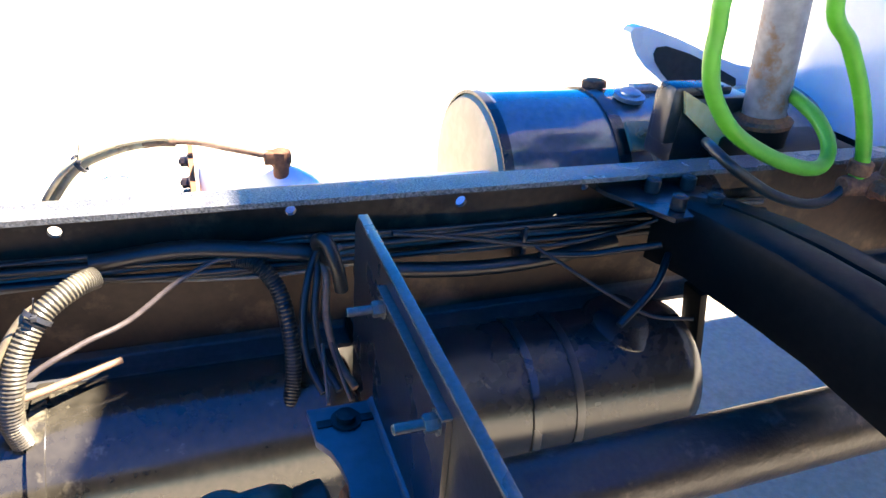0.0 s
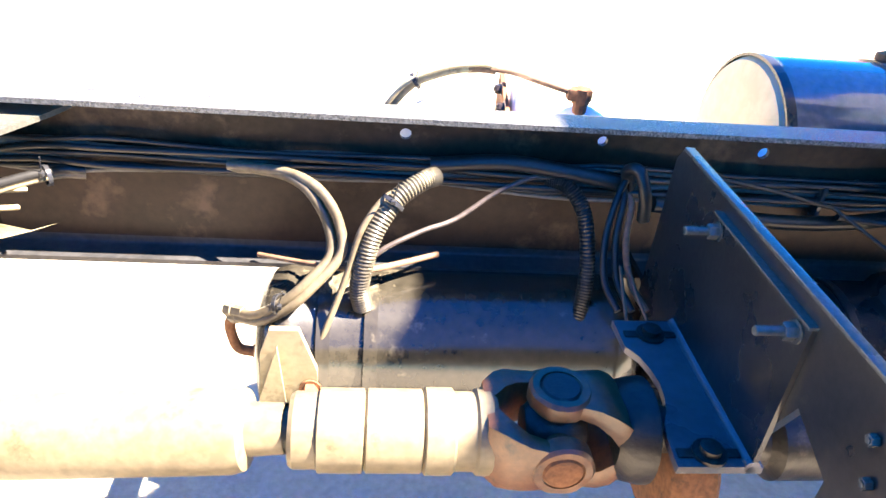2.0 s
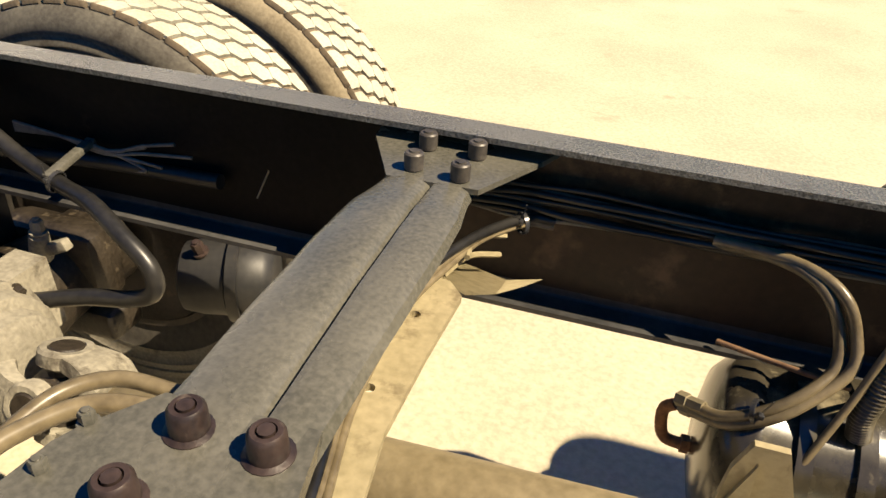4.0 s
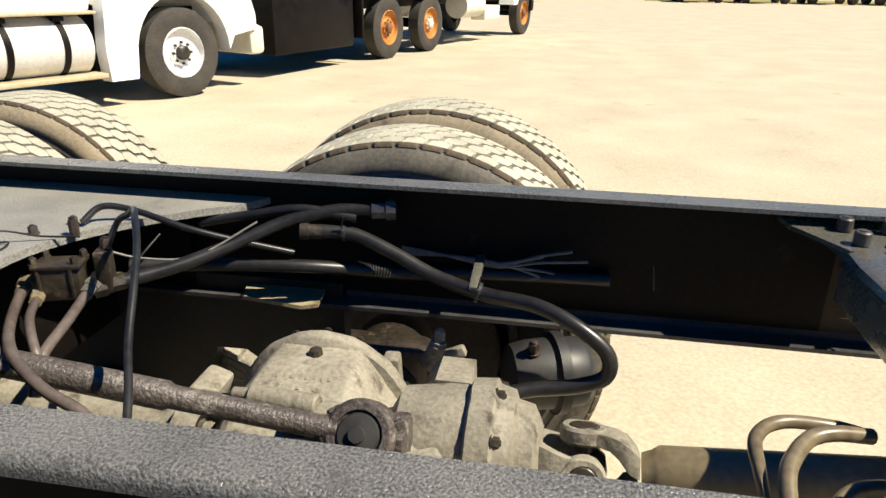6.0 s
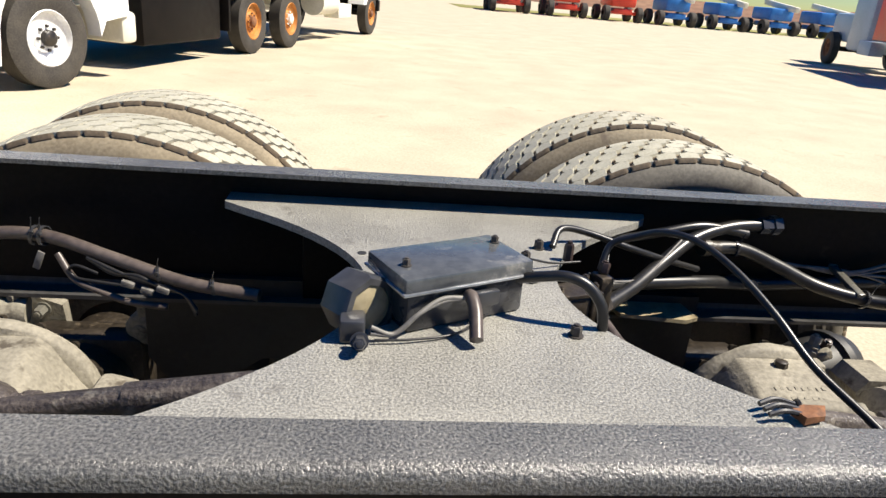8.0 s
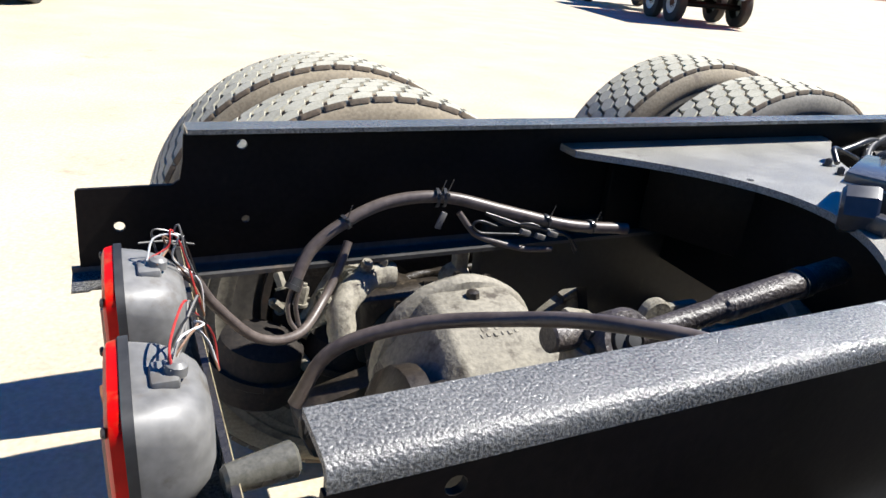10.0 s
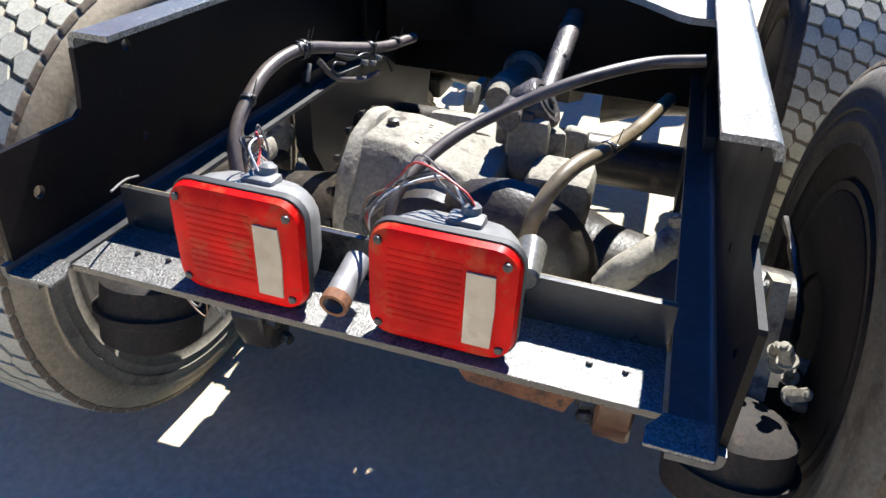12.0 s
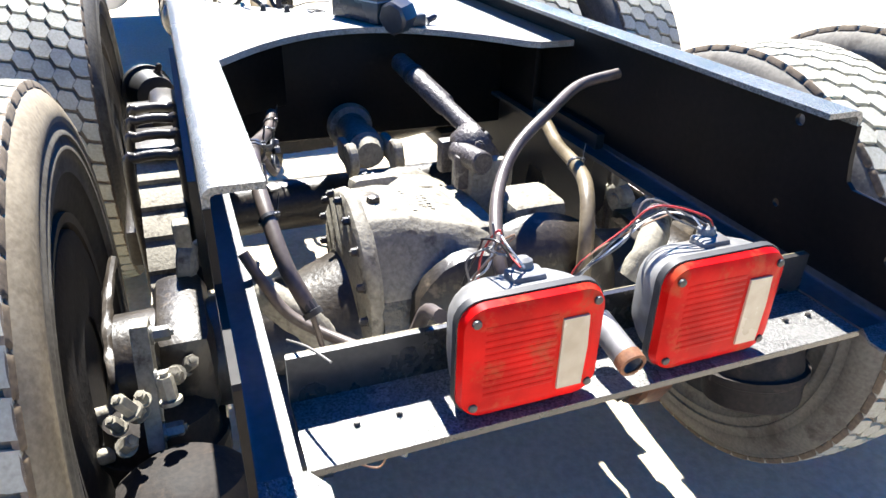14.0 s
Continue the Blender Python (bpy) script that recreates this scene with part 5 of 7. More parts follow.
prism(bm, [(0.115, 0.60), (0.15, 0.72), (0.16, 0.60), (0.15, 0.54)], "xz", 0.198, 0.204)
part("bracket_ear", bm, DUSTY, air)
part("drain_nut", bolt(B(), (0.194, 0.205, 0.638), (0, -1, 0), 0.012, 0.02), RUST, air)

air2 = thing("air_tank", (1.03, 0.335, 0.49), "black painted air tank below the rail, in shade", "air tank", "air tanks")
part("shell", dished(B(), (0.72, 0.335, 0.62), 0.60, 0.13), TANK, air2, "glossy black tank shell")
for x in (0.965, 1.042):
    bm = B()
    lathe(bm, (x, 0.335, 0.62), (1, 0, 0), [(0, 0.13), (0, 0.133), (0.014, 0.133), (0.014, 0.13)], 40)
    part("strap", bm, GLOSSBLACK, air2, "black mounting strap")
bm = B()
lathe(bm, (1.175, 0.335, 0.700), (0.1, -0.25, 0.8), [(0, 0), (0, 0.072), (0.030, 0.074), (0.048, 0.064), (0.06, 0.034), (0.06, 0)], 24)
part("drain_valve", bm, TANK, air2)
bm = B()
box(bm, (1.335, 0.32, 0.70), (0.016, 0.05, 0.20), 0.004, (0, -12, 0))
part("end_bracket", bm, PAINT, air2)

# Added plate, hides the bright ground between the two tanks.
bm = B()
prism(bm, [(0.30, 0.50), (0.30, 0.735), (0.34, 0.76), (0.42, 0.76), (0.47, 0.72), (0.47, 0.50)], "yz", 0.709, 0.717)
single("tank_hanger", bm, PAINT, "black plate added to close the bright gap between the air tanks", "bracket")

outer_air = thing("air_tank", (0.85, 0.715, 0.61), "white air tank outside the rail with a domed port cap", "air tank", "air tanks")
part("shell", dished(B(), (0.545, 0.715, 0.735), 0.62, 0.125), WHITE, outer_air, "white painted tank shell")


def domed_cap(bm, x, y, base, top, r):
    h = top - base
    lathe(bm, (x, y, base), (0, 0, 1), [(0, 0), (0, r), (h * 0.45, r * 0.99), (h * 0.68, r * 0.86), (h * 0.85, r * 0.60), (h * 0.96, r * 0.26), (h, 0)], 36)
    return bm


part("domed_cap", domed_cap(B(), 0.648, 0.632, 0.80, 0.940, 0.085), WHITE, outer_air, "white domed cap")
part("side_bracket", box(B(), (0.70, 0.52, 0.78), (0.05, 0.18, 0.10), 0.006), DARKPAINT, outer_air, "black bracket to the rail")
dryer = thing("air_canister", (0.375, 0.605, 0.80), "pale dusty domed canister outside the rail", "canister")
part("canister_body", domed_cap(B(), 0.385, 0.595, 0.80, 0.955, 0.078), CREAM, dryer, "pale domed canister")
part("canister_bracket", box(B(), (0.385, 0.48, 0.84), (0.04, 0.10, 0.05), 0.005), DARKPAINT, dryer, "black bracket to the rail")
mount = thing("tank_bracket", (0.50, 0.57, 0.86), "rusty triangular two-bolt bracket with a pale block outside the rail", "bracket")
bm = B()
prism(bm, [(0.655, 0.986), (0.665, 0.860), (0.470, 0.860), (0.480, 0.925)], "yz", 0.494, 0.502)
part("plate", bm, RUST, mount, "rusty triangular plate")
for y, z in ((0.612, 0.967), (0.566, 0.950), (0.600, 0.915)):
    part("plate_bolt", bolt(B(), (0.494, y, z), (-1, 0, 0), 0.0085, 0.013), RUSTBOLT, mount, "dark rusty bolt head")
part("block", box(B(), (0.527, 0.585, 0.918), (0.040, 0.050, 0.118), 0.004), WHITE, mount, "pale grey block")


def hose(name, pts, r, mat, label, category="hose", group="", ribs=0.0, ends=(), seg=10, sub=8):
    """A hose, cable or wire along a curve, with end fittings of (index, length, radius, material)."""
    t = thing(name, pts[0], label, category, group)
    part("line", tube(B(), pts, r, seg, sub, ribs), mat, t, "", 50)
    for at_end, length, rr, m in ends:
        a, b = (Vector(pts[0]), Vector(pts[1])) if at_end == 0 else (Vector(pts[-1]), Vector(pts[-2]))
        d = (b - a).normalized()
        bm = B()
        lathe(bm, a - d * length * 0.3, d, [(0, 0), (0, rr), (length * 0.4, rr), (length * 0.42, rr * 0.84), (length, rr * 0.84), (length, r * 0.9)], 6 if rr > r * 1.35 else 14)
        part("fitting", bm, m, t)
    return t


def tie(p, r, axis, label="black plastic cable tie round a hose"):
    bm = B()
    lathe(bm, Vector(p) - Vector(axis).normalized() * 0.003, axis, [(0, r), (0, r + 0.0022), (0.006, r + 0.0022), (0.006, r)], 14)
    box(bm, (p[0], p[1] - r, p[2] + r * 0.6), (0.007, 0.008, 0.007), 0.001)
    cyl(bm, (p[0], p[1] - r, p[2] + r), (p[0] + 0.006, p[1] - r - 0.006, p[2] + r + 0.025), 0.0013, 0.001, 5)
    single("cable_tie", bm, BLACKPLASTIC, label, "cable tie", "cable ties")


# cables along the far web
rng = random.Random(4)
for k in range(8):
    y, z, r = 0.415 - 0.007 * (k % 3), 0.876 + 0.0095 * k * 0.75, rng.choice((0.004, 0.005, 0.0065))
    pts = [(x, y - 0.006 * rng.random() - (0.012 if abs(x - 0.59) < 0.2 else 0), z + rng.uniform(-0.006, 0.006) - 0.012 * max(0.0, x - 0.51)) for x in (-0.28, -0.2, -0.1, 0.07, 0.21, 0.36, 0.51, 0.63, 0.79, 0.96, 1.11, 1.26, 1.5)]
    hose("cable", pts, r, HOSE if k % 3 else WIRE, "black cable lying along the rail web", "cable", "cables along the rail")
hose("hose", [(0.361, 0.397, 0.916), (0.472, 0.392, 0.928), (0.572, 0.385, 0.920), (0.663, 0.378, 0.907)], 0.013, HOSE, "thick black hose along the rail web", "hose", "cables along the rail")
hose("hose", [(0.713, 0.375, 0.877), (0.875, 0.374, 0.858), (1.016, 0.381, 0.852), (1.178, 0.396, 0.864)], 0.013, HOSE, "thick black hose along the rail web", "hose", "cables along the rail")
hose("cable", [(0.763, 0.358, 0.941), (0.895, 0.366, 0.914), (1.006, 0.370, 0.888), (1.077, 0.367, 0.889), (1.179, 0.361, 0.908), (1.240, 0.337, 0.941)], 0.004, HOSE, "thin black cable lying along the rail web", "cable", "cables along the rail")
hose("cable", [(1.006, 0.370, 0.888), (1.098, 0.291, 0.839), (1.159, 0.240, 0.816), (1.221, 0.213, 0.818)], 0.003, HOSE, "thin black cable below the crossmember", "cable", "cables along the rail")
hose("hose", [(1.016, 0.364, 0.874), (1.097, 0.355, 0.870), (1.159, 0.329, 0.888), (1.200, 0.302, 0.906)], 0.006, HOSE, "black hose bent towards the crossmember", "hose", "cables along the rail")
hose("hose", [(1.079, 0.209, 0.831), (1.150, 0.237, 0.871), (1.200, 0.282, 0.899)], 0.006, HOSE, "black hose bent towards the crossmember", "hose", "cables along the rail")
for x in (1.0,):
    bm = B()
    box(bm, (x, 0.407, 0.90 if x < 0.5 else 0.875), (0.008, 0.035, 0.072), 0.002)
    single("cable_tie", bm, BLACKPLASTIC, "black tie round the cable bundle", "cable tie", "cable ties")

bm = B()
tube(bm, [(0.066, 0.340, 0.662), (0.053, 0.344, 0.645), (0.055, 0.344, 0.615), (0.064, 0.344, 0.592), (0.085, 0.342, 0.588), (0.112, 0.338, 0.592)], 0.009, 10, 5)
lathe(bm, (0.088, 0.342, 0.589), (1, 0, 0), [(0, 0), (0, 0.014), (0.012, 0.014), (0.012, 0)], 6)
part("elbow_fitting", bm, RUST, air, "rusty elbow fitting at the tank end")

# loops of hose down to the tank
LOOP = [(0.060, 0.404, 0.893), (0.126, 0.387, 0.897), (0.167, 0.353, 0.901), (0.194, 0.329, 0.886), (0.214, 0.315, 0.849), (0.217, 0.294, 0.813), (0.191, 0.270, 0.788), (0.155, 0.261, 0.754), (0.110, 0.268, 0.722), (0.070, 0.300, 0.705)]
for d in (0.0, 1.0):
    hose("hose", [(x + 0.016 * d * min(1.0, k / 3) * (1 if k < 6 else 0.4), y - 0.004 * d, z + 0.006 * d - (0.014 * d if k > 5 else 0)) for k, (x, y, z) in enumerate(LOOP)], 0.0075, DUSTHOSE, "black air hose looping down to the tank", "hose", "hoses to the air tank", ends=((1, 0.04, 0.0115, BRASS),))
hose("corrugated_conduit", [(0.369, 0.368, 0.912), (0.347, 0.348, 0.913), (0.310, 0.322, 0.895), (0.282, 0.298, 0.858), (0.268, 0.282, 0.815), (0.261, 0.277, 0.769), (0.267, 0.277, 0.733)], 0.0135, CONDUIT, "black corrugated conduit, dusty and sunlit", "conduit", "", 0.0017, sub=10, seg=14)
hose("hose", [(0.322, 0.335, 0.907), (0.292, 0.318, 0.897), (0.262, 0.293, 0.859), (0.246, 0.276, 0.805), (0.229, 0.259, 0.756), (0.207, 0.238, 0.697), (0.196, 0.222, 0.653)], 0.005, DUSTHOSE, "thin dusty hose beside the conduit", "hose", "hoses to the air tank", ends=((1, 0.03, 0.009, STEEL),))
hose("cable", [(0.272, 0.282, 0.815), (0.302, 0.295, 0.833), (0.352, 0.322, 0.845), (0.402, 0.347, 0.853), (0.472, 0.377, 0.890), (0.552, 0.390, 0.919), (0.632, 0.395, 0.924)], 0.004, BROWNHOSE, "frayed brown cable across the rail web", "cable")
hose("cable", [(0.272, 0.281, 0.799), (0.311, 0.319, 0.784), (0.381, 0.367, 0.775)], 0.005, BROWNWIRE, "frayed brown cable end", "cable")
hose("cable", [(0.099, 0.380, 0.755), (0.180, 0.337, 0.770), (0.241, 0.290, 0.793)], 0.004, BROWNWIRE, "frayed brown cable end", "cable")
tie((0.305, 0.318, 0.892), 0.0165, (0.5, 0.4, 0.6))
tie((0.148, 0.268, 0.741), 0.016, (1, -0.5, 0.5))
hose("corrugated_conduit", [(0.542, 0.393, 0.903), (0.572, 0.377, 0.901), (0.598, 0.353, 0.869), (0.608, 0.325, 0.813), (0.608, 0.303, 0.760), (0.598, 0.277, 0.719)], 0.011, HOSE, "black corrugated conduit going down to the bearing", "conduit", "", 0.0016, sub=8, seg=12)
for k in range(3):
    hose("hose", [(0.678 + 0.006 * k, 0.365, 0.924), (0.658 - 0.004 * k, 0.361, 0.929 - 0.01 * k), (0.638 + 0.012 * k, 0.337, 0.898), (0.625 + 0.016 * k, 0.310, 0.846), (0.626 + 0.02 * k, 0.278, 0.795), (0.639 + 0.022 * k, 0.234, 0.772)], 0.0055, HOSE if k < 2 else BROWNWIRE, "black hose looping down beside the hanger plate", "hose", "hoses beside the hanger plate")
hose("hose", [(0.683, 0.329, 0.874), (0.675, 0.324, 0.915), (0.663, 0.338, 0.948), (0.653, 0.357, 0.940), (0.665, 0.368, 0.908)], 0.010, HOSE, "dark hose looped over the bundle", "hose", "hoses beside the hanger plate")
for k in range(2):
    hose("cable", [(0.646 + 0.012 * k, 0.281, 0.820), (0.642 + 0.02 * k, 0.238, 0.801), (0.638 + 0.03 * k, 0.196, 0.785)], 0.0025, BROWNWIRE, "thin brown wire down to the bearing bracket", "wire")

# hoses over the outer tanks
OVER = [(0.27, 0.600, 0.88), (0.305, 0.598, 0.937), (0.341, 0.600, 0.975), (0.40, 0.606, 0.997), (0.455, 0.610, 1.004), (0.475, 0.612, 1.002)]
hose("hose", OVER, 0.0085, TANHOSE, "pale dusty hose arching above the rail", "hose", "hoses over the outer tanks")
hose("hose", [(x - 0.006, y - 0.012, z + 0.009) for x, y, z in OVER], 0.0045, TANHOSE, "thin grey line tied along the arching hose", "hose", "hoses over the outer tanks")
hose("hose", [(0.455, 0.610, 1.004), (0.505, 0.616, 0.999), (0.56, 0.618, 0.984), (0.635, 0.618, 0.964)], 0.0068, BROWNWIRE, "brown weathered hose running down to its elbow", "hose", "hoses over the outer tanks")
hose("hose", [(0.430, 0.610, 1.003), (0.453, 0.610, 1.005), (0.478, 0.612, 1.003)], 0.0105, BROWNWIRE, "brown tape wrap on the hose joint", "tape wrap")
tie((0.341, 0.596, 0.978), 0.013, (0.7, 0, 0.5), "pale tie round the arching hoses")
bm = B()
cyl(bm, (0.640, 0.614, 0.907), (0.640, 0.617, 0.952), 0.013, 0.013, 14, 0.002)
lathe(bm, (0.640, 0.617, 0.947), (0, 0, 1), [(0, 0.016), (0.028, 0.016), (0.03, 0.012), (0.03, 0)], 6)
box(bm, (0.635, 0.618, 0.964), (0.045, 0.024, 0.022), 0.004)
single("elbow_fitting", bm, RUST, "rusty elbow fitting on the outer tank", "fitting")

# bundle over the rear crossmember
for k in range(3):
    hose("cable", [(-0.225 + 0.01 * k, -0.30, 0.925), (-0.235 + 0.006 * k, -0.183, 0.932), (-0.266 + 0.006 * k, -0.046, 0.928 - 0.006 * k), (-0.270 + 0.005 * k, 0.10, 0.922 - 0.006 * k), (-0.252 + 0.004 * k, 0.19, 0.918 - 0.005 * k), (-0.225, 0.29, 0.905 - 0.005 * k), (-0.185, 0.385, 0.885 - 0.005 * k), (-0.15, 0.405, 0.877 - 0.005 * k)], 0.0042 if k else 0.0065, DUSTHOSE if k else HOSE, "dusty black cable beside the crossmember", "cable", "cables beside the crossmember")
tie((-0.19, 0.375, 0.882), 0.014, (0.6, 0.5, 0))
bm = B()
tube(bm, [(-0.6975, 0.4245, 0.858), (-0.698, 0.405, 0.844), (-0.699, 0.384, 0.828)], 0.0022, 8)
single("strap_end", bm, TANHOSE, "pale loose strap end on the rail web", "strap end")

# ---- valve and hoses on the forward side of the arc plate ----
valve = thing("air_valve", (-1.705, 0.09, 0.855), "dark relay valve block with brass fittings", "valve")
bm = B()
box(bm, (-1.716, 0.100, 0.884), (0.068, 0.044, 0.056), 0.005, (0, 0, 18))
part("valve_body", bm, DARKCAST, valve, "oily dark valve body")
bm = B()
box(bm, (-1.716, 0.100, 0.915), (0.076, 0.050, 0.007), 0.002, (0, 0, 18))
for dx, dy in ((-0.03, -0.022), (0.03, -0.004), (-0.034, 0.012), (0.024, 0.028)):
    bolt(bm, (-1.716 + dx, 0.100 + dy, 0.918), (0, 0, 1), 0.006, 0.012)
part("valve_plate", bm, DARKCAST, valve, "oily valve cover")
bm = B()
box(bm, (-1.662, 0.135, 0.895), (0.024, 0.034, 0.070), 0.004, (0, 0, 18))
part("side_block", bm, DARKCAST, valve)
for k in range(2):
    bm = B()
    box(bm, (-1.737 + 0.048 * k, 0.072 + 0.014 * k, 0.886), (0.006, 0.008, 0.054), 0.002, (0, 0, 18))
    part("valve_rib", bm, DARKCAST, valve)
for p, a, r, h in (((-1.784, 0.096, 0.872), (0.2, 0.9, 0.2), 0.012, 0.030), ((-1.743, 0.080, 0.866), (0.1, 0.9, 0.1), 0.011, 0.026), ((-1.674, 0.110, 0.872), (-0.1, 0.8, 0.3), 0.012, 0.028), ((-1.719, 0.150, 0.940), (0, 0, 1), 0.008, 0.034), ((-1.663, 0.140, 0.862), (0.3, 1, 0.1), 0.014, 0.030), ((-1.660, 0.140, 0.928), (0.1, 0.1, 1), 0.009, 0.020)):
    part("fitting", bolt(B(), p, a, r, h, False), RUSTBOLT if p[2] > 0.92 else BRASS, valve, "oily steel fitting" if p[2] > 0.92 else "dull brass fitting")
hose("hose", [(-1.784, 0.093, 0.874), (-1.739, 0.009, 0.864), (-1.676, -0.072, 0.870), (-1.612, -0.130, 0.874), (-1.553, -0.157, 0.856), (-1.495, -0.170, 0.838), (-1.44, -0.19, 0.80)], 0.0082, BROWNHOSE, "dusty hose down from the valve", "hose", "hoses of the relay valve", ends=((0, 0.036, 0.0135, BRASS),))
hose("hose", [(-1.742, 0.070, 0.868), (-1.709, 0.011, 0.867), (-1.676, -0.030, 0.868), (-1.643, -0.065, 0.856), (-1.620, -0.085, 0.82)], 0.0068, BROWNHOSE, "dusty hose down from the valve", "hose", "hoses of the relay valve", ends=((0, 0.034, 0.0125, BRASS),))
hose("hose", [(-1.670, 0.103, 0.875), (-1.653, 0.020, 0.858), (-1.637, -0.064, 0.841), (-1.628, -0.10, 0.80)], 0.0082, BROWNHOSE, "dusty hose down from the valve", "hose", "hoses of the relay valve", ends=((0, 0.032, 0.0135, WORN),))
hose("hose", [(-1.667, 0.128, 0.866), (-1.580, 0.205, 0.876), (-1.502, 0.275, 0.898), (-1.418, 0.335, 0.929), (-1.328, 0.368, 0.946), (-1.236, 0.385, 0.948)], 0.0125, HOSE, "black air hose from valve to rail", "hose", "hoses of the relay valve", ends=((0, 0.05, 0.018, DARKCAST), (1, 0.045, 0.02, BLACKPLASTIC)))
hose("hose", [(-1.385, 0.344, 0.909), (-1.305, 0.362, 0.903), (-1.224, 0.356, 0.874), (-1.137, 0.338, 0.840), (-1.040, 0.308, 0.826), (-0.948, 0.268, 0.832), (-0.877, 0.236, 0.815), (-0.825, 0.224, 0.777), (-0.822, 0.220, 0.735), (-0.870, 0.221, 0.709), (-0.946, 0.213, 0.698), (-1.024, 0.190, 0.685)], 0.0135, HOSE, "thick black hose looping to the forward axle", "hose", "", ends=((0, 0.04, 0.017, DARKCAST),))
tie((-1.318, 0.361, 0.904), 0.014, (1, 0.2, 0))
tie((-1.053, 0.312, 0.827), 0.017, (1, 0, -0.3))
bm = B()
box(bm, (-1.062, 0.358, 0.846), (0.018, 0.11, 0.012), 0.003, (12, 0, 0))
single("clip", bm, WORN, "dusty metal hose clip on the rail", "clip")
hose("cable", [(-1.662, 0.151, 0.931), (-1.646, 0.165, 0.970), (-1.614, 0.151, 0.990), (-1.582, 0.119, 1.011), (-1.548, 0.071, 1.014), (-1.512, 0.014, 0.992), (-1.482, -0.050, 0.958), (-1.454, -0.116, 0.916), (-1.415, -0.185, 0.883), (-1.381, -0.255, 0.849), (-1.365, -0.300, 0.810)], 0.0055, HOSE, "thin blue-black cable in a tall loop", "cable", sub=8)
hose("cable", [(-1.735, 0.191, 0.952), (-1.714, 0.223, 0.973), (-1.660, 0.241, 0.962), (-1.572, 0.250, 0.933), (-1.483, 0.286, 0.900), (-1.405, 0.322, 0.872)], 0.006, HOSE, "black cable over the valve", "cable")
hose("cable", [(-1.594, 0.334, 0.913), (-1.483, 0.339, 0.937), (-1.395, 0.353, 0.949), (-1.295, 0.367, 0.933)], 0.009, HOSE, "black sleeved cable with white tape", "cable")
hose("cable", [(-1.680, 0.151, 0.924), (-1.626, 0.185, 0.897), (-1.550, 0.230, 0.890), (-1.461, 0.298, 0.937)], 0.0022, WIRE, "thin grey wire at the valve", "wire")
hose("wire", [(-1.834, 0.038, 0.974), (-1.803, 0.087, 0.969), (-1.755, 0.116, 0.953), (-1.701, 0.139, 0.948)], 0.0018, HOSE, "thin black wire from box to valve", "wire")
hose("air_pipe", [(-1.680, 0.225, 0.862), (-1.527, 0.285, 0.853), (-1.389, 0.328, 0.843), (-1.293, 0.376, 0.824), (-1.193, 0.402, 0.813), (-1.023, 0.408, 0.823), (-0.817, 0.406, 0.831)], 0.013, HOSE, "shiny black pipe along the rail", "pipe")
hose("corrugated_conduit", [(-1.316, 0.374, 0.828), (-1.282, 0.384, 0.822), (-1.237, 0.396, 0.816)], 0.0145, HOSE, "taped corrugated sleeve on the pipe", "conduit", "", 0.0015, sub=6, seg=12)
for k, (z, e) in enumerate(((0.875, 0.012), (0.885, 0.02), (0.868, -0.01), (0.89, 0.0), (0.86, -0.02))):
    hose("wire", [(-1.216, 0.406, 0.867 - 0.004 * k), (-1.128, 0.412, 0.853), (-1.033, 0.402, 0.842 + 0.002 * k), (-0.95, 0.395, z + e * 0.4 - 0.02), (-0.86 - 0.03 * k, 0.40, z + e - 0.02)], 0.003, WIRE, "grey wire in the bundle beside the rail", "wire", "wires beside the rail")
bm = B()
prism(bm, [(-1.53, 0.345), (-1.40, 0.325), (-1.37, 0.34), (-1.38, 0.422), (-1.55, 0.422)], "xy", 0.752, 0.760)
single("hose_bracket", bm, DUSTY, "dusty folded bracket on the rail", "bracket")
bm = B()
prism(bm, [(-1.585, -0.290), (-1.560, -0.286), (-1.551, -0.268), (-1.572, -0.262), (-1.590, -0.274)], "xy", 0.949, 0.956)
roughen(bm, 0.004, 40)
part_ob = thing("torn_clip", (-1.58, -0.272, 0.946), "torn rubber clip with a red tag", "clip")
part("tag", bm, RUST, part_ob, "faded red tag")
for k in range(3):
    part("tongue", tube(B(), [(-1.580, -0.280 + 0.010 * k, 0.953), (-1.603, -0.281 + 0.011 * k, 0.958), (-1.622, -0.284 + 0.010 * k, 0.955)], 0.003, 8), BLACKPLASTIC, part_ob)

# ---- control box and small lamp on the arc plate ----
cbox = thing("control_box", (-1.932, -0.038, 0.945), "black metal control box with two lid screws on the plate", "control box")
rz = 26.0
bm = B()
box(bm, (-1.932, -0.038, 0.9725), (0.174, 0.092, 0.053), 0.005, (0, 0, rz))
part("case", bm, BLACKPLASTIC, cbox, "black box case")
# Lid is paler and bluer than the case: sky reflection put into its paint.
bm = B()
box(bm, (-1.932, -0.038, 1.009), (0.188, 0.104, 0.020), 0.004, (0, 0, rz))
part("lid", bm, SKYLID, cbox, "lid tinted bluish grey for sky reflection")
bm = B()
box(bm, (-1.932, -0.038, 0.9995), (0.193, 0.109, 0.0035), 0.001, (0, 0, rz))
part("lid_lip", bm, STEEL, cbox, "bright strip along the lid's lower edge")
for x, y in ((-1.868, 0.016), (-1.992, -0.080)):
    part("lid_screw", bolt(B(), (x, y, 1.0195), (0, 0, 1), 0.005, 0.009), FRAMEBOLT, cbox)
c, s = math.cos(radians(rz)), math.sin(radians(rz))
bm = B()
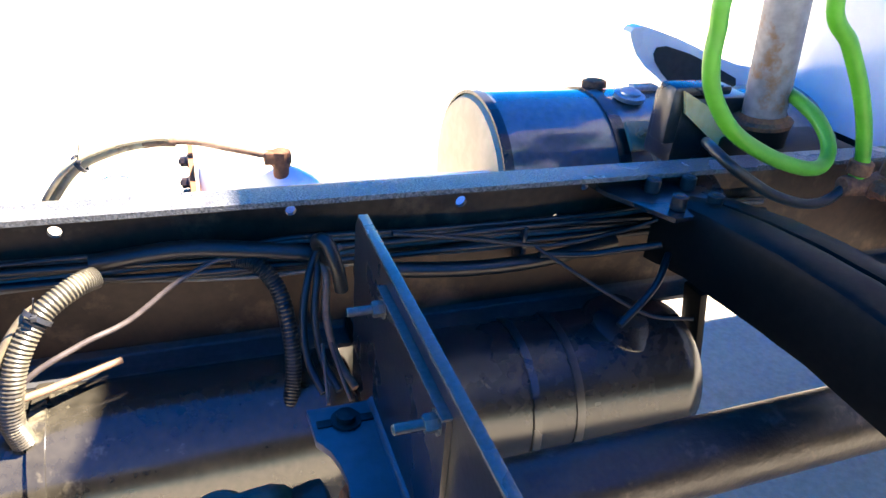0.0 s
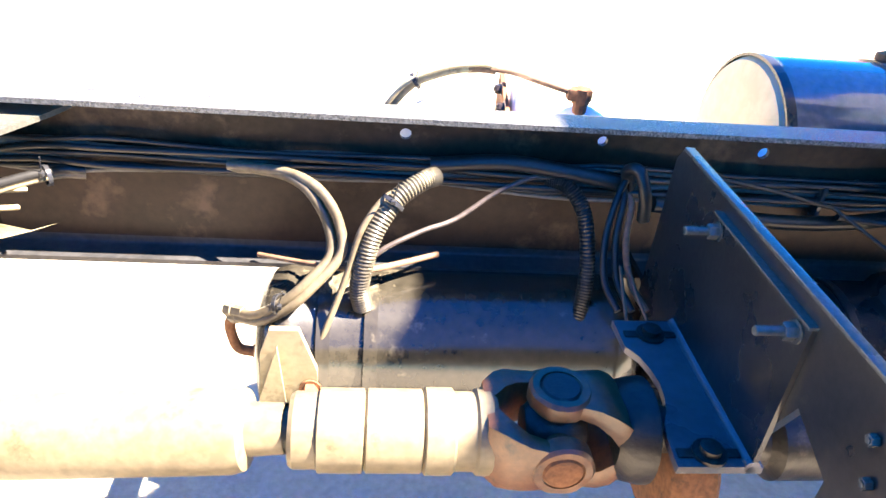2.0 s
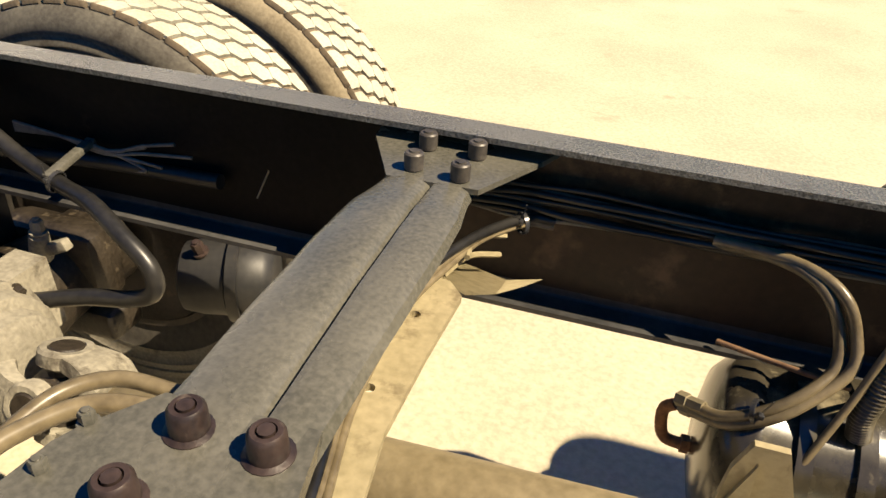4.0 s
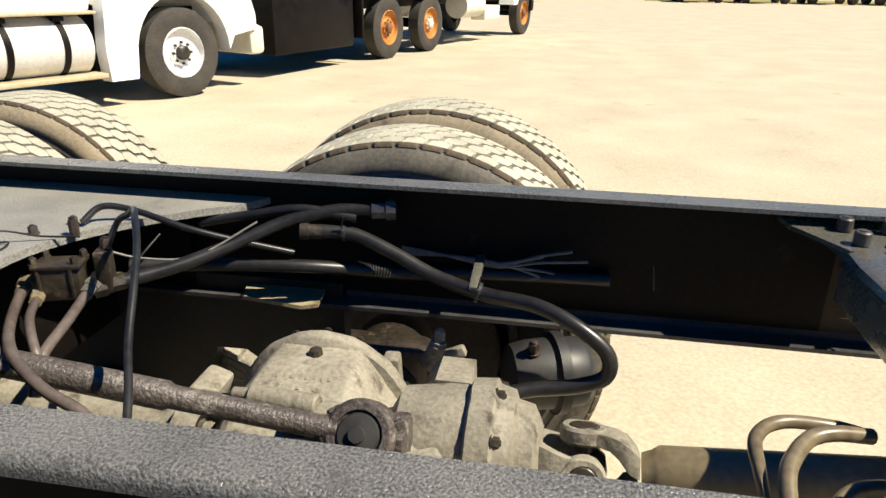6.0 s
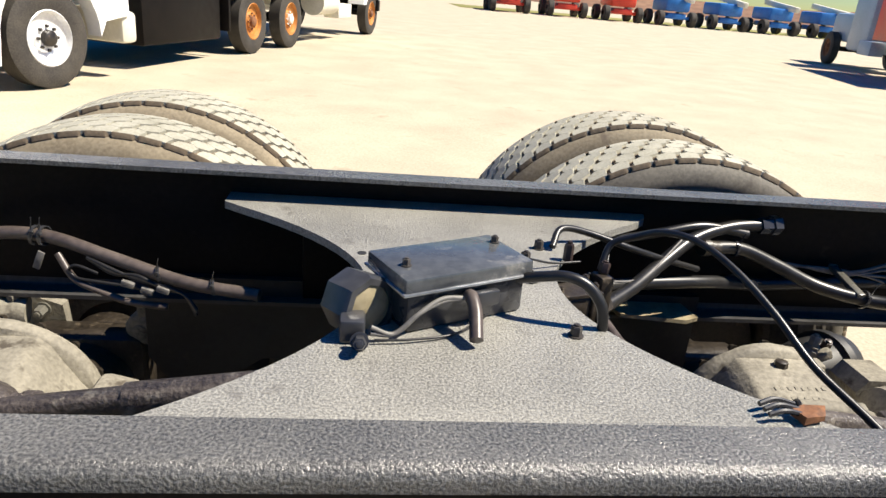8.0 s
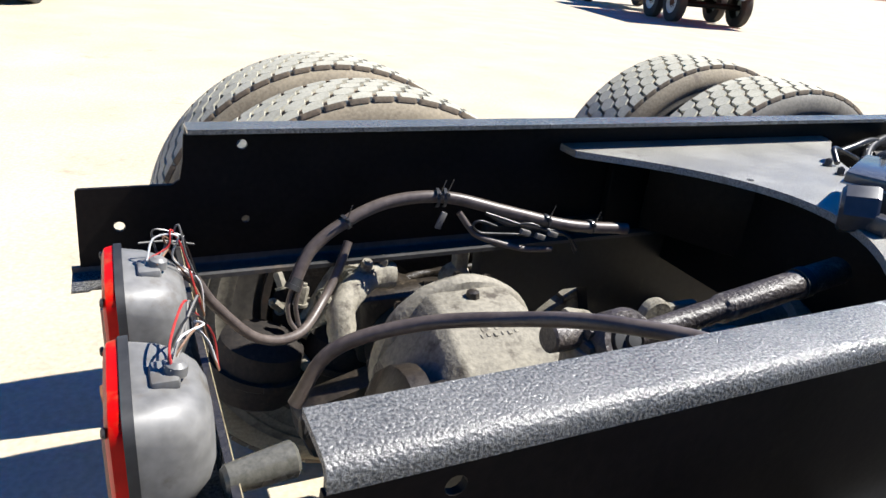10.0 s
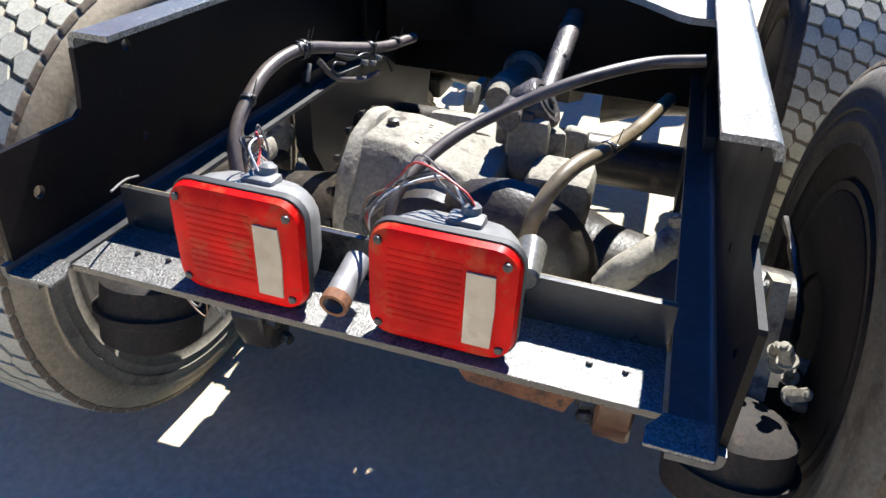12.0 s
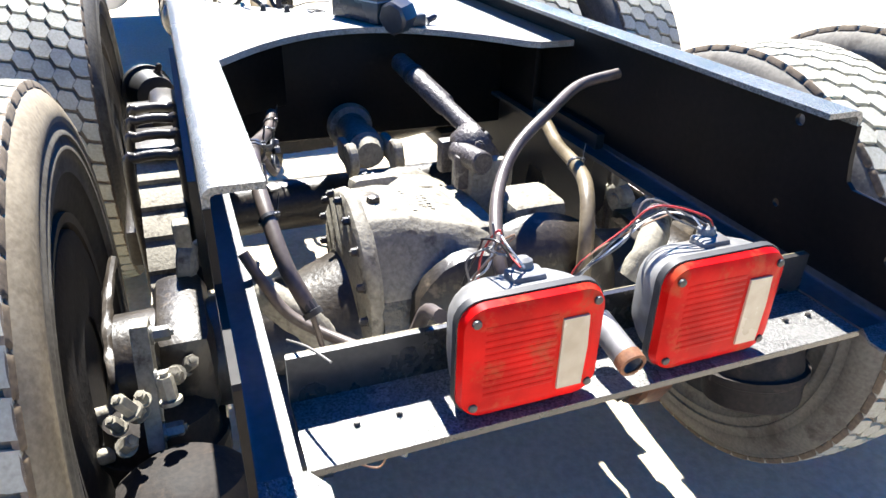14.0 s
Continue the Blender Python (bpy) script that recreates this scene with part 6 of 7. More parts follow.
box(bm, (-1.932 + 0.05 * s + 0.02, -0.038 - 0.05 * c, 0.982), (0.035, 0.012, 0.02), 0.003, (0, 0, rz))
part("cable_gland", bm, BLACKPLASTIC, cbox)
hose("cable", [(-1.913, -0.088, 0.986), (-1.911, -0.100, 0.989), (-1.908, -0.119, 0.978), (-1.909, -0.148, 0.957)], 0.0085, BROWNHOSE, "cut dusty cable end hanging from the box", "cable")
hose("cable", [(-1.862, -0.030, 0.985), (-1.816, -0.060, 1.004), (-1.787, -0.072, 1.010), (-1.761, -0.080, 1.001), (-1.742, -0.086, 0.977), (-1.736, -0.086, 0.945), (-1.733, -0.078, 0.912), (-1.722, -0.066, 0.885)], 0.0072, HOSE, "black cable from the box into the gap", "cable")
clampt = thing("hose_clamp", (-1.721, -0.071, 0.900), "small dull hose clamp with a wing bolt at the plate edge", "clamp")
bm = B()
lathe(bm, (-1.732, -0.079, 0.900), (0.25, 0.25, -1), [(0, 0.008), (0, 0.0105), (0.014, 0.0105), (0.014, 0.008)], 16)
box(bm, (-1.738, -0.088, 0.897), (0.040, 0.014, 0.004), 0.001, (0, 0, 20))
part("clamp_band", bm, WORN, clampt)
bm = B()
bolt(bm, (-1.712, -0.066, 0.902), (0.8, 0.3, 0.5), 0.008, 0.018)
box(bm, (-1.704, -0.062, 0.913), (0.006, 0.028, 0.014), 0.002, (0, 30, 15))
part("wing_bolt", bm, WORN, clampt)
hose("hose", [(-1.728, -0.084, 0.888), (-1.706, -0.098, 0.878), (-1.676, -0.112, 0.872), (-1.640, -0.120, 0.85)], 0.0065, BROWNHOSE, "short hose below the clamp", "hose", "hoses of the relay valve")
hose("wire", [(-1.653, 0.170, 0.867), (-1.633, 0.198, 0.899), (-1.619, 0.236, 0.924)], 0.002, HOSE, "thin black wire standing beside the valve", "wire")
for k in range(2):
    hose("wire", [(-2.032, -0.139, 0.965 - 0.008 * k), (-2.004, -0.133, 0.954), (-1.976, -0.123, 0.976), (-1.948, -0.107, 0.989 - 0.004 * k), (-1.916, -0.095, 0.986)], 0.003, WIRE, "grey wire from lamp to box", "wire", "wires on the plate")
hose("wire", [(-2.027, -0.144, 0.951), (-1.983, -0.138, 0.950), (-1.927, -0.116, 0.949), (-1.877, -0.057, 0.950)], 0.0016, HOSE, "thin black wire lying on the plate", "wire", "wires on the plate")
hose("wire", [(-1.818, 0.045, 0.947), (-1.808, 0.066, 0.951), (-1.818, 0.082, 0.947), (-1.792, 0.088, 0.950), (-1.786, 0.062, 0.947), (-1.802, 0.050, 0.947), (-1.818, 0.071, 0.948)], 0.0016, HOSE, "small tangle of thin wire on the plate", "wire", "wires on the plate")
slamp = thing("work_lamp", (-2.057, -0.104, 0.946), "small black octagonal lamp on a bent bracket", "lamp")
bm = B()
lathe(bm, (-2.064, -0.058, 0.965), (0.55, -0.75, 0.1), [(0, 0), (0, 0.034), (0.006, 0.04), (0.05, 0.042), (0.056, 0.038), (0.056, 0.03), (0.05, 0.03), (0.05, 0)], 8)
part("lamp_case", bm, BLACKPLASTIC, slamp)
bm = B()
lathe(bm, (-2.064 + 0.026, -0.058 - 0.036, 0.970), (0.55, -0.75, 0.1), [(0, 0.031), (0.008, 0.028), (0.012, 0.015), (0.013, 0)], 20)
part("lamp_lens", bm, DUSTY, slamp, "dull dusty lens")
bm = B()
box(bm, (-2.053, -0.129, 0.960), (0.03, 0.035, 0.03), 0.005)
bolt(bm, (-2.044, -0.155, 0.955), (0, -1, 0.4), 0.008, 0.025)
part("lamp_bracket", bm, BLACKPLASTIC, slamp)

# ---- hoses at the rear ----
hose("hose", [(-2.219, 0.258, 0.811), (-2.346, 0.282, 0.819), (-2.475, 0.313, 0.846), (-2.596, 0.338, 0.873), (-2.700, 0.348, 0.867), (-2.785, 0.345, 0.835), (-2.849, 0.335, 0.791), (-2.886, 0.311, 0.736)], 0.0118, BROWNHOSE, "thick black harness hose arching beside the rail", "hose", "hoses at the frame end", ends=((1, 0.022, 0.0142, RUBBERSEAL),))
for d in (0.0, 0.014):
    hose("cable", [(-2.884 + d, 0.313, 0.742), (-2.896 + d, 0.306, 0.705), (-2.894 + d, 0.300, 0.675), (-2.882 + d * 0.5, 0.292, 0.655)], 0.0042, BROWNHOSE, "thin cable leaving the harness hose", "cable", "hoses at the frame end")
tie((-2.598, 0.338, 0.873), 0.016, (1, -0.2, 0))
tie((-2.612, 0.339, 0.873), 0.016, (1, -0.2, 0))
tie((-2.785, 0.345, 0.835), 0.0125, (1, 0.3, 0.5))
tie((-2.395, 0.292, 0.828), 0.0125, (1, 0.2, 0.2))
tie((-2.30, 0.273, 0.816), 0.0125, (1, 0.2, 0.1))
hose("hose", [(-2.572, 0.322, 0.847), (-2.541, 0.305, 0.808), (-2.495, 0.295, 0.790), (-2.443, 0.284, 0.777), (-2.38, 0.28, 0.772)], 0.0062, BROWNHOSE, "short hose hanging below the harness hose", "hose", "hoses at the frame end")
hose("cable", [(-2.50, 0.300, 0.822), (-2.535, 0.303, 0.834), (-2.548, 0.304, 0.825), (-2.535, 0.300, 0.812), (-2.50, 0.296, 0.808), (-2.46, 0.290, 0.806), (-2.41, 0.284, 0.800)], 0.0028, HOSE, "thin looped wire under the harness hose", "wire", "hoses at the frame end")
for k in range(3):
    hose("cable", [(-2.52, 0.312, 0.846), (-2.475, 0.298, 0.832 - 0.004 * k), (-2.43, 0.288, 0.818 + 0.004 * k), (-2.385, 0.280, 0.812 - 0.003 * k), (-2.35, 0.274, 0.800), (-2.328, 0.268, 0.775 - 0.006 * k)], 0.0032, DUSTHOSE if k == 1 else HOSE, "loose cable tied under the harness hose", "cable", "hoses at the frame end")
for x, y, z in ((-2.445, 0.282, 0.812), (-2.412, 0.278, 0.802), (-2.385, 0.276, 0.806)):
    bm = B()
    box(bm, (x, y, z), (0.022, 0.010, 0.011), 0.002, (0, 18, 0))
    single("wire_connector", bm, WIRE, "small grey wire connector under the harness hose", "connector", "wire connectors")
bm = B()
box(bm, (-2.606, 0.325, 0.832), (0.012, 0.004, 0.034), 0.001, (0, 22, 0))
single("tag", bm, WIRE, "small pale tag hanging from the hose", "tag")
hose("hose", [(-2.558, -0.368, 0.937), (-2.563, -0.281, 0.922), (-2.631, -0.183, 0.901), (-2.692, -0.085, 0.860), (-2.791, -0.008, 0.824), (-2.895, 0.034, 0.776), (-2.950, 0.030, 0.699)], 0.0105, BROWNHOSE, "grey-black hose arching from rail to lamps", "hose", "hoses at the frame end")
hose("hose", [(-2.339, -0.331, 0.794), (-2.497, -0.283, 0.782), (-2.639, -0.243, 0.793), (-2.747, -0.200, 0.797), (-2.814, -0.167, 0.753), (-2.845, -0.150, 0.665), (-2.850, -0.145, 0.580)], 0.0135, DUSTHOSE, "dusty hose with a taped joint above the axle", "hose", "hoses at the frame end")
tie((-2.640, -0.243, 0.793), 0.014, (1, -0.3, 0.1))
hose("hose", [(-3.10, 0.205, 0.842), (-3.06, 0.207, 0.824), (-3.029, 0.212, 0.771), (-2.964, 0.220, 0.697), (-2.888, 0.259, 0.670), (-2.824, 0.331, 0.693), (-2.785, 0.366, 0.742), (-2.765, 0.385, 0.778)], 0.0085, BROWNHOSE, "black hose sagging behind the end crossmember", "hose", "hoses at the frame end")
for k, (dy, dz, m) in enumerate(((0.0, 0.0, WIRE), (0.018, 0.03, WIRE), (0.036, -0.012, BROWNWIRE), (0.05, 0.02, WIRE))):
    hose("wire", [(-3.048, 0.268 + dy * 0.3, 0.775), (-3.05, 0.29 + dy, 0.715), (-3.058, 0.268 + dy * 1.3, 0.652 + dz), (-3.066, 0.235 + dy, 0.610 + dz * 0.5), (-3.072, 0.245 + dy * 0.4, 0.662), (-3.056, 0.258 + dy * 0.5, 0.735)], 0.0014, m, "thin pale wire dangling in a loop below the crossmember", "wire", "dangling wires", seg=6)
hose("wire", [(-3.040, 0.365, 0.807), (-3.082, 0.349, 0.823), (-3.125, 0.333, 0.830)], 0.0016, WIRE, "stiff grey wire on the crossmember", "wire")

# ---- things behind the cab ----
stand = thing("hose_pole", (1.532, 0.50, 0.98), "galvanised pole with rusty foot carrying air lines", "pole")
bm = B()
cyl(bm, (1.532, 0.50, 1.045), (1.437, 0.50, 1.84), 0.0395, 0.0395, 28)
part("pole_tube", bm, GALV, stand, "galvanised grey pipe with rust stains")
bm = B()
lathe(bm, (1.533, 0.50, 1.03), (-0.12, 0, 1), [(0, 0), (0, 0.054), (0.008, 0.056), (0.013, 0.046), (0.022, 0.042)], 24)
part("foot_flange", bm, RUST, stand, "rusty foot flange")
bm = B()
cyl(bm, (1.535, 0.50, 0.99), (1.533, 0.50, 1.032), 0.05, 0.052, 20, 0.003)
box(bm, (1.60, 0.50, 0.93), (0.26, 0.13, 0.13), 0.008)
part("foot_bracket", bm, PAINT, stand, "black mounting foot beside the rail")


def green_line(pts, label):
    return hose("air_line", pts, 0.0125, GREEN, label, "air line", "green air lines", seg=14)


green_line([(1.72, 0.36, 2.0), (1.36, 0.32, 1.62), (1.205, 0.30, 1.34), (1.197, 0.30, 1.239), (1.205, 0.30, 1.184), (1.228, 0.30, 1.142), (1.279, 0.30, 1.092), (1.36, 0.30, 1.051), (1.441, 0.30, 1.025), (1.495, 0.31, 1.022), (1.525, 0.335, 1.045), (1.535, 0.38, 1.075), (1.545, 0.44, 1.09), (1.59, 0.53, 1.09), (1.625, 0.58, 1.12), (1.61, 0.58, 1.20), (1.595, 0.575, 1.30), (1.57, 0.57, 1.45)], "bright green air line looped round the pole")
green_line([(1.62, 0.30, 1.75), (1.40, 0.30, 1.45), (1.392, 0.30, 1.287), (1.45, 0.30, 1.223), (1.506, 0.30, 1.153), (1.548, 0.30, 1.085), (1.573, 0.30, 1.024), (1.57, 0.30, 0.995)], "bright green air line hanging down to its coupling")
bm = B()
cyl(bm, (1.572, 0.30, 1.005), (1.573, 0.30, 1.03), 0.02, 0.02, 12, 0.003)
cyl(bm, (1.545, 0.30, 0.985), (1.70, 0.29, 0.985), 0.018, 0.024, 14, 0.004)
bolt(bm, (1.60, 0.28, 0.985), (0, -1, 0), 0.014, 0.03)
bolt(bm, (1.63, 0.29, 1.0), (0, 0, 1), 0.014, 0.03)
single("hose_coupling", bm, RUST, "worn rusty silver air line coupling", "coupling")
hose("hose", [(1.34, 0.42, 1.03), (1.30, 0.36, 1.045), (1.30, 0.315, 1.035), (1.335, 0.30, 1.012), (1.40, 0.30, 0.979), (1.47, 0.30, 0.958), (1.52, 0.30, 0.959), (1.556, 0.30, 0.982)], 0.009, HOSE, "black hose curving to the coupling", "hose")

fuel = thing("fuel_tank", (1.8, 0.86, 0.56), "black fuel tank with a dull aluminium end and steel strap", "fuel tank")
FX, FY, FZ, FR = 1.085, 0.88, 0.765, 0.214
bm = B()
lathe(bm, (FX, FY, FZ), (1, 0, 0), [(0.03, FR - 0.006), (0.03, FR), (1.6, FR), (1.6, 0.0)], 56)
# Sky sheen on the shell is put into its grey base colour.
part("tank_shell", bm, FUELSHEEN, fuel, "glossy black tank shell, greyed for sky sheen")
bm = B()
lathe(bm, (FX, FY, FZ), (1, 0, 0), [(0.0, 0), (0.001, FR - 0.05), (0.008, FR - 0.014), (0.024, FR - 0.004), (0.031, FR - 0.006)], 56)
part("tank_end", bm, ALUM, fuel, "dull aluminium tank end, yellowed for ground bounce")
bm = B()
lathe(bm, (FX + 0.015, FY, FZ), (1, 0, 0), [(0, FR - 0.004), (0.0, FR + 0.003), (0.022, FR + 0.003), (0.022, FR - 0.004)], 56)
part("end_rim", bm, TANK, fuel)
for x in (1.375, 2.1):
    bm = B()
    lathe(bm, (x, FY, FZ), (1, 0, 0), [(0, FR), (0.0, FR + 0.005), (0.030, FR + 0.005), (0.030, FR)], 56)
    part("tank_strap", bm, GLOSSBLACK, fuel, "black steel strap")
bm = B()
box(bm, (1.43, 0.715, 0.930), (0.07, 0.07, 0.012), 0.003, (45, 0, 0))
bolt(bm, (1.42, 0.705, 0.940), (0, -0.7, 0.7), 0.01, 0.02)
box(bm, (1.44, 0.655, 0.900), (0.018, 0.13, 0.014), 0.003, (35, 0, 0))
part("strap_bracket", bm, DUSTY, fuel, "dusty strap bracket")
bm = B()
lathe(bm, (1.42, 0.92, 0.968), (0, 0.1, 1), [(0, 0.022), (0.010, 0.022), (0.012, 0.030), (0.026, 0.029), (0.030, 0.018), (0.030, 0)], 20)
part("filler_cap", bm, RUST, fuel, "brown filler cap")
bm = B()
lathe(bm, (1.46, 0.83, 0.978), (0, -0.15, 1), [(0, 0.036), (0.010, 0.036), (0.013, 0.025), (0.018, 0.024), (0.018, 0)], 20)
box(bm, (1.53, 0.88, 0.988), (0.07, 0.03, 0.014), 0.005)
part("sender_plate", bm, STEEL, fuel, "metal sender plate")
bm = B()
tube(bm, [(1.10, 0.662, 0.845), (1.25, 0.662, 0.845), (1.40, 0.662, 0.846)], 0.002, 6)
part("seam", bm, WORN, fuel, "thin pale line along the shell")
bt = thing("battery_box", (1.43, 0.56, 0.93), "black battery box with a tan side brightened as if sunlit", "battery box")
bm = B()
box(bm, (1.46, 0.59, 1.0), (0.17, 0.09, 0.135), 0.01)
part("case", bm, GLOSSBLACK, bt)
bm = B()
box(bm, (1.358, 0.56, 1.035), (0.03, 0.05, 0.11), 0.008)
box(bm, (1.41, 0.56, 1.083), (0.13, 0.05, 0.018), 0.006)
part("hold_down", bm, GLOSSBLACK, bt, "black hold-down bar")
# Reflected sun on this panel is put into its bright base colour.
bm = B()
prism(bm, [(1.36, 1.087), (1.441, 1.047), (1.513, 0.976), (1.472, 0.974), (1.373, 1.044)], "xz", 0.527, 0.533)
part("side_panel", bm, TANPANEL, bt, "tan side panel, brightened for reflected sun")

cab = thing("truck_cab", (3.2, 0, 0.9), "white truck cab with rounded rear corners", "truck cab")
bm = B()
w, r = 1.0, 0.16
poly = [(2.0 + r - r * math.cos(a), w - r + r * math.sin(a)) for a in (0, 0.4, 0.8, 1.2, math.pi / 2)]
poly = poly + [(4.6, w)] + [(4.6, -w)] + [(x, -y) for x, y in poly[::-1]]
prism(bm, poly, "xy", 0.915, 2.10)
part("cab_shell", bm, WHITE, cab, "glossy white cab shell", 40)
# Roof is out of view; its outline is set by the shadow it must cast.
bm = B()
prism(bm, [(-0.72, 2.102), (0.715, 2.102), (0.712, 2.52), (0.695, 2.60), (0.655, 2.655), (0.58, 2.685), (0.47, 2.71), (0.38, 2.78), (0.28, 2.87), (-0.60, 2.87), (-0.69, 2.80), (-0.72, 2.70)], "yz", 2.0, 4.4)
part("cab_roof", bm, WHITE, cab, "white raised cab roof, unseen, shaped to its shadow", 40)
bm = B()
prism(bm, [(x + 0.01, y * 0.98) for x, y in poly], "xy", 0.74, 0.913)
part("cab_sill", bm, PAINT, cab, "dark cab sill")
bm = B()
box(bm, (1.997, 0.0, 2.2), (0.01, 1.1, 0.5), 0.004)
part("rear_window", bm, TANK, cab, "dark rear window")
fair = thing("side_fairing", (1.9, 1.0, 0.96), "white rounded fairing with a dark panel for its mouth", "fairing")
lip = [(1.652, 0.962), (1.632, 0.982), (1.576, 1.017), (1.543, 1.049), (1.522, 1.083), (1.516, 1.099), (1.523, 1.109), (1.543, 1.114), (1.585, 1.106), (1.657, 1.086), (1.754, 1.052), (1.866, 1.018), (2.3, 0.96)]
mouth = [(1.66, 0.976), (1.628, 1.003), (1.604, 1.028), (1.594, 1.049), (1.600, 1.064), (1.629, 1.067), (1.703, 1.048), (1.793, 1.015), (1.867, 0.984), (1.874, 0.966)]
bm = B()
prism(bm, lip, "xz", 0.955, 0.99)
part("fairing_skin", bm, WHITE, fair, "white glossy fairing", 40)
# Flat black panel stands in for the shaded inside of the fairing.
bm = B()
prism(bm, mouth, "xz", 0.950, 0.956)
part("fairing_mouth", bm, RUBBERSEAL, fair, "black panel for the fairing's shaded opening")

# hoses below the passenger end of the rear crossmember
hose("hose", [(-0.40, -0.03, 0.84), (-0.446, -0.045, 0.857), (-0.507, -0.051, 0.86), (-0.545, -0.087, 0.86), (-0.556, -0.149, 0.855), (-0.564, -0.24, 0.84), (-0.57, -0.34, 0.80)], 0.0085, DUSTHOSE, "dusty brown hose below the crossmember plate", "hose", "hoses below the crossmember")
HOSE_RUN = [(-0.42, -0.08, 0.872), (-0.466, -0.094, 0.88), (-0.497, -0.11, 0.88), (-0.523, -0.145, 0.878), (-0.538, -0.181, 0.872), (-0.546, -0.25, 0.85), (-0.55, -0.34, 0.81)]
hose("hose", HOSE_RUN, 0.0095, DUSTHOSE, "dusty brown hose below the crossmember plate", "hose", "hoses below the crossmember")
hose("hose", [(p[0] + 0.03, p[1] - 0.05, p[2] - 0.03) for p in HOSE_RUN], 0.0085, DUSTHOSE, "dusty brown hose below the crossmember plate", "hose", "hoses below the crossmember")


# ---- parked trucks and lifts across the yard ----
def road_wheel(parent, x, y, side, r, rim_mat, hub_mat, label=""):
    bm = B()
    w = 0.13
    lathe(bm, (x, y, r), (0, side, 0), [(-w, r * 0.56), (-w, r * 0.9), (-w * 0.8, r), (w * 0.8, r), (w, r * 0.9), (w * 1.02, r * 0.72), (w * 0.9, r * 0.57)], 40)
    t = part("wheel", bm, BLACKTYRE, parent, label)
    bm = B()
    lathe(bm, (x, y, r), (0, side, 0), [(w * 0.9, r * 0.57), (w * 0.95, r * 0.55), (w * 0.5, r * 0.50), (w * 0.35, r * 0.3), (w * 0.6, r * 0.26), (w * 0.6, 0)], 32)
    part("rim", bm, rim_mat, t)
    bm = B()
    lathe(bm, (x, y + side * w * 0.6, r), (0, side, 0), [(0, r * 0.17), (0.05, r * 0.16), (0.07, r * 0.1), (0.07, 0)], 16)
    for k in range(8):
        a = k * math.tau / 8
        lathe(bm, (x + r * 0.24 * math.cos(a), y + side * w * 0.55, r + r * 0.24 * math.sin(a)), (0, side, 0), [(0, 0.018), (0.03, 0.016), (0.03, 0)], 6)
    part("hub", bm, hub_mat, t)
    return t


def head(dx, dy):
    return math.degrees(math.atan2(dy, dx))


# white highway truck: own axes, x ahead, its right side towards the yard's middle
wt = thing("highway_truck", (-5.35 - 0.92 * 1.08, 6.85 + 0.39 * 1.08, 0), "white highway truck with polished fuel tank, parked", "truck", turn=head(0.39, 0.92))
road_wheel(wt, 0, -1.0, -1, 0.50, WHITERIM, DARKCAST, "black tyre on a polished white wheel")
road_wheel(wt, 0, 1.0, 1, 0.50, WHITERIM, DARKCAST)
for x in (-4.2, -5.5):
    for s in (1, -1):
        road_wheel(wt, x, 0.95 * s, s, 0.50, WHITERIM, DARKCAST)
for s in (1, -1):
    bm = B()
    arch = [(0.62 * math.cos(a) * 1.02, 0.50 + 0.66 * math.sin(a)) for a in [math.pi * k / 16 for k in range(17)]]
    outer = [(-0.98, 0.28), (-1.0, 0.6), (-0.95, 1.15), (-0.6, 1.5), (0.5, 1.5), (0.98, 1.2), (1.08, 0.9), (1.08, 0.72), (0.72, 0.66)]
    prism(bm, outer[:1] + [(-0.66, 0.28)] + arch[::-1][0:] + outer[::-1][0:-1], "xz", 1.0 * s, 1.18 * s)
    part("fender", bm, WHITE, wt, "white wheel fender", 40)
bm = B()
prism(bm, [(-1.0, 1.0), (-1.0, 1.9), (0.9, 1.6), (1.15, 1.2), (1.15, 0.8), (0.7, 0.8), (0.7, 1.25), (-0.7, 1.25)], "xz", -0.85, 0.85)
part("hood", bm, WHITE, wt, "white hood", 40)
bm = B()
box(bm, (-2.1, 0, 1.9), (2.2, 2.2, 1.9), 0.12)
part("cab_shell", bm, WHITE, wt, "white cab")
bm = B()
box(bm, (1.12, 0, 0.58), (0.25, 2.3, 0.36), 0.06)
part("bumper", bm, CREAM, wt, "cream bumper end")
for s in (1, -1):
    bm = B()
    lathe(bm, (-3.0, 0.92 * s, 0.66), (1, 0, 0), [(0, 0), (0.01, 0.25), (0.04, 0.29), (1.86, 0.29), (1.89, 0.25), (1.9, 0)], 36)
    ft = part("fuel_tank", bm, WHITERIM, wt, "polished fuel tank")
    for x in (-2.6, -2.0, -1.45):
        bm = B()
        lathe(bm, (x, 0.92 * s, 0.66), (1, 0, 0), [(0, 0.29), (0, 0.302), (0.06, 0.302), (0.06, 0.29)], 36)
        box(bm, (x + 0.03, 1.1 * s, 0.93), (0.1, 0.1, 0.05), 0.01)
        part("tank_strap", bm, PAINT, ft)
    bm = B()
    box(bm, (-2.05, 1.13 * s, 0.36), (2.0, 0.24, 0.05), 0.012)
    box(bm, (-2.05, 1.05 * s, 0.98), (2.0, 0.3, 0.03), 0.01)
    part("step", bm, ALUM, wt, "aluminium step")
for s in (1, -1):
    part("chassis_rail", box(B(), (-2.8, 0.42 * s, 0.85), (7.0, 0.08, 0.26), 0.01), PAINT, wt)
part("engine_sump", box(B(), (-0.2, 0, 0.6), (1.4, 0.9, 0.4), 0.05), PAINT, wt)
part("front_axle", cyl(B(), (0, -1.0, 0.5), (0, 1.0, 0.5), 0.06), PAINT, wt)

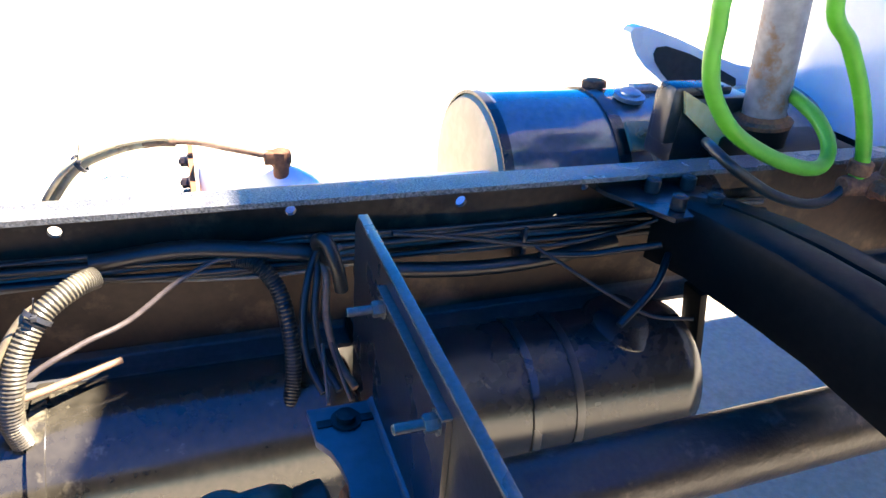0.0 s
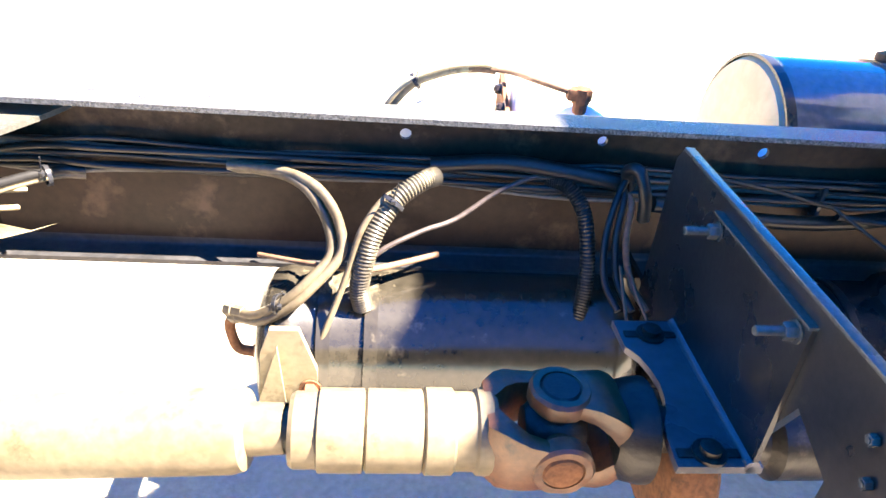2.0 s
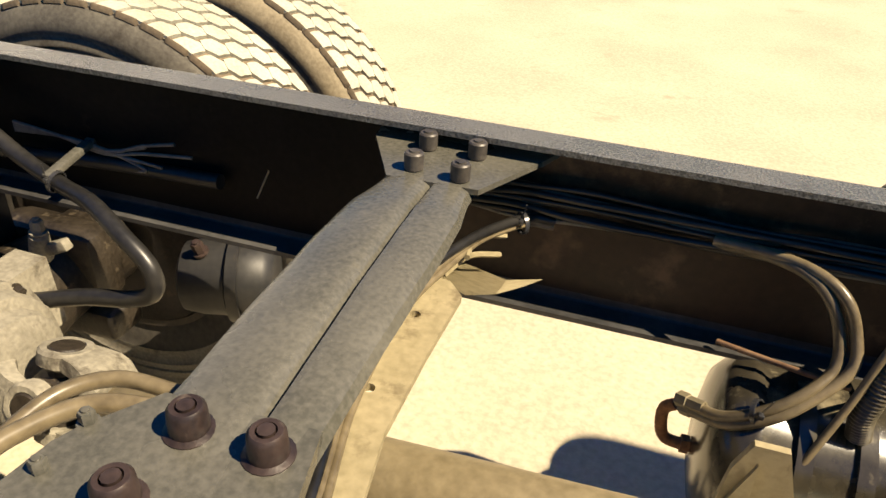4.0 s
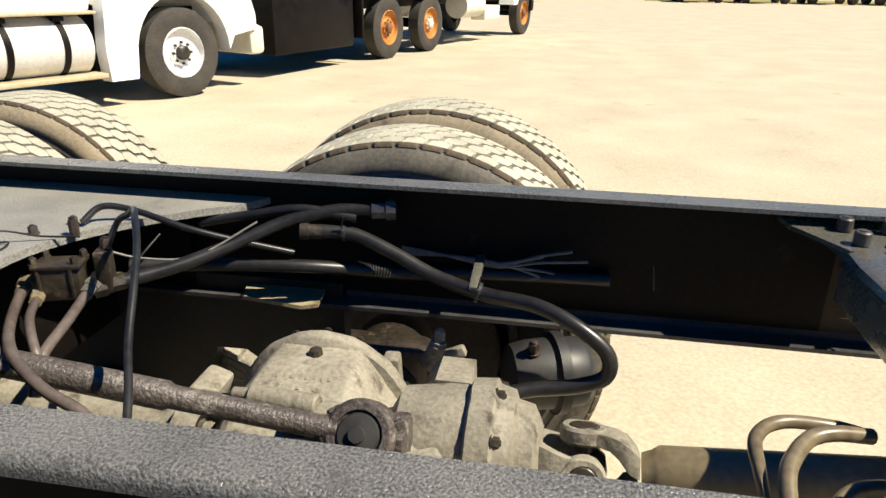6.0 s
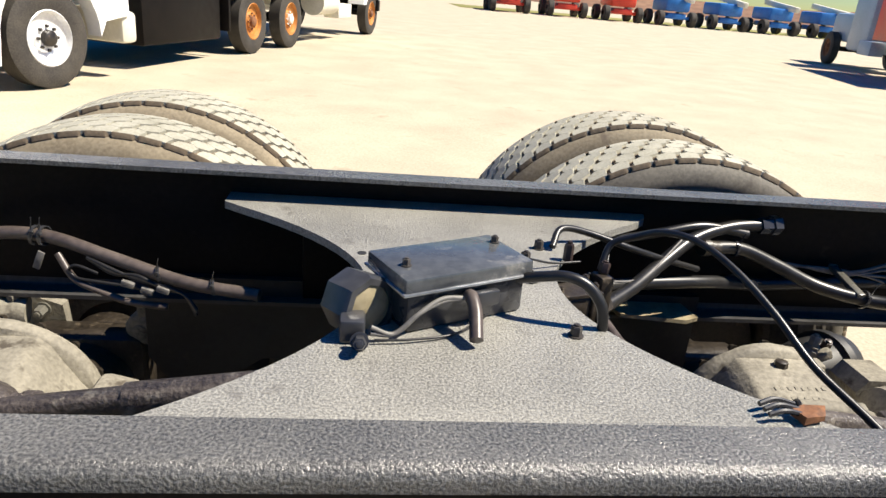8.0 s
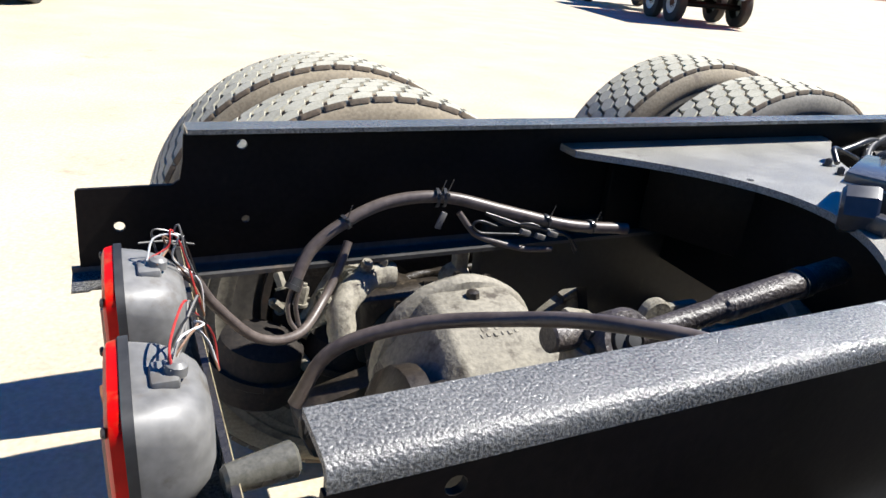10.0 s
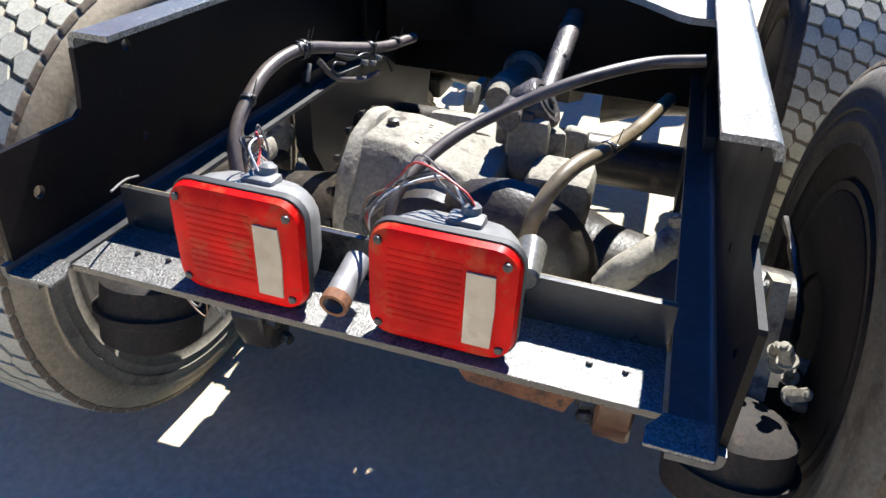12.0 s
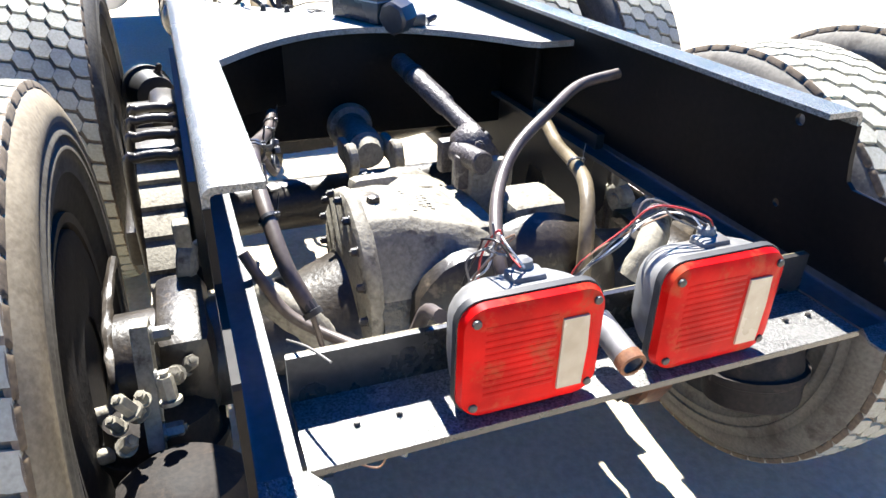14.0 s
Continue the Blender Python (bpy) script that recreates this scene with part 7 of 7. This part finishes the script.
dt = thing("dump_truck", (-4.1 - 0.96 * 1.05, 11.55 + 0.28 * 1.05, 0), "dark dump truck with orange-rusted wheels, parked", "truck", turn=head(0.28, 0.96))
for x in (0.0, 1.60, 6.9):
    for s in (1, -1):
        road_wheel(dt, x, 1.0 * s, s, 0.52, ORANGERIM, WHITERIM if x == 1.60 else RUST, "dusty tyre on an orange rusted rim")
dump = part("dump_body", box(B(), (0.9, 0, 1.75), (4.8, 2.4, 1.3), 0.03), DARKBODY, dt, "dark rusty brown dump body")
for k in range(6):
    for s in (1, -1):
        part("body_post", box(B(), (-1.3 + 0.88 * k, 1.22 * s, 1.75), (0.12, 0.06, 1.25), 0.01), DARKBODY, dump)
for s in (1, -1):
    part("chassis_rail", box(B(), (2.4, 0.42 * s, 0.95), (8.6, 0.1, 0.28), 0.01), PAINT, dt)
for x, q in ((0, 0.09), (1.60, 0.09), (6.9, 0.07)):
    part("truck_axle", cyl(B(), (x, -1, 0.52), (x, 1, 0.52), q), PAINT, dt)
part("mud_flap", box(B(), (-0.9, 0, 0.75), (0.06, 2.3, 0.7), 0.01), PAINT, dt, "black mud flap")
part("side_box", box(B(), (-0.2, 0.8, 0.7), (1.2, 0.5, 0.5), 0.03), PAINT, dt)
# Plain block added for the dark mass behind the rear wheels.
part("tail_box", box(B(), (-2.1, 0, 0.85), (2.0, 2.2, 1.1), 0.03), PAINT, dt, "black block added for the dark mass behind the wheels")
part("cab_shell", box(B(), (4.7, 0, 1.9), (1.6, 2.2, 1.6), 0.1), WHITE, dt, "white cab")
part("hood", box(B(), (6.3, 0, 1.45), (1.7, 1.6, 0.9), 0.1), WHITE, dt, "white hood")
for s in (1, -1):
    bm = B()
    prism(bm, [(5.9, 0.75), (6.05, 1.25), (7.0, 1.3), (7.4, 1.1), (7.4, 0.85), (7.25, 0.85), (7.0, 1.1), (6.4, 1.1), (6.15, 0.75)], "xz", 0.8 * s, 1.2 * s)
    part("fender", bm, WHITE, dt, "white fender")
bm = B()
box(bm, (7.3, 0, 0.72), (0.2, 2.4, 0.3), 0.04)
part("bumper", bm, PAINT, dt, "black bumper")
for s in (1, -1):
    bm = B()
    lathe(bm, (3.1, 0.95 * s, 0.80), (1, 0, 0), [(0, 0), (0.01, 0.26), (1.0, 0.26), (1.01, 0)], 24)
    part("side_tank", bm, CREAM, dt, "cream side tank")
    part("step_box", box(B(), (4.6, 1.0 * s, 0.62), (0.9, 0.35, 0.3), 0.02), CREAM, dt)

rt = thing("dump_truck", (11.89 + 1.05 * 0.965, 16.6 - 1.05 * 0.26, 0), "pale blue truck with red dump body, parked", "truck", turn=head(0.26, 0.965))
for x in (0.0, -1.35, 5.5):
    for s in (1, -1):
        road_wheel(rt, x, 1.0 * s, s, 0.52, CREAM if x < 5 else RUST, RUST, "dusty tyre on a cream rim")
bm = B()
box(bm, (-0.4, 0, 1.7), (4.6, 2.4, 1.5), 0.04)
part("dump_body", bm, REDPAINT, rt, "red dump body")
for k in range(5):
    box_ = B()
    box(box_, (0.9 - 0.62 * k, 1.215, 1.62), (0.34, 0.012, 0.12), 0.002)
    part("side_mark", box_, WHITE, rt, "pale stencilled bars")
part("cab_shell", box(B(), (3.3, 0, 1.5), (1.5, 2.2, 1.9), 0.12), PALEBLUE, rt, "pale blue cab")
part("hood", box(B(), (5.2, 0, 1.2), (2.2, 1.7, 0.9), 0.12), PALEBLUE, rt, "pale blue hood")
for s in (1, -1):
    part("chassis_rail", box(B(), (1.8, 0.42 * s, 0.9), (8.4, 0.1, 0.28), 0.01), PALEBLUE, rt)
    part("side_box", box(B(), (2.4, 0.95 * s, 0.7), (0.9, 0.4, 0.4), 0.02), PALEBLUE, rt)
for x in (0.0, -1.35, 5.5):
    part("truck_axle", cyl(B(), (x, -1, 0.52), (x, 1, 0.52), 0.08), PAINT, rt)


def boom_lift(x, y, mat, name):
    t = thing("boom_lift", (x + 0.13, y, 0), f"{name} boom lift with black tyres, parked in a row", "boom lift", "parked boom lifts", turn=0)
    for wx in (-1.25, 1.25):
        for wy in (-1.0, 1.4):
            bm = B()
            lathe(bm, (wx - 0.22, wy, 0.55), (1, 0, 0), [(0, 0.2), (0, 0.5), (0.06, 0.55), (0.38, 0.55), (0.44, 0.5), (0.44, 0.2), (0.38, 0)], 24)
            part("lift_wheel", bm, BLACKTYRE, t)
    bm = B()
    box(bm, (0, 0.2, 0.75), (1.5, 2.6, 0.35), 0.08)
    box(bm, (0, -0.98, 0.62), (2.1, 0.25, 0.22), 0.05)
    part("lift_chassis", bm, mat, t)
    bm = B()
    box(bm, (0, 0.3, 1.5), (1.9, 2.9, 0.9), 0.15)
    part("turret", bm, mat, t)
    bm = B()
    box(bm, (0.55, 0.2, 2.15), (0.35, 4.8, 0.4), 0.05, (6, 0, 0))
    part("boom", bm, CREAM, t)
    return t


row = [(REDPAINT, "red"), (REDPAINT, "red"), (REDPAINT, "red"), (BLUEPAINT, "blue"), (BLUEPAINT, "blue"), (BLUEPAINT, "blue"), (BLUEPAINT, "blue"), (REDPAINT, "red")]
for k, (m, nm) in enumerate(row):
    boom_lift(7.6 + 4.3 * k, 52 + 0.3 * k, m, nm)
